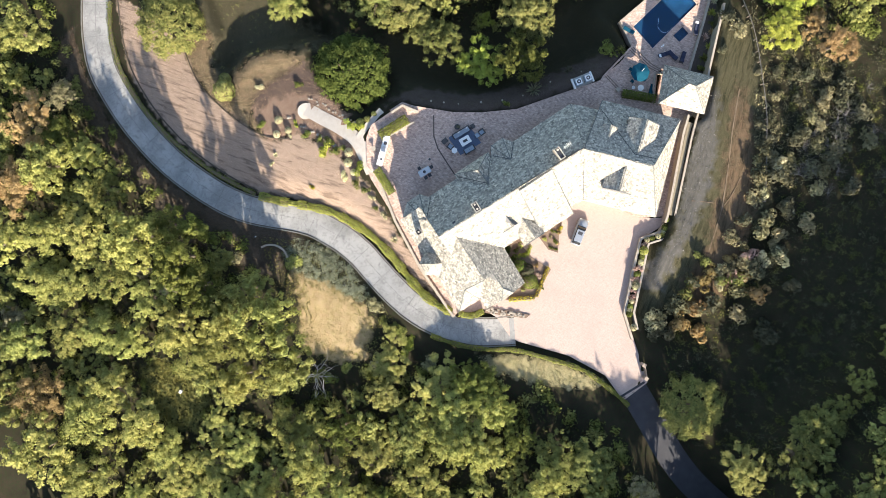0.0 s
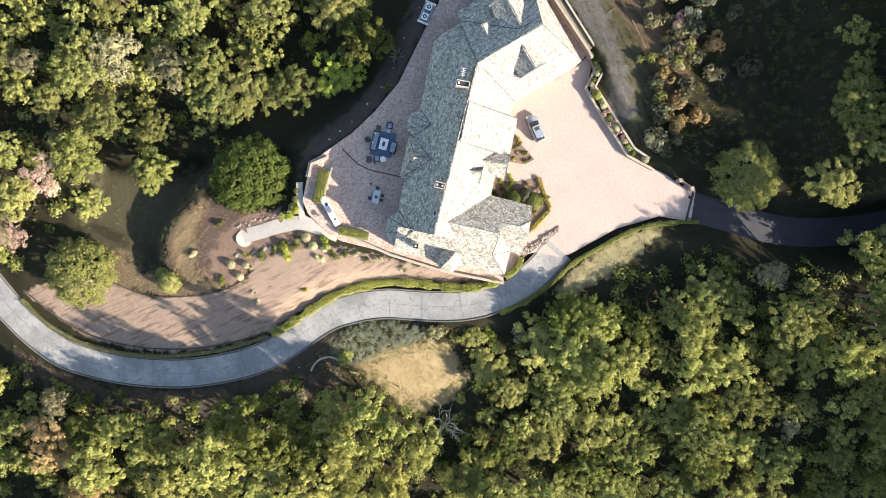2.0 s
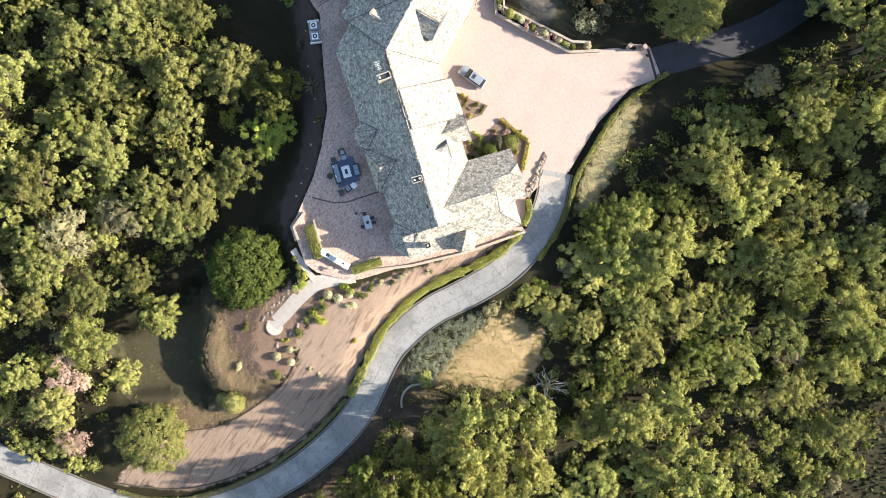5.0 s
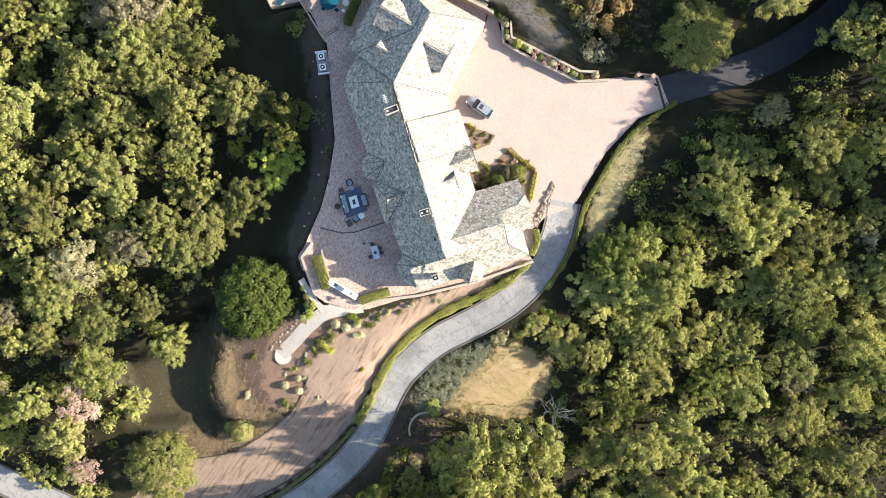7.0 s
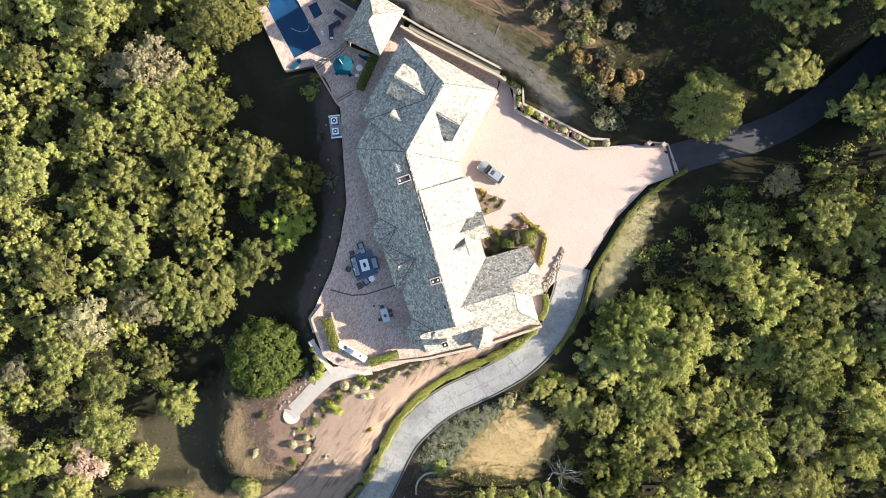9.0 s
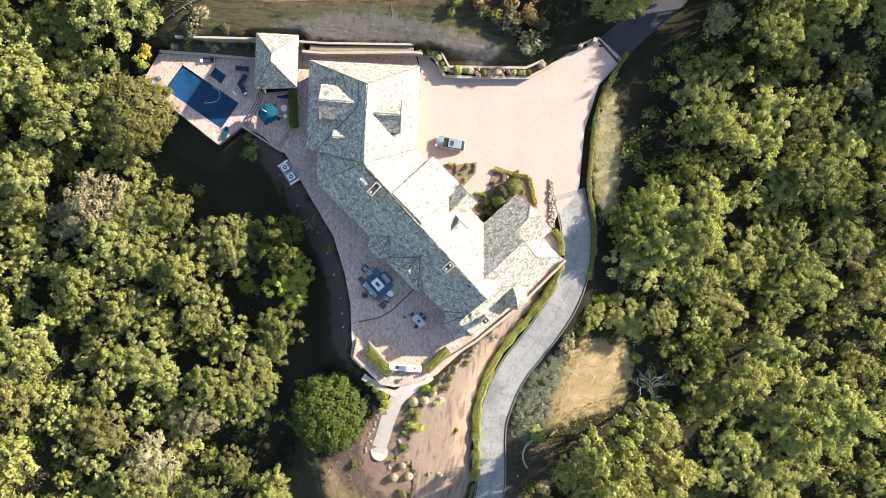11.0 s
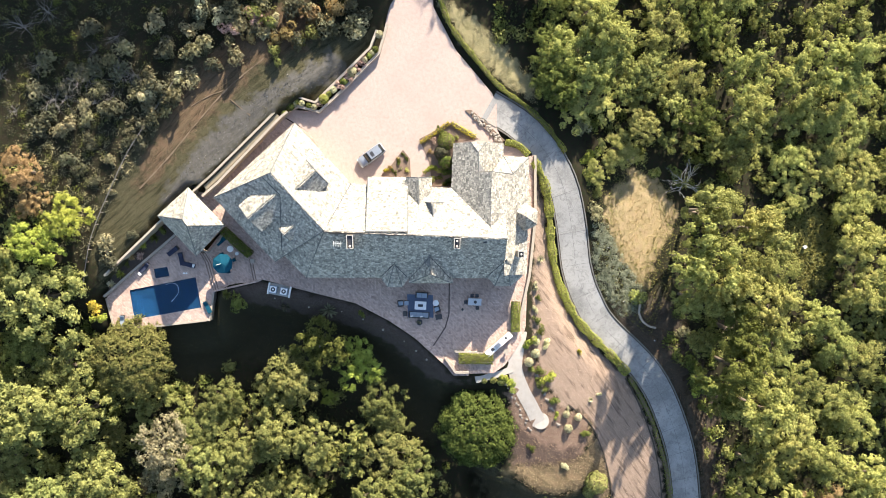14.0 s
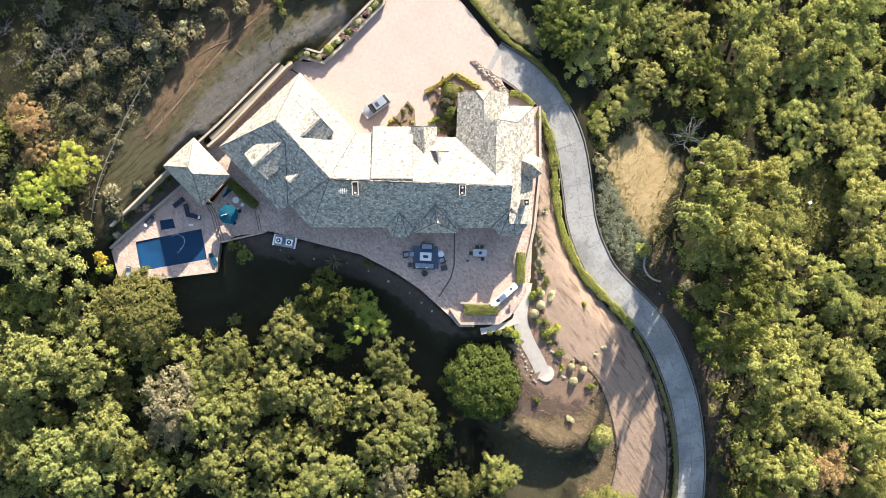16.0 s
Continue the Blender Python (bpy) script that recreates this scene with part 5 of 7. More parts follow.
def ball_mesh(kind, seed, leaves=520):
    g = np.random.default_rng(seed)
    d = g.normal(size=(leaves, 3))
    d[:, 2] = np.abs(d[:, 2]) * 1.1 - 0.2
    d /= np.linalg.norm(d, axis=1)[:, None]
    v, f = leaf_quads(d * (0.95, 0.95, 0.8) * g.uniform(0.9, 1.05, (leaves, 1)) + (0, 0, 0.5), d + g.normal(size=(leaves, 3)) * 0.25, 0.12 * g.uniform(0.7, 1.2, leaves), g)
    return quad_mesh("leaves", v, f, LEAF[kind])


def stem_mesh():
    bm = bmesh.new()
    for i in range(5):
        a = i * 1.2566
        limb(bm, (0.04 * math.cos(a), 0.04 * math.sin(a), -0.1), (0.4 * math.cos(a), 0.4 * math.sin(a), 0.55), 0.045, 0.012, 5)
    me = bpy.data.meshes.new("stems")
    bm.to_mesh(me)
    bm.free()
    me.materials.append(BARK)
    return me


SHRUB = {}


def shrub(x, y, r, key, label, group, high=1.0, z=None):
    """One shrub of a kind, with stems and leaves."""
    if key not in SHRUB:
        form, kind = key.split("_", 1)
        seed = sum(map(ord, key))
        me = ball_mesh(kind, seed) if form == "ball" else shrub_mesh(kind, seed, spiky=form == "spiky")
        SHRUB[key] = None, me
    m = pose(x, y, float(ground_z(x, y)) if z is None else z, 0, 0, tree_rng.uniform(0, 360)) @ Matrix.Diagonal((r, r, r * high, 1))
    made, me = SHRUB[key]
    if made is None:
        t = thing("shrub", label, "shrub", m, group)
        part("stems", SHRUB.setdefault("stems", stem_mesh()), None, t)
        part("leaves", me, None, t)
        SHRUB[key] = t, me
    else:
        t = copy_thing(made, Matrix.Identity(4))
        t.matrix_basis = m
        tagged(t, label, "shrub", group)
    return t


for x, y, r, k in ((17.7, -11.3, 1.0, "bush_bright"), (18.9, -11.3, 0.6, "ball_pale"), (18.8, -13.1, 0.75, "ball_pale"), (17.8, -14.4, 0.75, "ball_pale"), (18.3, -15.6, 0.6, "bush_green"),
                   (19.6, -15.9, 0.8, "bush_green"), (19.5, -17.6, 0.9, "bush_green"), (21.0, -17.2, 1.15, "bush_bright"), (22.0, -20.8, 0.8, "bush_dark"), (24.1, -23.1, 0.6, "ball_pale"),
                   (26.1, -23.7, 0.65, "ball_pale"), (24.5, -25.4, 0.7, "ball_pale"), (27.3, -26.5, 0.75, "bush_dark"), (20.5, -18.9, 0.6, "bush_green"), (19.7, -9.6, 0.8, "bush_green"),
                   (19.0, -7.9, 0.7, "bush_green"), (18.7, -6.3, 0.6, "bush_pale"), (18.7, -2.9, 0.7, "bush_pale"), (19.5, 1.4, 0.9, "spiky_pale"), (14.3, -16.9, 0.9, "bush_bright"),
                   (15.4, -17.9, 0.9, "bush_bright"), (28.2, -21.1, 0.6, "spiky_pale"), (26.1, -13.3, 0.5, "bush_yellow"), (19.2, -4.6, 0.5, "bush_green"), (20.6, -11.6, 0.8, "bush_pale"),
                   (29.6, -20.3, 0.45, "bush_pale"), (22.6, -23.2, 0.55, "bush_bright"), (24.4, -22.2, 0.4, "bush_pale"), (24.1, -31.6, 0.7, "bush_pale"), (18.6, -28.2, 0.7, "bush_green")):
    shrub(x, y, r, k, {"ball_pale": "clipped pale round shrub on the mulched slope", "bush_bright": "loose yellow-green shrub beside the path",
                       "bush_dark": "small dark green shrub on bare soil", "spiky_pale": "pale spiky plant on bare soil", "bush_yellow": "small yellow flowering bush"}.get(
        k, "soft green garden shrub on the slope"), "garden shrubs")
for x, y, r in ((29.4, -34.6, 1.9), (28.3, -36.2, 1.1), (13.6, -17.4, 0.7), (12.4, -17.2, 0.6), (11.0, -17.3, 0.55)):
    shrub(x, y, r, "ball_oak", "rounded olive-green bush on the rough grass", "garden shrubs", 0.9)
for x, y, r, k in ((-39.9, 3.4, 0.9, "spiky_bright"), (-41.6, 1.7, 0.8, "spiky_tawny"), (-40.2, 1.7, 0.85, "spiky_pink"), (-43.2, -0.9, 0.9, "spiky_bright"), (-38.2, 4.4, 1.0, "spiky_green"),
                   (-44.6, -2.4, 0.8, "spiky_pale"), (-42.3, 0.5, 0.5, "bush_green"), (-37.0, 5.6, 0.7, "bush_dark")):
    shrub(x, y, r, k, {"spiky_tawny": "rust-red spiky succulent in the planter", "spiky_pink": "reddish spiky succulent in the planter"}.get(k, "green spiky succulent in the planter"),
          "pool bed plants", z=-0.35)
for x, y, r, k in ((-27.6, -3.9, 1.0, "spiky_green"), (-26.0, -5.0, 1.6, "bush_green"), (-12.6, -6.4, 1.6, "spiky_scrub"), (-19.2, -5.9, 1.0, "spiky_scrub"), (-7.6, -6.9, 0.6, "bush_dark"),
                   (-46.9, -6.0, 1.3, "bush_yellow"), (-46.2, -7.6, 1.0, "bush_bright")):
    shrub(x, y, r, k, "grey-green rosette plant below the patio wall" if "scrub" in k else "leafy plant below the terrace wall", "plants below the terrace")
# dry hillside brush
BRUSH = [(-42.5, 23.2, 1.5), (-44.0, 25.9, 1.3), (-40.8, 18.2, 1.0), (-38.9, 18.2, 1.3), (-43.7, 15.8, 1.0), (-45.4, 12.6, 0.9), (-43.1, 11.1, 0.7), (-38.1, 20.6, 1.4), (-34.9, 23.8, 1.5),
         (-37.2, 22.9, 1.6), (-34.1, 25.3, 1.3), (-31.7, 27.8, 1.6), (-38.6, 26.0, 1.4), (-41.6, 28.2, 1.6), (-46.4, 22.7, 1.2), (-48.6, 25.8, 1.4), (-50.4, 19.6, 1.2), (-45.9, 18.1, 1.3),
         (-51.9, 21.2, 1.2), (-53.3, 25.8, 1.5), (-47.6, 14.2, 1.1), (-44.2, 3.1, 1.6), (-43.9, 1.0, 1.3), (-40.6, 5.0, 0.8), (-46.2, 28.1, 1.6), (-28.6, 29.4, 1.2), (-25.4, 31.0, 1.5)]
BRUSH_NORTH = [(-21.7, 36.1, 1.8), (-18.4, 34.2, 1.6), (-12.3, 34.9, 1.7), (-9.0, 34.9, 1.6), (-15.3, 33.8, 1.5), (-10.9, 37.6, 1.8), (-7.5, 36.8, 1.5), (-24.6, 35.1, 1.7), (-19.7, 30.8, 1.2),
               (-14.8, 36.3, 1.8), (-17.2, 37.7, 1.8), (-49.1, 15.7, 1.2), (-46.4, 21.3, 1.1), (-44.8, 28.6, 1.5), (-37.5, 27.8, 1.4), (-34.9, 31.5, 1.7), (-51.0, 22.3, 1.3), (-51.6, 28.8, 1.7),
               (-45.4, 34.2, 1.5), (-36.3, 35.6, 1.7), (-29.6, 36.4, 1.6), (-23.8, 39.9, 1.8), (-21.7, 46.6, 2.0), (-19.8, 42.0, 1.6), (-41.1, 31.3, 1.5), (-13.5, 40.6, 1.7), (-29.0, 42.0, 1.4)]
for i, (x, y, r) in enumerate(BRUSH + BRUSH_NORTH):
    shrub(x, y, r, ("bush_scrub", "bush_grey", "bush_scrub", "bush_scrub", "bush_grey")[i % 5] if x < -24 else ("bush_tawny", "bush_scrub", "bush_grey", "bush_oak")[i % 4],
          "dry grey-green brush on the hillside", "hillside brush", 1.5 if x > -31 else 1.0)
for i, (x, y) in enumerate(((-47.5, 28.5), (-43.0, 29.2), (-42.6, 22.6), (-39.7, 25.3), (-37.8, 24.8), (-36.1, 25.8), (-35.4, 22.4), (-37.0, 21.3), (-34.5, 24.4), (-33.3, 27.5), (-34.5, 31.1),
                            (-31.8, 30.9), (-29.4, 31.6), (-32.0, 34.2), (-29.8, 37.0), (-27.9, 36.8), (-48.4, 20.9), (-52.6, 20.3), (-30.0, 35.1), (-27.5, 36.1), (-25.2, 37.0), (-26.2, 33.1),
                            (-22.7, 34.4), (-30.1, 31.8), (-19.8, 35.8), (-16.6, 33.1), (-13.9, 36.4), (-11.6, 34.2), (-9.5, 38.2), (-7.6, 35.1), (-6.5, 37.4), (-24.6, 35.1))):
    shrub(x, y, 0.95 + 0.3 * (i % 3), ("bush_scrub", "bush_grey", "bush_scrub", "bush_grey", "bush_pale")[i % 5], "sunlit grey-green bush on the upper hillside", "hillside brush", 1.8)
for i, (x, y) in enumerate(((-24.4, 37.4), (-22.4, 35.8), (-20.8, 34.2), (-23.2, 33.0), (-25.6, 34.4), (-22.0, 38.6), (-19.6, 33.0))):
    shrub(x, y, 1.1 + 0.2 * (i % 3), ("bush_tawny", "bush_pink", "bush_grey")[i % 3], "ochre-brown dry bush on the upper hillside", "hillside brush", 1.3)
# roadside thickets
for x, y in ((-17.4, 24.2), (-16.2, 24.3), (-14.4, 23.8), (-12.7, 25.3), (-9.3, 28.4), (-8.6, 29.1), (-7.0, 30.7), (-5.9, 31.7)):
    shrub(x, y, 0.5, "ball_pale", "small clipped shrub in the forecourt planter", "planter shrubs", z=0.75)
for i, (x, y) in enumerate(((28.6, 11.5), (27.0, 14.1), (28.0, 9.0), (26.6, 16.5), (31.9, 18.2), (35.0, 18.6),
                            (33.6, 17.0), (27.5, 17.6), (35.8, -5.0), (47.1, -13.6), (43.5, -10.9), (47.5, -20.0), (38.5, 14.8), (42.0, 15.0), (25.5, 21.2), (23.5, 24.5), (20.5, 27.0))):
    shrub(x, y, 1.0 + 0.25 * (i % 3), ("bush_olive", "bush_green", "bush_grey", "bush_bright")[i % 4], "rough roadside bush on the bank", "roadside bushes", 0.8)


cover = random.Random(31)
COVER = [(27.6, 6.0), (30.0, 6.4), (31.8, 2.6), (34.0, -0.8), (36.4, -3.7), (36.4, -6.6), (33.4, -7.6), (30.9, -4.8), (28.6, -1.0)]
spread = np.array([(cover.uniform(28, 38), cover.uniform(-11, 9)) for _ in range(900)])
spread = spread[(depth_in(spread[:, 0], spread[:, 1], COVER) > -0.4) & (near_line(spread[:, 0], spread[:, 1], ROAD_LINE)[0] > 2.8)]
thicket("ground_cover", [(x, y, cover.uniform(0.4, 0.8), cover.uniform(0.15, 0.4)) for x, y in spread], LEAF["silver"], 150, 0.09, "low silvery-green ground cover on the road bank", "ground cover", "stuff")


WEST = [(-57, 6), (-48, 2), (-45, 9), (-38, 20), (-34, 27), (-42, 29), (-54, 25)]
spread = np.array([(cover.uniform(-58, -33), cover.uniform(1, 30)) for _ in range(1500)])
spread = spread[depth_in(spread[:, 0], spread[:, 1], WEST) > -1.0]
for k, key, label in ((0, "scrub", "low grey-green scrub on the hillside"), (1, "grey", "low dry yellow-grey scrub on the hillside")):
    thicket("scrub_cover", [(x, y, cover.uniform(0.25, 0.7), cover.uniform(0.2, 0.5)) for x, y in spread[k::2]], LEAF[key], 70, 0.1, label, "scrub", "stuff")


NORTH = [(-60, 8), (-47, 10), (-41, 22), (-34, 32), (-22, 37), (-9, 38), (-5, 45), (-3, 56), (-8, 75), (-60, 75), (-70, 40)]
spread = np.array([(cover.uniform(-66, -3), cover.uniform(6, 75)) for _ in range(2600)])
spread = spread[(depth_in(spread[:, 0], spread[:, 1], NORTH) > 0) & (near_line(spread[:, 0], spread[:, 1], LANE_LINE)[0] > 3.6)]
for k, key, label in ((0, "scrub", "grey-green brush on the shaded slope"), (1, "oak", "olive brush on the shaded slope"), (2, "green", "dull green brush on the shaded slope")):
    thicket("slope_brush", [(x, y, cover.uniform(0.3, 1.0), cover.uniform(0.3, 1.3)) for x, y in spread[k::3]], LEAF[key], 70, 0.1, label, "brush", "stuff")


def hedge(name, line, wide, high, key, label, base=None, dense=85):
    """A clipped hedge along a line: a woody core and a skin of leaves."""
    g = np.random.default_rng(len(line) * 31 + int(wide * 100))
    p = resample([(*q, 0) for q in line], 0.5)[:, :2]
    seg = np.linalg.norm(np.diff(p, axis=0), axis=1)
    n = int(seg.sum() * (wide + 2 * high) * dense)
    i = g.choice(len(seg), n, p=seg / seg.sum())
    d = (p[i + 1] - p[i]) / seg[i][:, None]
    s = np.stack([-d[:, 1], d[:, 0]], 1)
    a = g.uniform(-1.35, 1.35, n)
    lump = 1 + (0.16 if base is None else 0.02) * np.sin(np.cumsum(np.r_[0, seg])[i] * 1.9) + g.normal(0, 0.06, n)
    off, up = np.clip(np.sin(a) * 1.25, -1, 1) * wide / 2 * lump * np.where(np.sin(np.cumsum(np.r_[0, seg])[i] * 0.83) > 0.75, 0.7 if base is None else 1.0, 1.0), np.clip(np.cos(a) * 1.3, 0, 1) * high * lump
    xy = p[i] + d * g.uniform(0, 1, (n, 1)) * seg[i][:, None] + s * off[:, None]
    z = (ground_z(xy[:, 0], xy[:, 1]) if base is None else base) + up
    nrm = np.c_[s * np.sin(a)[:, None], np.cos(a)] + g.normal(size=(n, 3)) * 0.4
    v, f = leaf_quads(np.c_[xy, z], nrm, 0.1 * g.uniform(0.6, 1.3, n), g)
    h = thing(name, label, "hedge", pose(0, 0, 0))
    part("leaves", quad_mesh("leaves", v, f, LEAF[key]), None, h)
    zc = (ground_z(p[:, 0], p[:, 1]) if base is None else np.full(len(p), base)) + high * 0.72
    part("core", strip(np.c_[p, zc], wide * 0.6, high * 0.9), BARK, h)
    return h


hedge("hedge", [(18.3, 16.2), (19.7, 13.7), (20.5, 11.1), (21.0, 7.7), (21.4, 3.4), (22.3, -1.0), (23.7, -4.5), (25.7, -8.1), (28.6, -11.3), (32.0, -14.6), (34.4, -17.2)], 1.25, 1.0, "hedge", "long clipped yellow-green hedge above the road")
hedge("hedge", [(34.9, -17.9), (37.2, -21.8), (39.1, -25.6), (40.9, -30.4), (42.1, -34.5), (42.9, -39.7), (43.1, -44.7), (42.4, -50.2), (40.4, -55.6), (37.9, -59.5)], 0.85, 0.55, "green", "low broken green hedge along the road", dense=26)
hedge("hedge", [(2.6, 45.0), (3.9, 40.4), (5.6, 36.0), (8.6, 32.1), (12.8, 27.3), (17.0, 24.3), (20.4, 21.2), (23.2, 17.6)], 0.7, 0.7, "hedge", "untidy hedge at the edge of the forecourt", dense=60)
hedge("hedge", [(15.6, -5.0), (15.6, -9.6)], 1.25, 0.9, "hedge", "clipped bright hedge in a patio planter", 0.0)
hedge("hedge", [(7.0, -13.6), (12.2, -13.7)], 1.5, 0.9, "hedge", "clipped bright hedge beside the grill counter", 0.0)
hedge("hedge", [(-27.9, 5.6), (-23.9, 1.9)], 1.2, 1.2, "dark", "dark clipped hedge between terrace and house", -0.3)
hedge("hedge", [(13.9, 18.9), (15.9, 18.4), (17.4, 17.0)], 0.9, 0.7, "hedge", "low hedge at the corner of the house", -0.1)
hedge("hedge", [(1.2, 18.7), (5.5, 21.7)], 0.6, 0.4, "yellow", "low band of yellow flowers in the entrance bed", 0.1, 45)
hedge("hedge", [(5.7, 21.7), (9.4, 19.6)], 0.7, 0.4, "yellow", "low band of yellow flowers beside the garage", 0.1, 45)
bushes = random.Random(4)
for x, y in ((-18.8, 22.9), (-17.9, 23.8), (-17.0, 24.5), (-15.2, 24.0), (-13.0, 24.9), (-12.3, 25.7), (-11.6, 26.3), (-10.9, 26.9), (-10.2, 27.6), (-9.6, 28.2), (-9.0, 28.8), (-8.2, 29.5), (-7.4, 30.3),
             (-6.3, 31.3), (-5.5, 32.2), (-4.9, 34.4), (-13.7, 24.2), (-9.9, 27.5)):
    shrub(x, y, bushes.uniform(0.45, 0.8), bushes.choice(("ball_hedge", "ball_pale", "bush_pink", "ball_green", "ball_hedge")), "small clipped shrub in the forecourt planter", "planter shrubs", z=0.75)

# entrance court
SOIL_BED = material("bed_soil", two_tone((0.11, 0.078, 0.058), (0.16, 0.115, 0.086), 1.5, 9.0, 0.5, (0.26, 0.19, 0.145)), 0.95, 0.6, 14)
solid("flower_bed", slab([(-4.6, 13.9), (-3.27, 15.2), (-1.41, 17.7), (-0.35, 16.4), (-0.2, 13.3), (-4.6, 13.3)], 0.08, 0.3), SOIL_BED, "bark-covered triangular entrance bed", "flower bed", kind="structure")
solid("flower_bed", slab([(1.0, 19.3), (5.9, 21.8), (9.9, 19.4), (6.3, 18.7), (6.2, 12.3), (3.0, 12.3), (2.5, 16.0)], 0.08, 0.3), SOIL_BED, "planted entrance bed beside the garage wing", "flower bed",
      kind="structure")
for x, y, r, k in ((5.0, 18.9, 1.35, "ball_green"), (4.4, 17.2, 1.2, "ball_scrub"), (4.9, 15.9, 1.1, "ball_dark"), (5.1, 14.4, 0.8, "bush_dark"), (3.5, 15.0, 0.7, "bush_bright"),
                   (2.7, 17.6, 0.5, "bush_tawny"), (4.4, 20.2, 0.8, "bush_green"), (3.2, 19.2, 0.5, "bush_pink"), (2.3, 14.6, 0.6, "bush_bright"), (-0.9, 16.4, 0.4, "bush_dark"),
                   (-2.0, 15.9, 0.45, "bush_dark"), (-3.2, 15.0, 0.5, "bush_tawny"), (-0.8, 14.6, 0.4, "bush_olive"), (-3.9, 14.6, 0.45, "bush_yellow"), (-1.4, 17.0, 0.3, "bush_dark"), (-2.5, 14.2, 0.35, "bush_dark"), (-1.7, 14.9, 0.3, "bush_grey"), (-2.9, 14.6, 0.3, "bush_dark"), (-2.2, 16.3, 0.3, "bush_tawny"), (3.0, 13.4, 0.4, "bush_dark"), (4.0, 13.6, 0.5, "bush_green"), (3.9, 21.0, 0.35, "bush_dark"), (6.6, 19.6, 0.4, "bush_olive"),
                   (2.6, 13.2, 0.6, "bush_olive"), (5.3, 12.9, 0.8, "bush_dark")):
    shrub(x, y, r, k, "clipped round shrub in the entrance bed" if "ball" in k else "small loose shrub in the entrance bed", "entrance shrubs", z=0.05)
solid("side_paving", slab([(13.2, 18.7), (15.6, 18.0), (17.5, 16.9), (18.3, 16.0), (17.2, 15.0), (13.0, 15.2)], 0.004, 0.6), DRIVE_MAT, "narrow pale paving round the corner of the house", "paving", kind="structure")
island = solid("kerb_island", slab([(7.9, 23.6), (8.8, 23.7), (13.9, 19.2), (13.1, 18.7)], 0.16, 0.4), SOIL_BED, "narrow stone-edged island beside the driveway", "island", kind="structure")


def cobble(rnd, r):
    bm = bmesh.new()
    bmesh.ops.create_icosphere(bm, subdivisions=1, radius=r)
    for v in bm.verts:
        v.co *= rnd.uniform(0.75, 1.15)
        v.co.z *= 0.6
    me = bpy.data.meshes.new("stone")
    bm.to_mesh(me)
    bm.free()
    me.materials.append(STONE)
    return me


stones = [cobble(bushes, 0.3) for _ in range(5)]
for i in range(46):
    u, w = bushes.random(), bushes.uniform(-0.28, 0.28)
    ob = part("stone", stones[i % 5], None, island)
    ob.matrix_world = pose(8.4 + 5.0 * u + w, 23.4 - 4.4 * u + w, 0.2, 0, 0, bushes.uniform(0, 360)) @ Matrix.Scale(bushes.uniform(0.6, 1.1), 4)

# garden path and rocks
path_z = lambda pts: [(x, y, float(ground_z(x, y))) for x, y in pts]
solid("path", strip(resample(path_z([(16.4, -9.6), (15.9, -12.6), (15.7, -15.4), (16.8, -18.6), (18.4, -21.6), (19.8, -24.4)]), 0.6), 2.2, 0.3, 0.1), PATH_MAT, "pale concrete garden path",
      "path", kind="structure")
bm = bmesh.new()
pz = float(ground_z(20.0, -24.0))
tube(bm, 20.0, -24.0, pz - 0.2, pz + 0.11, 1.3, 1.3, 24)
solid("path_2", bm, PATH_MAT, "round pale end of the garden path", "path", kind="structure")
solid("path_3", strip(resample(path_z([(15.2, -15.2), (12.4, -16.2), (9.6, -16.9)]), 0.6), 1.5, 0.3, 0.075), PATH_MAT, "pale side path below the terrace", "path", kind="structure")
for i in range(30):
    u = i / 29
    x, y = (14.2 + 4.2 * u + bushes.uniform(-0.3, 0.3), -17.4 - 8.0 * u + bushes.uniform(-0.3, 0.3)) if i % 2 else (18.6 + 4.5 * u, -16.0 - 9.0 * u + bushes.uniform(-0.5, 0.5))
    ob = solid("rock", stones[i % 5], None, "pale garden rock beside the path", "rock", "path-side rocks")
    ob.matrix_world = pose(x, y, float(ground_z(x, y)) + 0.05, 0, 0, bushes.uniform(0, 360)) @ Matrix.Scale(bushes.uniform(0.5, 1.1), 4)
TRAIL = material("trodden_earth", two_tone((0.14, 0.1, 0.066), (0.19, 0.145, 0.1), 1.0, 12.0), 0.95, 0.4, 14)
for name, line, wide in (("trail", [(-21.2, 30.7), (-24.4, 28.1), (-27.3, 25.5), (-31.3, 20.9), (-35.3, 16.0), (-39.4, 11.6)], 0.16),
                         ("trail_2", [(-27.1, 25.9), (-29.4, 25.0), (-31.9, 23.5)], 0.1), ("trail_3", [(-26.3, 24.6), (-24.9, 23.4), (-23.5, 22.3)], 0.1)):
    solid(name, strip(resample(path_z(line), 0.5), wide, 0.2, 0.045, 1.2), TRAIL, "narrow pale dirt trail across the hillside", "trail", kind="structure")
for i, (x, y) in enumerate(((-10.6, -6.6), (-7.4, -7.8), (-4.4, -9.4), (-1.2, -11.2), (0.6, -12.7), (2.2, -14.0), (-20.6, -4.6), (-15.6, -6.0))):
    ob = solid("rock", stones[i % 5], None, "pale rock in the shaded bed below the patio", "rock", "bed rocks")
    ob.matrix_world = pose(x, y, float(ground_z(x, y)) + 0.08, 0, 0, 40 * i) @ Matrix.Scale(0.45 + 0.15 * (i % 3), 4)
EDGING = material("dark_edging", two_tone((0.06, 0.05, 0.04), (0.1, 0.082, 0.064), 1.5, 14.0), 0.95)
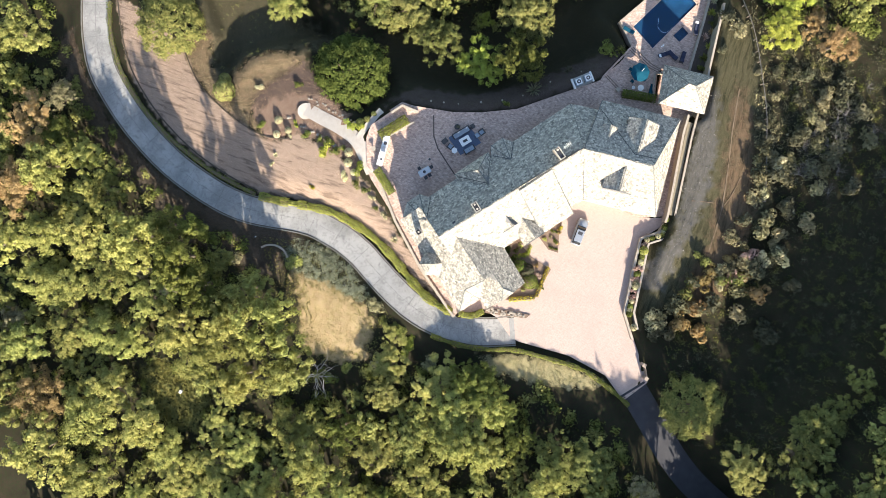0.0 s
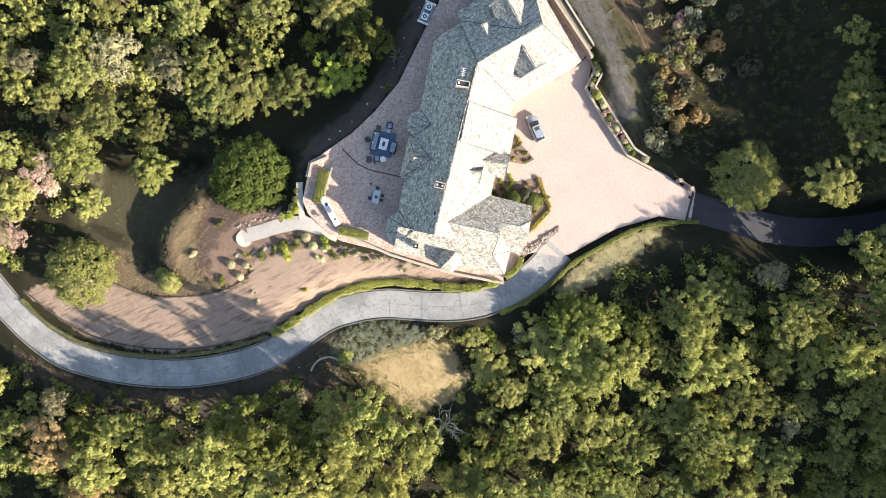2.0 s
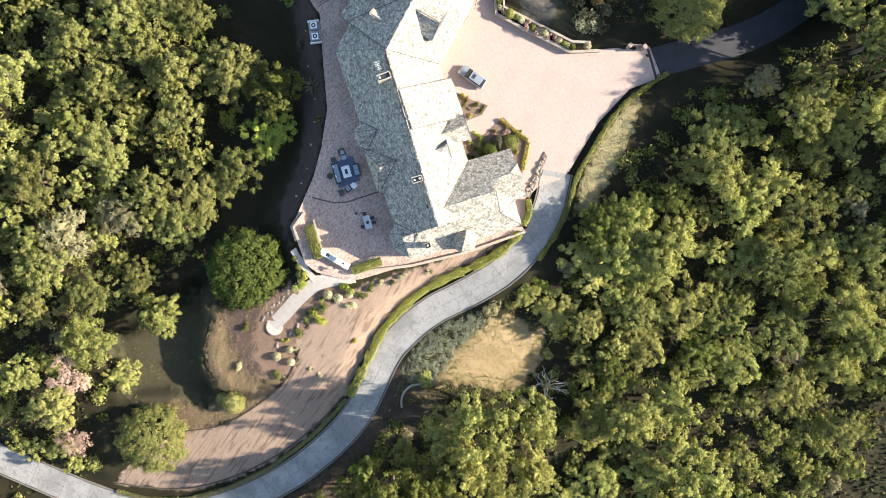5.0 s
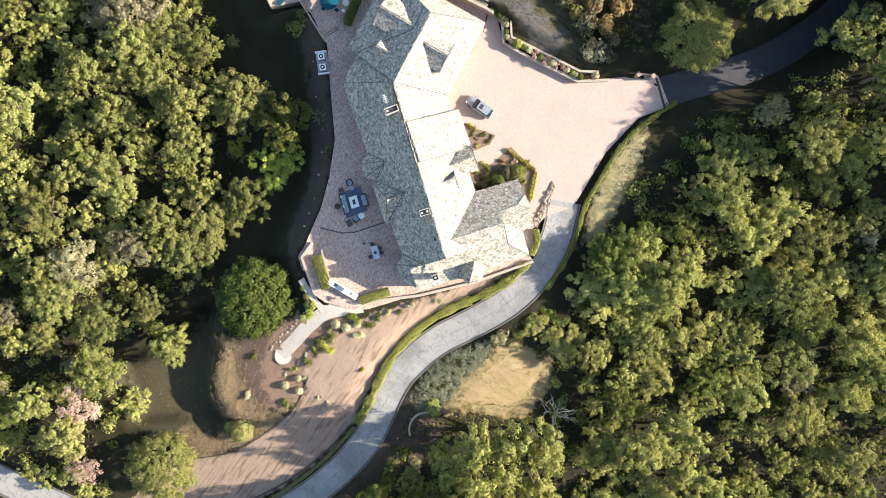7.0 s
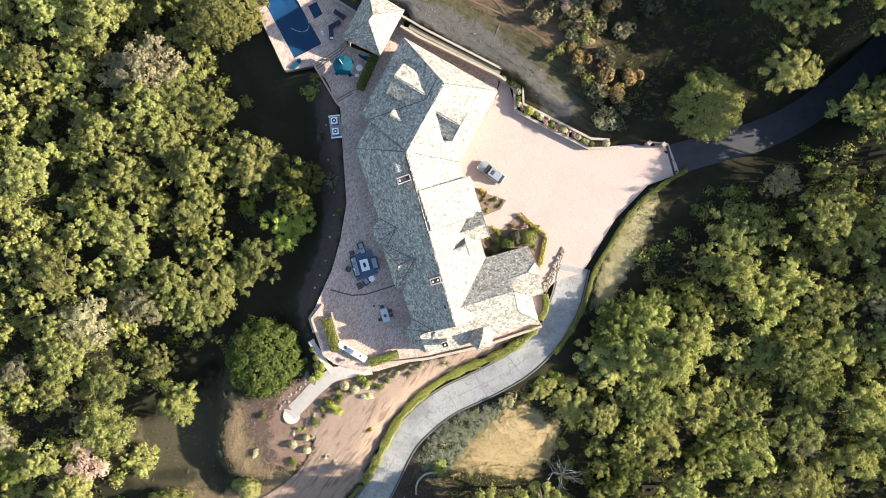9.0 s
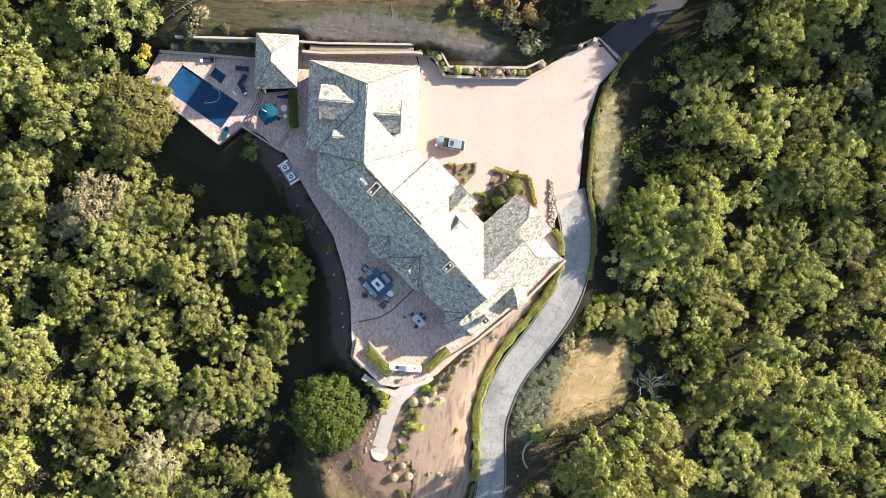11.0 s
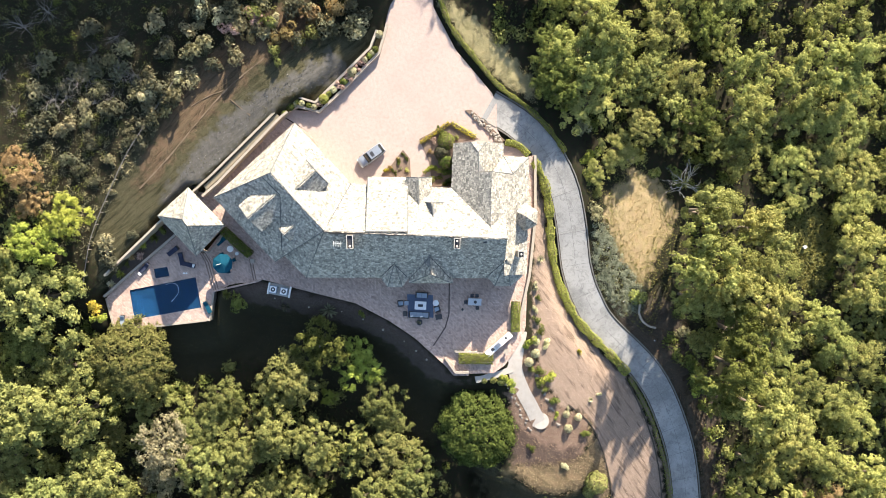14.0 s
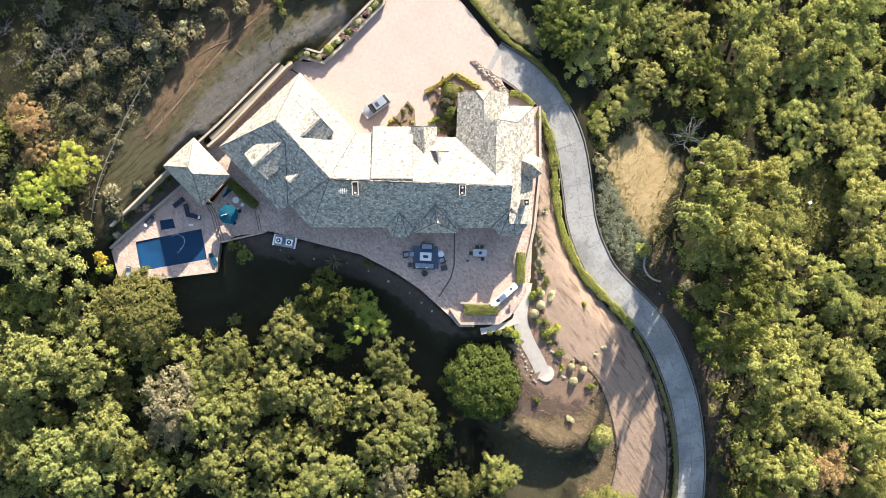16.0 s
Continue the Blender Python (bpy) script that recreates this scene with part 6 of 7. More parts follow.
for line, wide in (([(34.2, -18.1), (36.5, -22.1), (38.7, -26.9), (40.3, -31.8), (41.4, -37.8), (41.6, -43.7), (40.8, -49.5), (38.6, -55.0), (36.3, -59.5)], 0.2), ([(24.5, -21.6), (28.2, -25.0), (30.6, -30.0), (32.0, -35.0), (32.5, -39.0), (31.9, -43.0), (30.6, -48.5)], 0.14)):
    solid("edging", strip(resample(path_z(line), 0.6), wide, 0.4, 0.13), EDGING, "low dark timber edging along the bare slope", "edging", kind="structure")
solid("wall_curved", strip(resample(path_z([(36.3, -5.9), (36.1, -7.5), (36.9, -9.0), (38.2, -9.8), (39.1, -10.0)]), 0.7), 0.3, 1.2, 0.4), CAP, "low curved pale stone wall beside the road", "wall", kind="structure")


# grass tufts
def tufts(name, poly, count, high, mat, label, seed, skip=None):
    g = np.random.default_rng(seed)
    p = np.array(poly)
    q = g.uniform(p.min(0), p.max(0), (count * 4, 2))
    q = q[depth_in(q[:, 0], q[:, 1], poly) > -0.3][:count]
    for a, w in ((ROAD_LINE, 2.6), (LANE_LINE, 2.6)):
        q = q[near_line(q[:, 0], q[:, 1], a)[0] > w]
    q = q[depth_in(q[:, 0], q[:, 1], PLATEAU) < -0.6]
    if skip:
        q = q[depth_in(q[:, 0], q[:, 1], skip) < 1.8]
    n = len(q)
    c = np.c_[q, ground_z(q[:, 0], q[:, 1]) + high * 0.35]
    nr = np.c_[g.normal(size=(n, 2)), np.abs(g.normal(size=n)) * 0.6]
    v, f = leaf_quads(c, nr, high * g.uniform(0.4, 1.0, n), g)
    return solid(name, quad_mesh(name, v, f, mat), None, label, "grass", kind="stuff")


def straw(name, a, b):
    return material(name, per_piece([a, b, tuple((u + v) / 2 for u, v in zip(a, b))]), 0.95)


tufts("dry_grass", GOLD, 12000, 0.085, straw("gold_straw", (0.3, 0.24, 0.1), (0.42, 0.33, 0.16)), "golden dry grass in the clearing", 1)
tufts("dry_grass", [(26.0, 17.0), (31.0, 17.5), (36.0, 16.0), (41.5, 12.0), (44.5, 4.0), (41.5, -3.0), (38.0, -11.0), (33.0, -7.0), (29.0, -4.0), (28.5, 6.0)], 5000, 0.17,
      straw("bank_grass", (0.12, 0.13, 0.035), (0.28, 0.25, 0.08)), "mixed yellow and green grass on the bank", 2, GOLD)
tufts("dry_grass", VERGE, 5000, 0.1, straw("verge_straw", (0.27, 0.25, 0.13), (0.45, 0.39, 0.22)), "pale dry grass beside the forecourt", 3)
tufts("dry_grass", HILLSIDE, 12000, 0.08, straw("hill_straw", (0.05, 0.05, 0.025), (0.13, 0.112, 0.058)), "olive-brown dry grass on the hillside", 4, EARTH)
tufts("dry_grass", EARTH, 3500, 0.08, straw("earth_straw", (0.1, 0.062, 0.034), (0.2, 0.14, 0.08)), "rusty dry grass on bare hillside earth", 15)
tufts("dry_grass", DRY, 5200, 0.13, straw("berm_straw", (0.12, 0.09, 0.045), (0.32, 0.25, 0.15)), "coarse straw on the garden berm", 16)
tufts("dry_grass", SCRUB, 700, 0.12, straw("ash_straw", (0.13, 0.125, 0.115), (0.3, 0.285, 0.26)), "ash-grey dead brush on the hillside", 5)
tufts("dry_grass", MEADOW, 9000, 0.17, straw("meadow_straw", (0.13, 0.13, 0.035), (0.27, 0.24, 0.075)), "tall yellow grass in a woodland gap", 6)
tufts("dry_grass", GARDEN, 5200, 0.1, straw("soil_litter", (0.26, 0.18, 0.12), (0.5, 0.38, 0.28)), "dry litter on the bare slope", 7)
tufts("dry_grass", [(-60, 4), (-46, 4), (-36, 22), (-24, 32), (-8, 38), (-8, 60), (-40, 60), (-62, 40)], 15000, 0.1, straw("brush_straw", (0.06, 0.058, 0.035), (0.15, 0.135, 0.085)),
      "rough grass and brush on the north slope", 8)
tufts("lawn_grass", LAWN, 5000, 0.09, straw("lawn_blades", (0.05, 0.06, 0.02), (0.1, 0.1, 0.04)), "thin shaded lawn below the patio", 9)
tufts("lawn_grass", LAWN_EAST, 6000, 0.07, straw("rough_lawn", (0.08, 0.065, 0.035), (0.16, 0.12, 0.07)), "rough olive grass beyond the garden", 10)
tufts("dry_grass", BANK, 7500, 0.16, straw("bank_litter", (0.05, 0.036, 0.025), (0.13, 0.092, 0.06)),
      "brown dry grass on the shaded road bank", 14)
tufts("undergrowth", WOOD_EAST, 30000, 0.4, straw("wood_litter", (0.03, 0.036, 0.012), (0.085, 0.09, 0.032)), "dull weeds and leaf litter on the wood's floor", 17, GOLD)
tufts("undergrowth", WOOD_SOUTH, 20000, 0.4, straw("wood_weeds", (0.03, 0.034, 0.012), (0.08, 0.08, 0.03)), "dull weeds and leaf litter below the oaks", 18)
tufts("dry_grass", MULCH, 2600, 0.12, straw("mulch_litter", (0.14, 0.085, 0.055), (0.38, 0.28, 0.19)), "bark mulch and twigs on the planted slope", 12)

clumps = random.Random(77)
patch = [(clumps.uniform(10, 33), clumps.uniform(-50, -31)) for _ in range(420)]
for key, label in (("oak", "low olive weeds on the rough ground"), ("scrub", "low grey-brown weeds on the rough ground")):
    thicket("weeds", [(x, y, clumps.uniform(0.2, 0.55), clumps.uniform(0.08, 0.22)) for x, y in patch if float(depth_in(x, y, LAWN_EAST)) > -0.5 and clumps.random() < 0.4],
            LEAF[key], 60, 0.09, label, "weeds", "stuff")

# bleached dead tree and bare brush
def dead_tree(x, y, r, label, seed, mat=GREY_BARK):
    rnd = random.Random(seed)
    bm = bmesh.new()
    z = float(ground_z(x, y))
    for i in range(14):
        p, d = Vector((0, 0, 0.2 * r)), Vector((rnd.uniform(-1, 1), rnd.uniform(-1, 1), rnd.uniform(0.2, 0.7))).normalized()
        w = 0.06 * r / 2.4
        for k in range(5):
            q = p + d * r * 0.26
            limb(bm, p, q, w, w * 0.7, 5)
            if k > 0:
                e = (d + Vector((rnd.uniform(-1, 1), rnd.uniform(-1, 1), rnd.uniform(-0.3, 0.5)))).normalized()
                limb(bm, q, q + e * r * 0.26, w * 0.5, w * 0.25, 4)
            p, d, w = q, (d + Vector((rnd.uniform(-0.7, 0.7), rnd.uniform(-0.7, 0.7), rnd.uniform(-0.2, 0.2)))).normalized(), w * 0.72
    limb(bm, (0, 0, -0.3), (0, 0, 0.25 * r), 0.2 * r / 2.4, 0.12 * r / 2.4, 8)
    return solid("dead_tree", bm, mat, label, "tree", "dead trees", m=pose(x, y, z))


dead_tree(43.6, 13.2, 3.1, "bleached fallen dead tree with bare twisted branches", 1, PALE_BARK)
for i, (x, y, r) in enumerate(((-54.4, 34.1, 3.0), (-51.0, 36.2, 2.6), (-45.8, 26.8, 1.9), (-49.0, 24.3, 2.2), (-45.1, 23.7, 1.5), (-39.4, 27.8, 2.0), (-41.8, 33.0, 1.9), (-44.8, 30.9, 1.6),
                               (-52.4, 29.1, 2.2), (-42.4, 24.6, 1.7), (-58.0, 27.0, 2.2), (-56.0, 22.5, 1.8))):
    dead_tree(x, y, r * 0.75, "small bare grey tree darkened for the slope's shade", 20 + i)
dead_tree(-47.5, 27.0, 2.2, "small bare grey tree darkened for the slope's shade", 2)
dead_tree(-50.5, 24.0, 2.0, "small bare grey tree darkened for the slope's shade", 3)
dead_tree(-41.0, 27.6, 2.0, "small bare grey tree darkened for the slope's shade", 4)

# wire fence on the hillside
fence = thing("fence", "weathered post and rail fence across the hillside", "fence", pose(0, 0, 0))
fl = resample([(*q, 0) for q in ((-32.8, 28.6), (-37.7, 21.1), (-40.8, 16.3), (-43.2, 11.4), (-44.7, 8.2), (-46.1, 4.6), (-47.0, 1.0), (-47.8, -3.1))], 1.6)[:, :2]
fz = ground_z(fl[:, 0], fl[:, 1])
post = box(bmesh.new(), 0, 0, -0.4, 0.12, 0.12, 1.35, 0, 0.01)
post_me = bpy.data.meshes.new("post")
post.to_mesh(post_me)
post.free()
post_me.materials.append(WOOD)
for (x, y), z in zip(fl, fz):
    part("post", post_me, None, fence).location = (x, y, z)
for h in (0.95,):
    for i in range(len(fl) - 1):
        part("rail", limb(bmesh.new(), (*fl[i], fz[i] + h), (*fl[i + 1], fz[i + 1] + h), 0.06, 0.06, 6), GREY_BARK, fence)

DARK_BED = material("dark_paver", two_tone((0.09, 0.07, 0.062), (0.13, 0.1, 0.088), 2.0, 20.0), 0.95)
# ---- pavilion ----
pavilion = thing("pavilion", "open square pool pavilion with a slate hip roof", "pavilion", pose(0, 0, 0))
PC = [(-31.2, 1.9, 2.6), (-27.2, 6.4, 2.6), (-32.3, 11.8, 2.6), (-36.7, 7.7, 2.6)]
ROOFS.append(roof_faces(PC[1:] + PC[:1], (-31.35, 6.3, 6.4), (-31.95, 7.2, 6.4)))
build_roof(len(ROOFS) - 1, "roof", pavilion, 0.2)
for x, y, _ in PC:
    cx, cy = -31.85, 6.95
    part("post", box(bmesh.new(), cx + (x - cx) * 0.82, cy + (y - cy) * 0.82, DECK_Z, 0.4, 0.4, 3.25, 0.73, 0.03), STUCCO, pavilion)
part("back_wall", box(bmesh.new(), -34.1, 9.3, DECK_Z, 5.0, 0.25, 3.2, 0.75), STUCCO, pavilion)
part("beam", wall_line([(-31.3, 2.9), (-28.1, 6.4), (-32.3, 10.8), (-35.8, 7.6), (-31.3, 2.9)], 0.25, 2.5, 2.2, 10), WOOD, pavilion)

# ---- steps and low walls of the terrace ----
for i in range(3):
    line = [(-31.7 + 0.21 + 0.42 * i, 2.2), (-30.9 + 0.21 + 0.42 * i, 0.8), (-29.8 + 0.21 + 0.42 * i, -3.3)]
    solid("step", wall_line(line, 0.42, DECK_Z + 0.13 * (i + 1), DECK_Z - 0.3, 1.0), PATIO_MAT, "paver step from the pool deck up to the terrace", "step", "terrace steps", "structure")
    solid("nosing", wall_line([(x - 0.18, y) for x, y in line], 0.12, DECK_Z + 0.13 * (i + 1) + 0.012, DECK_Z + 0.02, 1.0), SOIL_BED, "dark nosing of a terrace step", "step", "terrace steps", "structure")
for i in range(2):
    line = [(-24.1 + 0.4 * i, 1.3), (-23.5 + 0.4 * i, -1.8)]
    solid("step", wall_line(line, 0.4, TERRACE_Z + 0.16 * (i + 1), TERRACE_Z - 0.3, 1.0), PATIO_MAT, "paver step from the terrace up to the patio", "step", "terrace steps", "structure")
    solid("nosing", wall_line([(x - 0.17, y) for x, y in line], 0.12, TERRACE_Z + 0.16 * (i + 1) + 0.012, TERRACE_Z + 0.02, 1.0), SOIL_BED, "dark nosing of a terrace step", "step", "terrace steps",
          "structure")
wall("wall_patio", [(5.0, -13.5), (6.55, -15.75), (8.6, -15.75)], 0.3, 0.55, -0.5, STUCCO, "low pale wall at the corner of the patio", 0.08)
wall("wall_hedge", [(6.4, -12.55), (12.0, -13.0)], 0.22, 0.5, -0.3, STUCCO, "low pale wall along the patio hedge", 0.08)
solid("patio_seam", wall_line([(5.6, -1.6), (5.55, -7.0), (5.0, -9.0), (3.2, -11.8)], 0.2, 0.012, -0.1, 3.0), DARK_BED, "dark soldier-course seam across the patio", "paving", kind="structure")
wall("wall_curb", [(-31.2, 2.6), (-30.2, 2.3), (-28.6, 4.1), (-28.1, 5.3)], 0.25, 0.15, -1.0, CAP, "low curved pale wall beside the pavilion")
pillar = thing("pillar", "short pale stone pillar at the end of the hedge", "pillar", pose(-23.6, 1.1, 0))
part("shaft", box(bmesh.new(), 0, 0, -0.3, 0.45, 0.45, 1.1), STUCCO, pillar)
part("cap", box(bmesh.new(), 0, 0, 0.8, 0.62, 0.62, 0.12, 0, 0.02), CAP, pillar)


# ---- outdoor furniture ----
def sofa(x, y, z, wide, rz, seats, label, mat=CUSHION, pillows=0):
    t = thing("sofa", label, "sofa", pose(x, y, z, 0, 0, rz), "fire pit seats")
    part("base", box(bmesh.new(), 0, 0, 0.06, wide, 0.85, 0.26, 0, 0.02), WICKER, t)
    part("backrest", box(bmesh.new(), 0, 0.38, 0.32, wide, 0.14, 0.42, 0, 0.03), WICKER, t)
    for s in (-1, 1):
        part("armrest", box(bmesh.new(), s * (wide / 2 - 0.06), -0.05, 0.32, 0.12, 0.72, 0.24, 0, 0.02), WICKER, t)
    w = (wide - 0.3) / seats
    for i in range(seats):
        part("cushion", box(bmesh.new(), -wide / 2 + 0.15 + w * (i + 0.5), -0.04, 0.32, w - 0.03, 0.72, 0.14, 0, 0.04), mat, t)
    for i in range(pillows):
        part("pillow", box(bmesh.new(), -wide / 2 + 0.45 + (wide - 0.9) * i / max(1, pillows - 1), 0.2, 0.46, 0.4, 0.16, 0.34, 0.3 * (i % 2), 0.05), WHITE if i % 2 else CUSHION, t)
    return t


rug = solid("rug", slab([(-0.75, -3.95), (3.1, -4.1), (3.2, -7.5), (-0.65, -7.4)], 0.02, 0.02), RUG, "slate-blue outdoor rug under the fire table", "rug")
rug.location.z = 0.004
fire_table = thing("fire_table", "white rectangular fire table with a dark burner on a blue rug", "table", pose(1.25, -5.6, 0.02, 0, 0, -3))
part("body", box(bmesh.new(), 0, 0, 0, 1.5, 1.05, 0.5, 0, 0.02), RUG, fire_table)
part("top", box(bmesh.new(), 0, 0, 0.5, 1.75, 1.25, 0.07, 0, 0.02), WHITE, fire_table)
part("burner", box(bmesh.new(), 0, 0, 0.57, 0.75, 0.4, 0.03, 0, 0.01), DARK, fire_table)
sofa(1.45, -4.05, 0.02, 1.9, -3, 2, "grey-blue cushioned loveseat beside the fire table")
sofa(1.05, -7.05, 0.02, 3.1, 177, 3, "long dark wicker sofa with pale pillows on a blue rug", CUSHION, 4)
sofa(3.75, -6.15, 0.02, 0.95, -70, 1, "grey cushioned armchair at the fire table")
sofa(-1.75, -5.3, 0.0, 0.95, 94, 1, "grey cushioned armchair with dark wicker arms")
ott = thing("ottoman", "grey cushioned footstool in front of an armchair", "ottoman", pose(-0.85, -5.25, 0.02))
part("base", box(bmesh.new(), 0, 0, 0, 0.7, 0.7, 0.3, 0, 0.02), WICKER, ott)
part("cushion", box(bmesh.new(), 0, 0, 0.3, 0.66, 0.66, 0.12, 0, 0.04), CUSHION, ott)
for x, y, a in ((4.0, -7.35, 8), (-1.05, -6.85, 0)):
    s = thing("side_table", "dark wicker side box at the end of the sofa", "table", pose(x, y, 0.004, 0, 0, a), "side boxes")
    part("body", box(bmesh.new(), 0, 0, 0, 0.95 if x > 0 else 0.6, 0.7, 0.46, 0, 0.03), WICKER, s)
    part("lid", box(bmesh.new(), 0, 0, 0.46, 1.0 if x > 0 else 0.64, 0.75, 0.04, 0, 0.015), WICKER, s)
ht = thing("side_table", "white hexagonal side table", "table", pose(3.55, -5.25, 0))
part("top", tube(bmesh.new(), 0, 0, 0.5, 0.55, 0.5, 0.5, 6), WHITE, ht)
part("foot", tube(bmesh.new(), 0, 0, 0.0, 0.5, 0.2, 0.28, 6), WHITE, ht)
bowl = thing("planter", "dark round planter pot on the patio", "planter", pose(1.1, -8.15, 0))
part("pot", tube(bmesh.new(), 0, 0, 0, 0.5, 0.32, 0.45, 16), DARK, bowl)
part("plant", shrub_mesh("scrub", 77, 60, 0.3), None, bowl).matrix_basis = Matrix.Translation((0, 0, 0.45)) @ Matrix.Scale(0.35, 4)


def chair(x, y, z, rz, mat=DARK, group="patio dining chairs", label="dark slatted outdoor dining chair"):
    t = thing("chair", label, "chair", pose(x, y, z, 0, 0, rz), group)
    part("seat", box(bmesh.new(), 0, 0, 0.42, 0.52, 0.52, 0.05, 0, 0.015), mat, t)
    part("backrest", box(bmesh.new(), 0, 0.25, 0.5, 0.5, 0.05, 0.4, 0, 0.015), mat, t)
    for a in (-0.22, 0.22):
        for b in (-0.22, 0.22):
            part("leg", tube(bmesh.new(), a, b, 0, 0.42, 0.025, 0.025, 6), DARK, t)
    return t


table = thing("dining_table", "pale rectangular outdoor dining table with a dark bowl", "table", pose(9.4, -5.05, 0, 0, 0, -2))
part("tabletop", box(bmesh.new(), 0, 0, 0.7, 2.0, 1.05, 0.05, 0, 0.015), material("pale_teak", two_tone((0.42, 0.44, 0.46), (0.5, 0.52, 0.54), 4.0, 40.0), 0.6), table)
for a in (-0.85, 0.85):
    for b in (-0.4, 0.4):
        part("leg", box(bmesh.new(), a, b, 0, 0.08, 0.08, 0.7), DARK, table)
fire_bowl = solid("bowl", tube(bmesh.new(), 0, 0, 0, 0.14, 0.16, 0.24, 14), DARK, "dark metal bowl on the dining table", "bowl", m=pose(9.45, -5.05, 0.75))
for x, y, a in ((9.0, -4.15, 0), (9.75, -4.15, 0), (9.8, -5.95, 180), (8.05, -5.1, 90)):
    chair(x, y, 0, a)
solid("dog_bowl", tube(bmesh.new(), 7.6, -6.3, 0.0, 0.1, 0.2, 0.16, 12), DARK, "small dark dish on the patio", "dish")

# grill counter
grill = thing("grill_counter", "white L-shaped outdoor counter with a steel grill", "counter", pose(13.05, -11.45, 0, 0, 0, 41))
part("body", box(bmesh.new(), 0, 0, 0, 4.7, 0.8, 0.86), STUCCO, grill)
part("worktop", box(bmesh.new(), 0, 0, 0.86, 4.85, 0.95, 0.07, 0, 0.02), WHITE, grill)
hood = part("grill", box(bmesh.new(), -0.2, 0.05, 0.93, 1.0, 0.66, 0.34, 0, 0.08, 0.85), STEEL, grill, "stainless barbecue hood")
part("handle", limb(bmesh.new(), (-0.6, -0.34, 1.08), (0.2, -0.34, 1.08), 0.02, 0.02), STEEL, hood)
part("burner", box(bmesh.new(), -1.2, 0.05, 0.93, 0.5, 0.5, 0.06, 0, 0.01), DARK, grill)
part("sink", tube(bmesh.new(), 1.4, 0.05, 0.925, 0.94, 0.18, 0.18, 14), DARK, grill)
sculpture = thing("bird_bath", "pale broken stone bird bath below the counter", "bird bath", pose(14.2, -12.6, float(ground_z(14.2, -12.6))))
part("foot", tube(bmesh.new(), 0, 0, 0, 0.7, 0.16, 0.1, 10), CAP, sculpture)
part("basin", tube(bmesh.new(), 0, 0, 0.7, 0.85, 0.2, 0.42, 14), CAP, sculpture)

# air conditioners below the patio wall
enc = thing("equipment_pad", "pale concrete pad with low side walls", "pad", pose(-19.8, -3.3, 0.0, 0, 0, -11))
part("slab", box(bmesh.new(), 0, 0, -1.6, 3.4, 1.7, 1.55), KERB, enc)
for s in (-1, 1):
    part("side_wall", box(bmesh.new(), s * 1.6, 0, -0.05, 0.2, 1.7, 0.55, 0, 0.02), WHITE, enc)
for i, s in enumerate((-0.85, 0.75)):
    c, q = math.cos(math.radians(-11)), math.sin(math.radians(-11))
    a = thing("air_conditioner", "square grey air-conditioning unit with a round fan grille", "air conditioner", pose(-19.8 + c * s, -3.3 + q * s, -0.05, 0, 0, -11), "air conditioners")
    part("casing", box(bmesh.new(), 0, 0, 0, 1.1, 1.1, 0.8, 0, 0.03), CUSHION, a)
    part("top_panel", box(bmesh.new(), 0, 0, 0.8, 0.95, 0.95, 0.04, 0, 0.02), WHITE, a)
    part("fan_grille", tube(bmesh.new(), 0, 0, 0.84, 0.87, 0.33, 0.33, 18), DARK, a)
    part("fan_hub", tube(bmesh.new(), 0, 0, 0.87, 0.9, 0.14, 0.12, 12), WHITE, a)

# umbrella table on the terrace
umb = thing("umbrella", "open octagonal teal parasol over a garden table", "parasol", pose(-27.75, 0.75, TERRACE_Z))
part("pole", tube(bmesh.new(), 0, 0, 0, 2.5, 0.03), WOOD, umb)
bm = bmesh.new()
ring = [bm.verts.new((1.5 * math.cos(0.7854 * i + 0.3), 1.5 * math.sin(0.7854 * i + 0.3), 2.05)) for i in range(8)]
low_ring = [bm.verts.new((1.5 * math.cos(0.7854 * i + 0.3), 1.5 * math.sin(0.7854 * i + 0.3), 1.9)) for i in range(8)]
tip = bm.verts.new((0, 0, 2.55))
for i in range(8):
    j = (i + 1) % 8
    bm.faces.new((ring[i], ring[j], tip))
    bm.faces.new((low_ring[i], low_ring[j], ring[j], ring[i]))
canopy = part("canopy", bm, TEAL, umb)
for i in range(8):
    a = 0.7854 * i + 0.3
    part("rib", limb(bmesh.new(), (0, 0, 2.5), (1.48 * math.cos(a), 1.48 * math.sin(a), 2.02), 0.015, 0.012, 5), STEEL, canopy)
part("pole_tip", limb(bmesh.new(), (-0.9, -0.2, 2.33), (-0.05, 0.02, 2.6), 0.03, 0.04, 6), WHITE, umb)
gt = thing("garden_table", "round dark table under the parasol", "table", pose(-27.75, 0.75, TERRACE_Z))
part("top", tube(bmesh.new(), 0, 0, 0.7, 0.74, 0.6, 0.6, 20), DARK, gt)
for i in range(3):
    part("leg", limb(bmesh.new(), (0.15 * math.cos(i * 2.09), 0.15 * math.sin(i * 2.09), 0.7), (0.45 * math.cos(i * 2.09), 0.45 * math.sin(i * 2.09), 0), 0.025, 0.025, 6), DARK, gt)
for i in range(4):
    a = 0.35 + i * 1.5708
    chair(-27.75 + 1.35 * math.cos(a), 0.75 + 1.35 * math.sin(a), TERRACE_Z, math.degrees(a) - 90, TEAL, "parasol chairs", "teal cushioned chair at the parasol table")
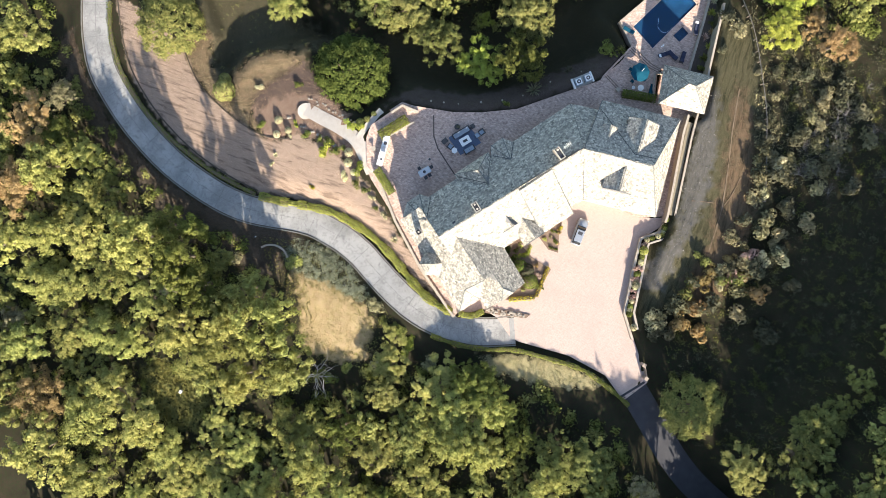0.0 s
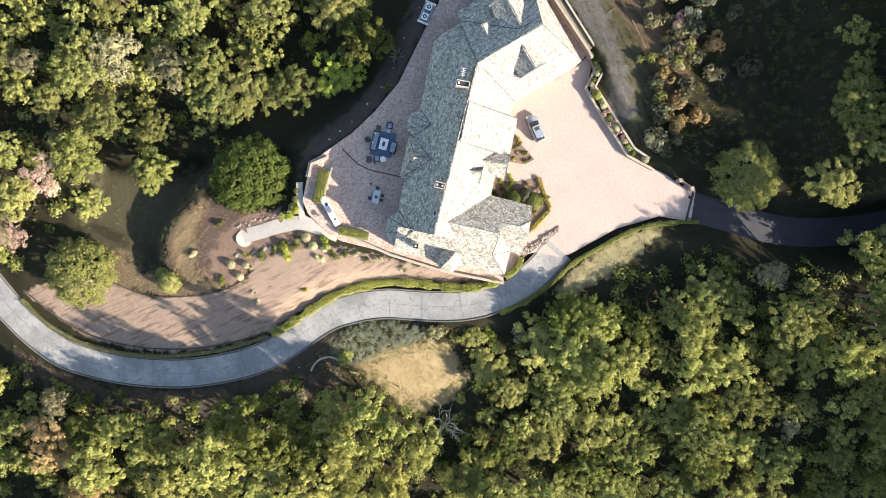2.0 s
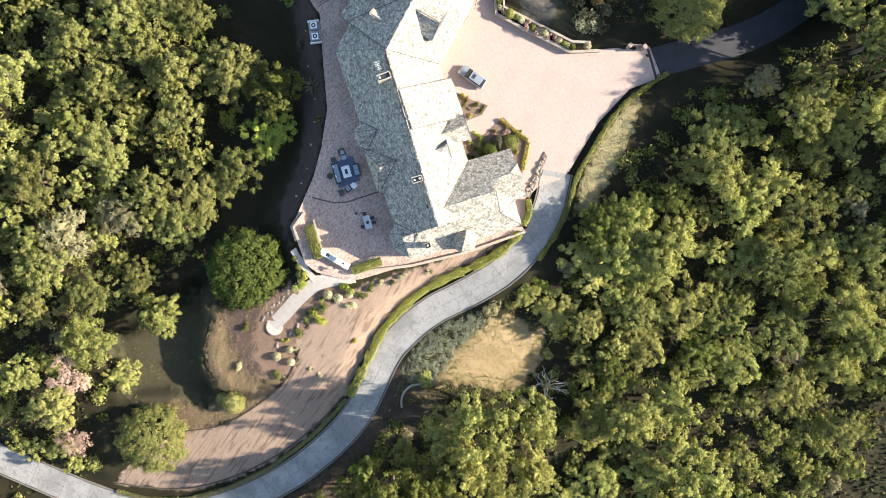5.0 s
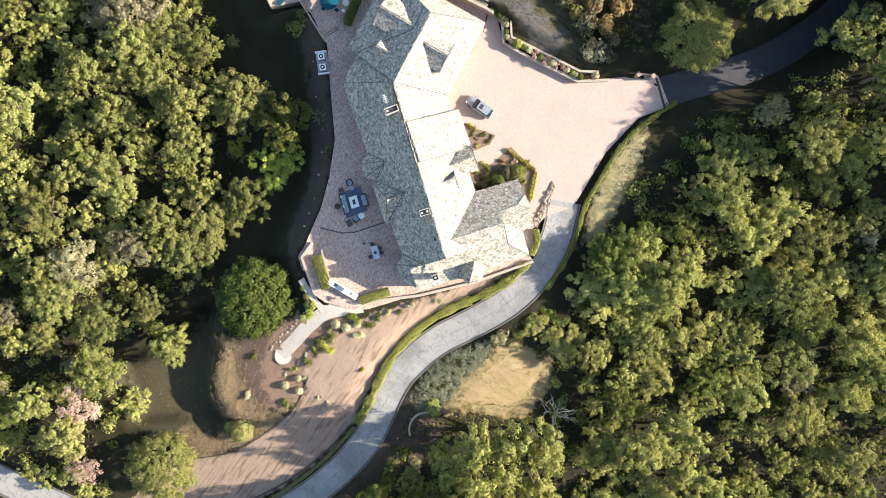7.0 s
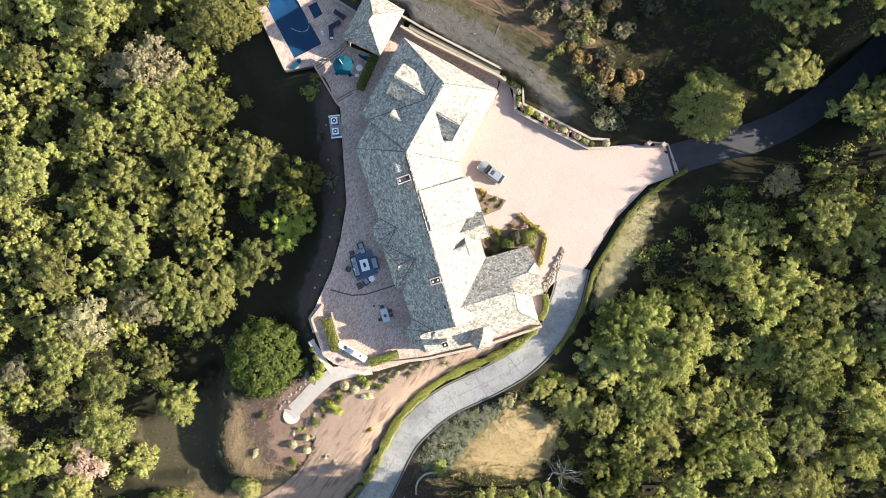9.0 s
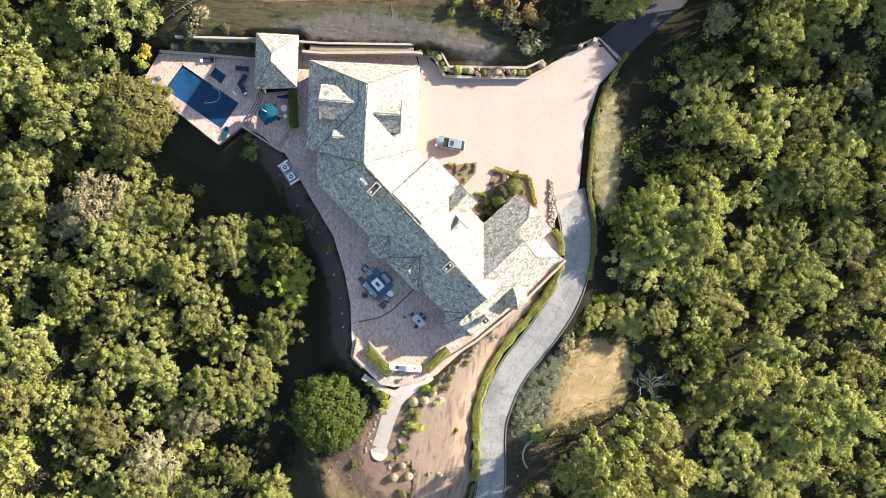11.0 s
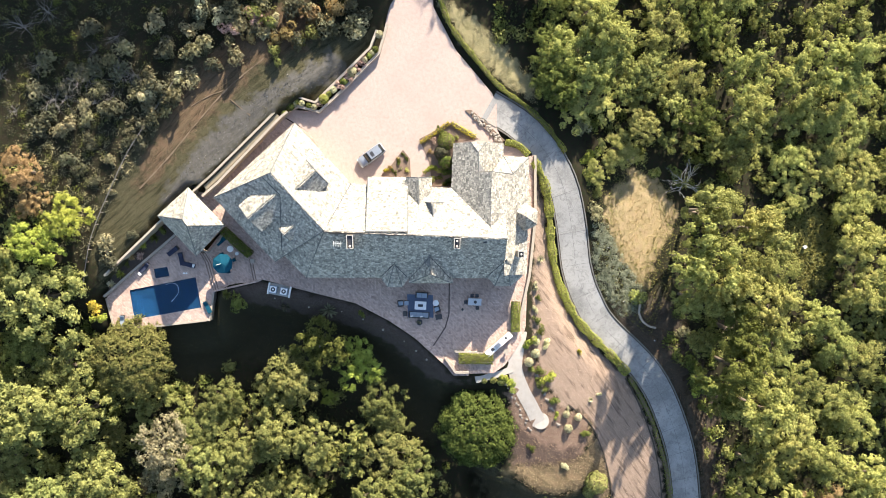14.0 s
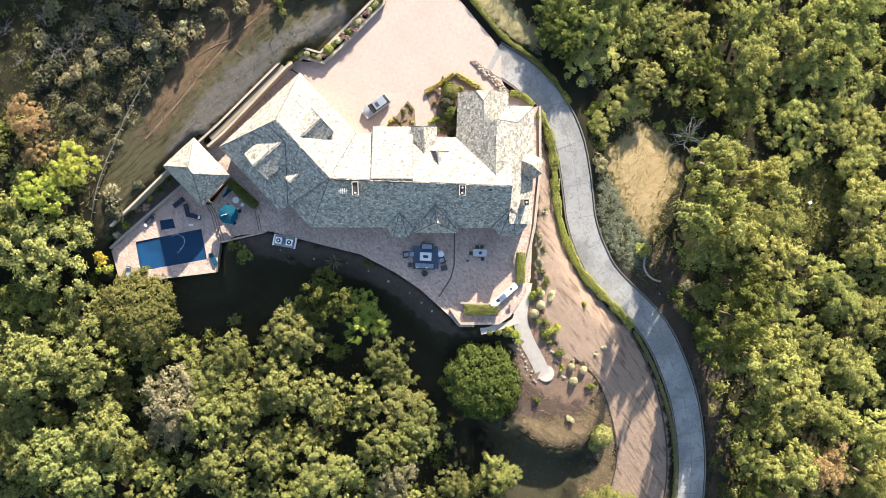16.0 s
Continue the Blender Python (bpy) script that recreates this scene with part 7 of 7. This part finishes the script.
for x, y, r in ((-27.0, 2.85, 0.5), (-26.05, 2.15, 0.28)):
    t = thing("side_table", "white round terrace table", "table", pose(x, y, TERRACE_Z), "white round tables")
    part("top", tube(bmesh.new(), 0, 0, 0.5, 0.55, r, r, 10), WHITE, t)
    part("foot", tube(bmesh.new(), 0, 0, 0, 0.5, r * 0.5, r * 0.3, 10), WHITE, t)


def lounger(x, y, z, rz, mat, label, up=0.55):
    """A pool lounger with a raised back, head towards its +y."""
    t = thing("sun_lounger", label, "lounger", pose(x, y, z, 0, 0, rz), "pool loungers")
    part("frame", box(bmesh.new(), 0, 0, 0.22, 0.68, 1.95, 0.06, 0, 0.02), WICKER, t)
    part("mattress", box(bmesh.new(), 0, -0.33, 0.28, 0.62, 1.25, 0.09, 0, 0.035), mat, t)
    bm = box(bmesh.new(), 0, 0.34, 0, 0.62, 0.7, 0.09, 0, 0.035)
    bmesh.ops.transform(bm, matrix=Matrix.Translation((0, 0.29, 0.3)) @ Matrix.Rotation(up, 4, "X"), verts=bm.verts)
    part("backrest", bm, mat, t)
    for a in (-0.29, 0.29):
        for b in (-0.85, 0.85):
            part("leg", tube(bmesh.new(), a, b, 0, 0.22, 0.03, 0.03, 6), DARK, t)
    return t


lounger(-35.6, 2.5, DECK_Z, -52, NAVY, "navy cushioned pool lounger near the pavilion")
lounger(-34.4, 1.35, DECK_Z, 10, NAVY, "navy cushioned pool lounger beside the spa")
lounger(-33.3, 0.45, DECK_Z, 75, NAVY, "navy cushioned pool lounger with a pale towel")
lounger(-39.8, 0.0, DECK_Z, -45, NAVY, "navy cushioned lounger beside the planter wall")
lounger(-43.2, -8.0, DECK_Z, -5, CUSHION, "grey pool lounger at the corner of the deck")
lounger(-30.6, -5.9, DECK_Z, 25, TEAL, "bright teal pool lounger beside the pool")
lounger(-28.3, 4.1, TERRACE_Z, -50, TEAL, "teal cushioned bench against the low wall")
for x, y, a in ((-40.5, -0.9, -45), (-32.6, 0.3, 75)):
    solid("towel", box(bmesh.new(), 0, 0, 0, 0.5, 0.35, 0.04, 0, 0.015), WHITE, "folded pale towel on a lounger", "towel", "pool towels", m=pose(x, y, DECK_Z + 0.4, 0, 0, a))
for x in (-34.1, -33.75):
    solid("skimmer_lid", tube(bmesh.new(), x, -0.85, DECK_Z, DECK_Z + 0.03, 0.15, 0.14, 12), WHITE, "round white skimmer lid in the deck", "lid", "skimmer lids")
hose = bpy.data.curves.new("pool_hose", "CURVE")
hose.dimensions, hose.bevel_depth = "3D", 0.018
sp = hose.splines.new("NURBS")
sp.points.add(6)
for p, q in zip(sp.points, ((-36.9, -2.6), (-36.0, -2.1), (-34.9, -2.6), (-34.9, -3.8), (-35.6, -4.6), (-36.1, -5.2), (-36.0, -5.0))):
    p.co = (*q, DECK_Z - 0.1, 1)
sp.use_endpoint_u = True
hose.materials.append(WHITE)
hose_me = bpy.data.meshes.new_from_object(bpy.data.objects.new("pool_hose", hose))
solid("pool_hose", hose_me, None, "curved pale pool-cleaner hose floating on the water", "hose")

# ---- parked car ----
def wheel(parent, x, y):
    bm = bmesh.new()
    tube(bm, 0, 0, -0.11, 0.11, 0.34, 0.34, 18)
    bmesh.ops.rotate(bm, cent=(0, 0, 0), matrix=Matrix.Rotation(1.5708, 3, "Y"), verts=bm.verts)
    w = part("tyre", bm, RUBBER, parent)
    w.location = (x, y, 0.34)
    bm = bmesh.new()
    tube(bm, 0, 0, -0.115, 0.115, 0.22, 0.22, 12)
    bmesh.ops.rotate(bm, cent=(0, 0, 0), matrix=Matrix.Rotation(1.5708, 3, "Y"), verts=bm.verts)
    part("rim", bm, STEEL, w)


def loft(sections, mat_bm=None):
    """A skin through cross-sections of equal point count."""
    bm = bmesh.new()
    rows = [[bm.verts.new(p) for p in s] for s in sections]
    n = len(rows[0])
    for a, b in zip(rows[:-1], rows[1:]):
        for i in range(n):
            bm.faces.new((a[i], a[(i + 1) % n], b[(i + 1) % n], b[i]))
    bm.faces.new(rows[0][::-1])
    bm.faces.new(rows[-1])
    bmesh.ops.recalc_face_normals(bm, faces=bm.faces)
    for f in bm.faces:
        f.smooth = True
    return bm


car = thing("car", "silver station wagon parked on the forecourt", "car", pose(-6.1, 16.75, 0.012, 0, 0, -54 + 180) @ Matrix.Scale(0.92, 4))
def ring_at(y, w, z0, z1, k=0.86):
    return [(-w, y, z0), (-w, y, z0 + (z1 - z0) * 0.6), (-w * k, y, z1), (0, y, z1 + 0.04), (w * k, y, z1), (w, y, z0 + (z1 - z0) * 0.6), (w, y, z0)]
part("body", loft([ring_at(2.35, 0.62, 0.35, 0.62), ring_at(2.2, 0.8, 0.28, 0.75), ring_at(1.6, 0.9, 0.25, 0.9), ring_at(0.9, 0.92, 0.25, 0.98), ring_at(-1.6, 0.92, 0.25, 1.0),
                   ring_at(-2.2, 0.88, 0.28, 0.98), ring_at(-2.38, 0.78, 0.35, 0.85)]), SILVER, car)
part("cabin", loft([ring_at(1.05, 0.8, 0.95, 0.99), ring_at(0.35, 0.76, 0.95, 1.42, 0.8), ring_at(-0.4, 0.75, 0.95, 1.5, 0.8), ring_at(-1.6, 0.73, 0.95, 1.47, 0.8),
                    ring_at(-2.25, 0.72, 0.95, 1.0)]), GLASS_DARK, car, "dark tinted windows")
bm = box(bmesh.new(), 0, -0.72, 1.5, 1.34, 2.1, 0.09, 0, 0.04)
roof_panel = part("roof", bm, SILVER, car)
part("sunroof", box(bmesh.new(), 0, -0.25, 1.58, 0.8, 0.55, 0.03, 0, 0.005), DARK, roof_panel)
for s in (-1, 1):
    part("roof_rail", limb(bmesh.new(), (s * 0.6, 0.2, 1.53), (s * 0.58, -1.6, 1.52), 0.025, 0.025, 6), DARK, roof_panel)
    part("mirror", box(bmesh.new(), s * 1.0, 0.75, 0.95, 0.2, 0.12, 0.14, 0, 0.03), SILVER, car)
    part("headlight", box(bmesh.new(), s * 0.62, 2.18, 0.62, 0.32, 0.2, 0.14, 0, 0.03), WHITE, car, "clear headlight")
    for y in (1.45, -1.4):
        wheel(car, s * 0.83, y)

# ---- gate posts and road markers ----
for x, y in ((-2.9, 40.4), (-2.0, 42.4)):
    t = thing("gate_post", "dark timber gate post beside the lane", "gate post", pose(x, y, -0.1), "gate posts")
    part("post", box(bmesh.new(), 0, 0, 0, 0.5, 0.5, 1.7, 0.4, 0.03), WOOD, t)
    part("cap", box(bmesh.new(), 0, 0, 1.7, 0.62, 0.62, 0.12, 0.4, 0.02), WOOD, t)
gate = thing("gate", "dark open wooden gate folded beside the lane", "gate", pose(-3.0, 40.6, 0, 0, 0, 68))
for i in range(7):
    part("board", box(bmesh.new(), 0.2 + i * 0.32, 0, 0.15, 0.26, 0.05, 1.2), WOOD, gate)
for z in (0.35, 1.1):
    part("rail", box(bmesh.new(), 1.2, 0.06, z, 2.3, 0.06, 0.12), WOOD, gate)
for x, y in ((33.4, -5.6), (38.9, -12.0), (30.6, 3.0)):
    z = float(ground_z(x, y))
    t = thing("bollard_light", "small pale bollard light beside the road", "bollard", pose(x, y, z), "road bollards")
    part("post", tube(bmesh.new(), 0, 0, -0.1, 0.7, 0.08, 0.07, 10), WHITE, t)
    part("cap", tube(bmesh.new(), 0, 0, 0.7, 0.82, 0.13, 0.09, 10), DARK, t)
for x, y in ((66.5, 2.8),):
    z = float(ground_z(x, y))
    t = thing("utility_box", "small pale utility marker in the grass", "utility box", pose(x, y, z, 0, 0, 30), "utility boxes")
    part("body", box(bmesh.new(), 0, 0, -0.1, 0.5, 0.4, 0.7, 0, 0.03), CUSHION, t)
    part("lid", box(bmesh.new(), 0, 0, 0.6, 0.56, 0.46, 0.06, 0, 0.02), WHITE, t)
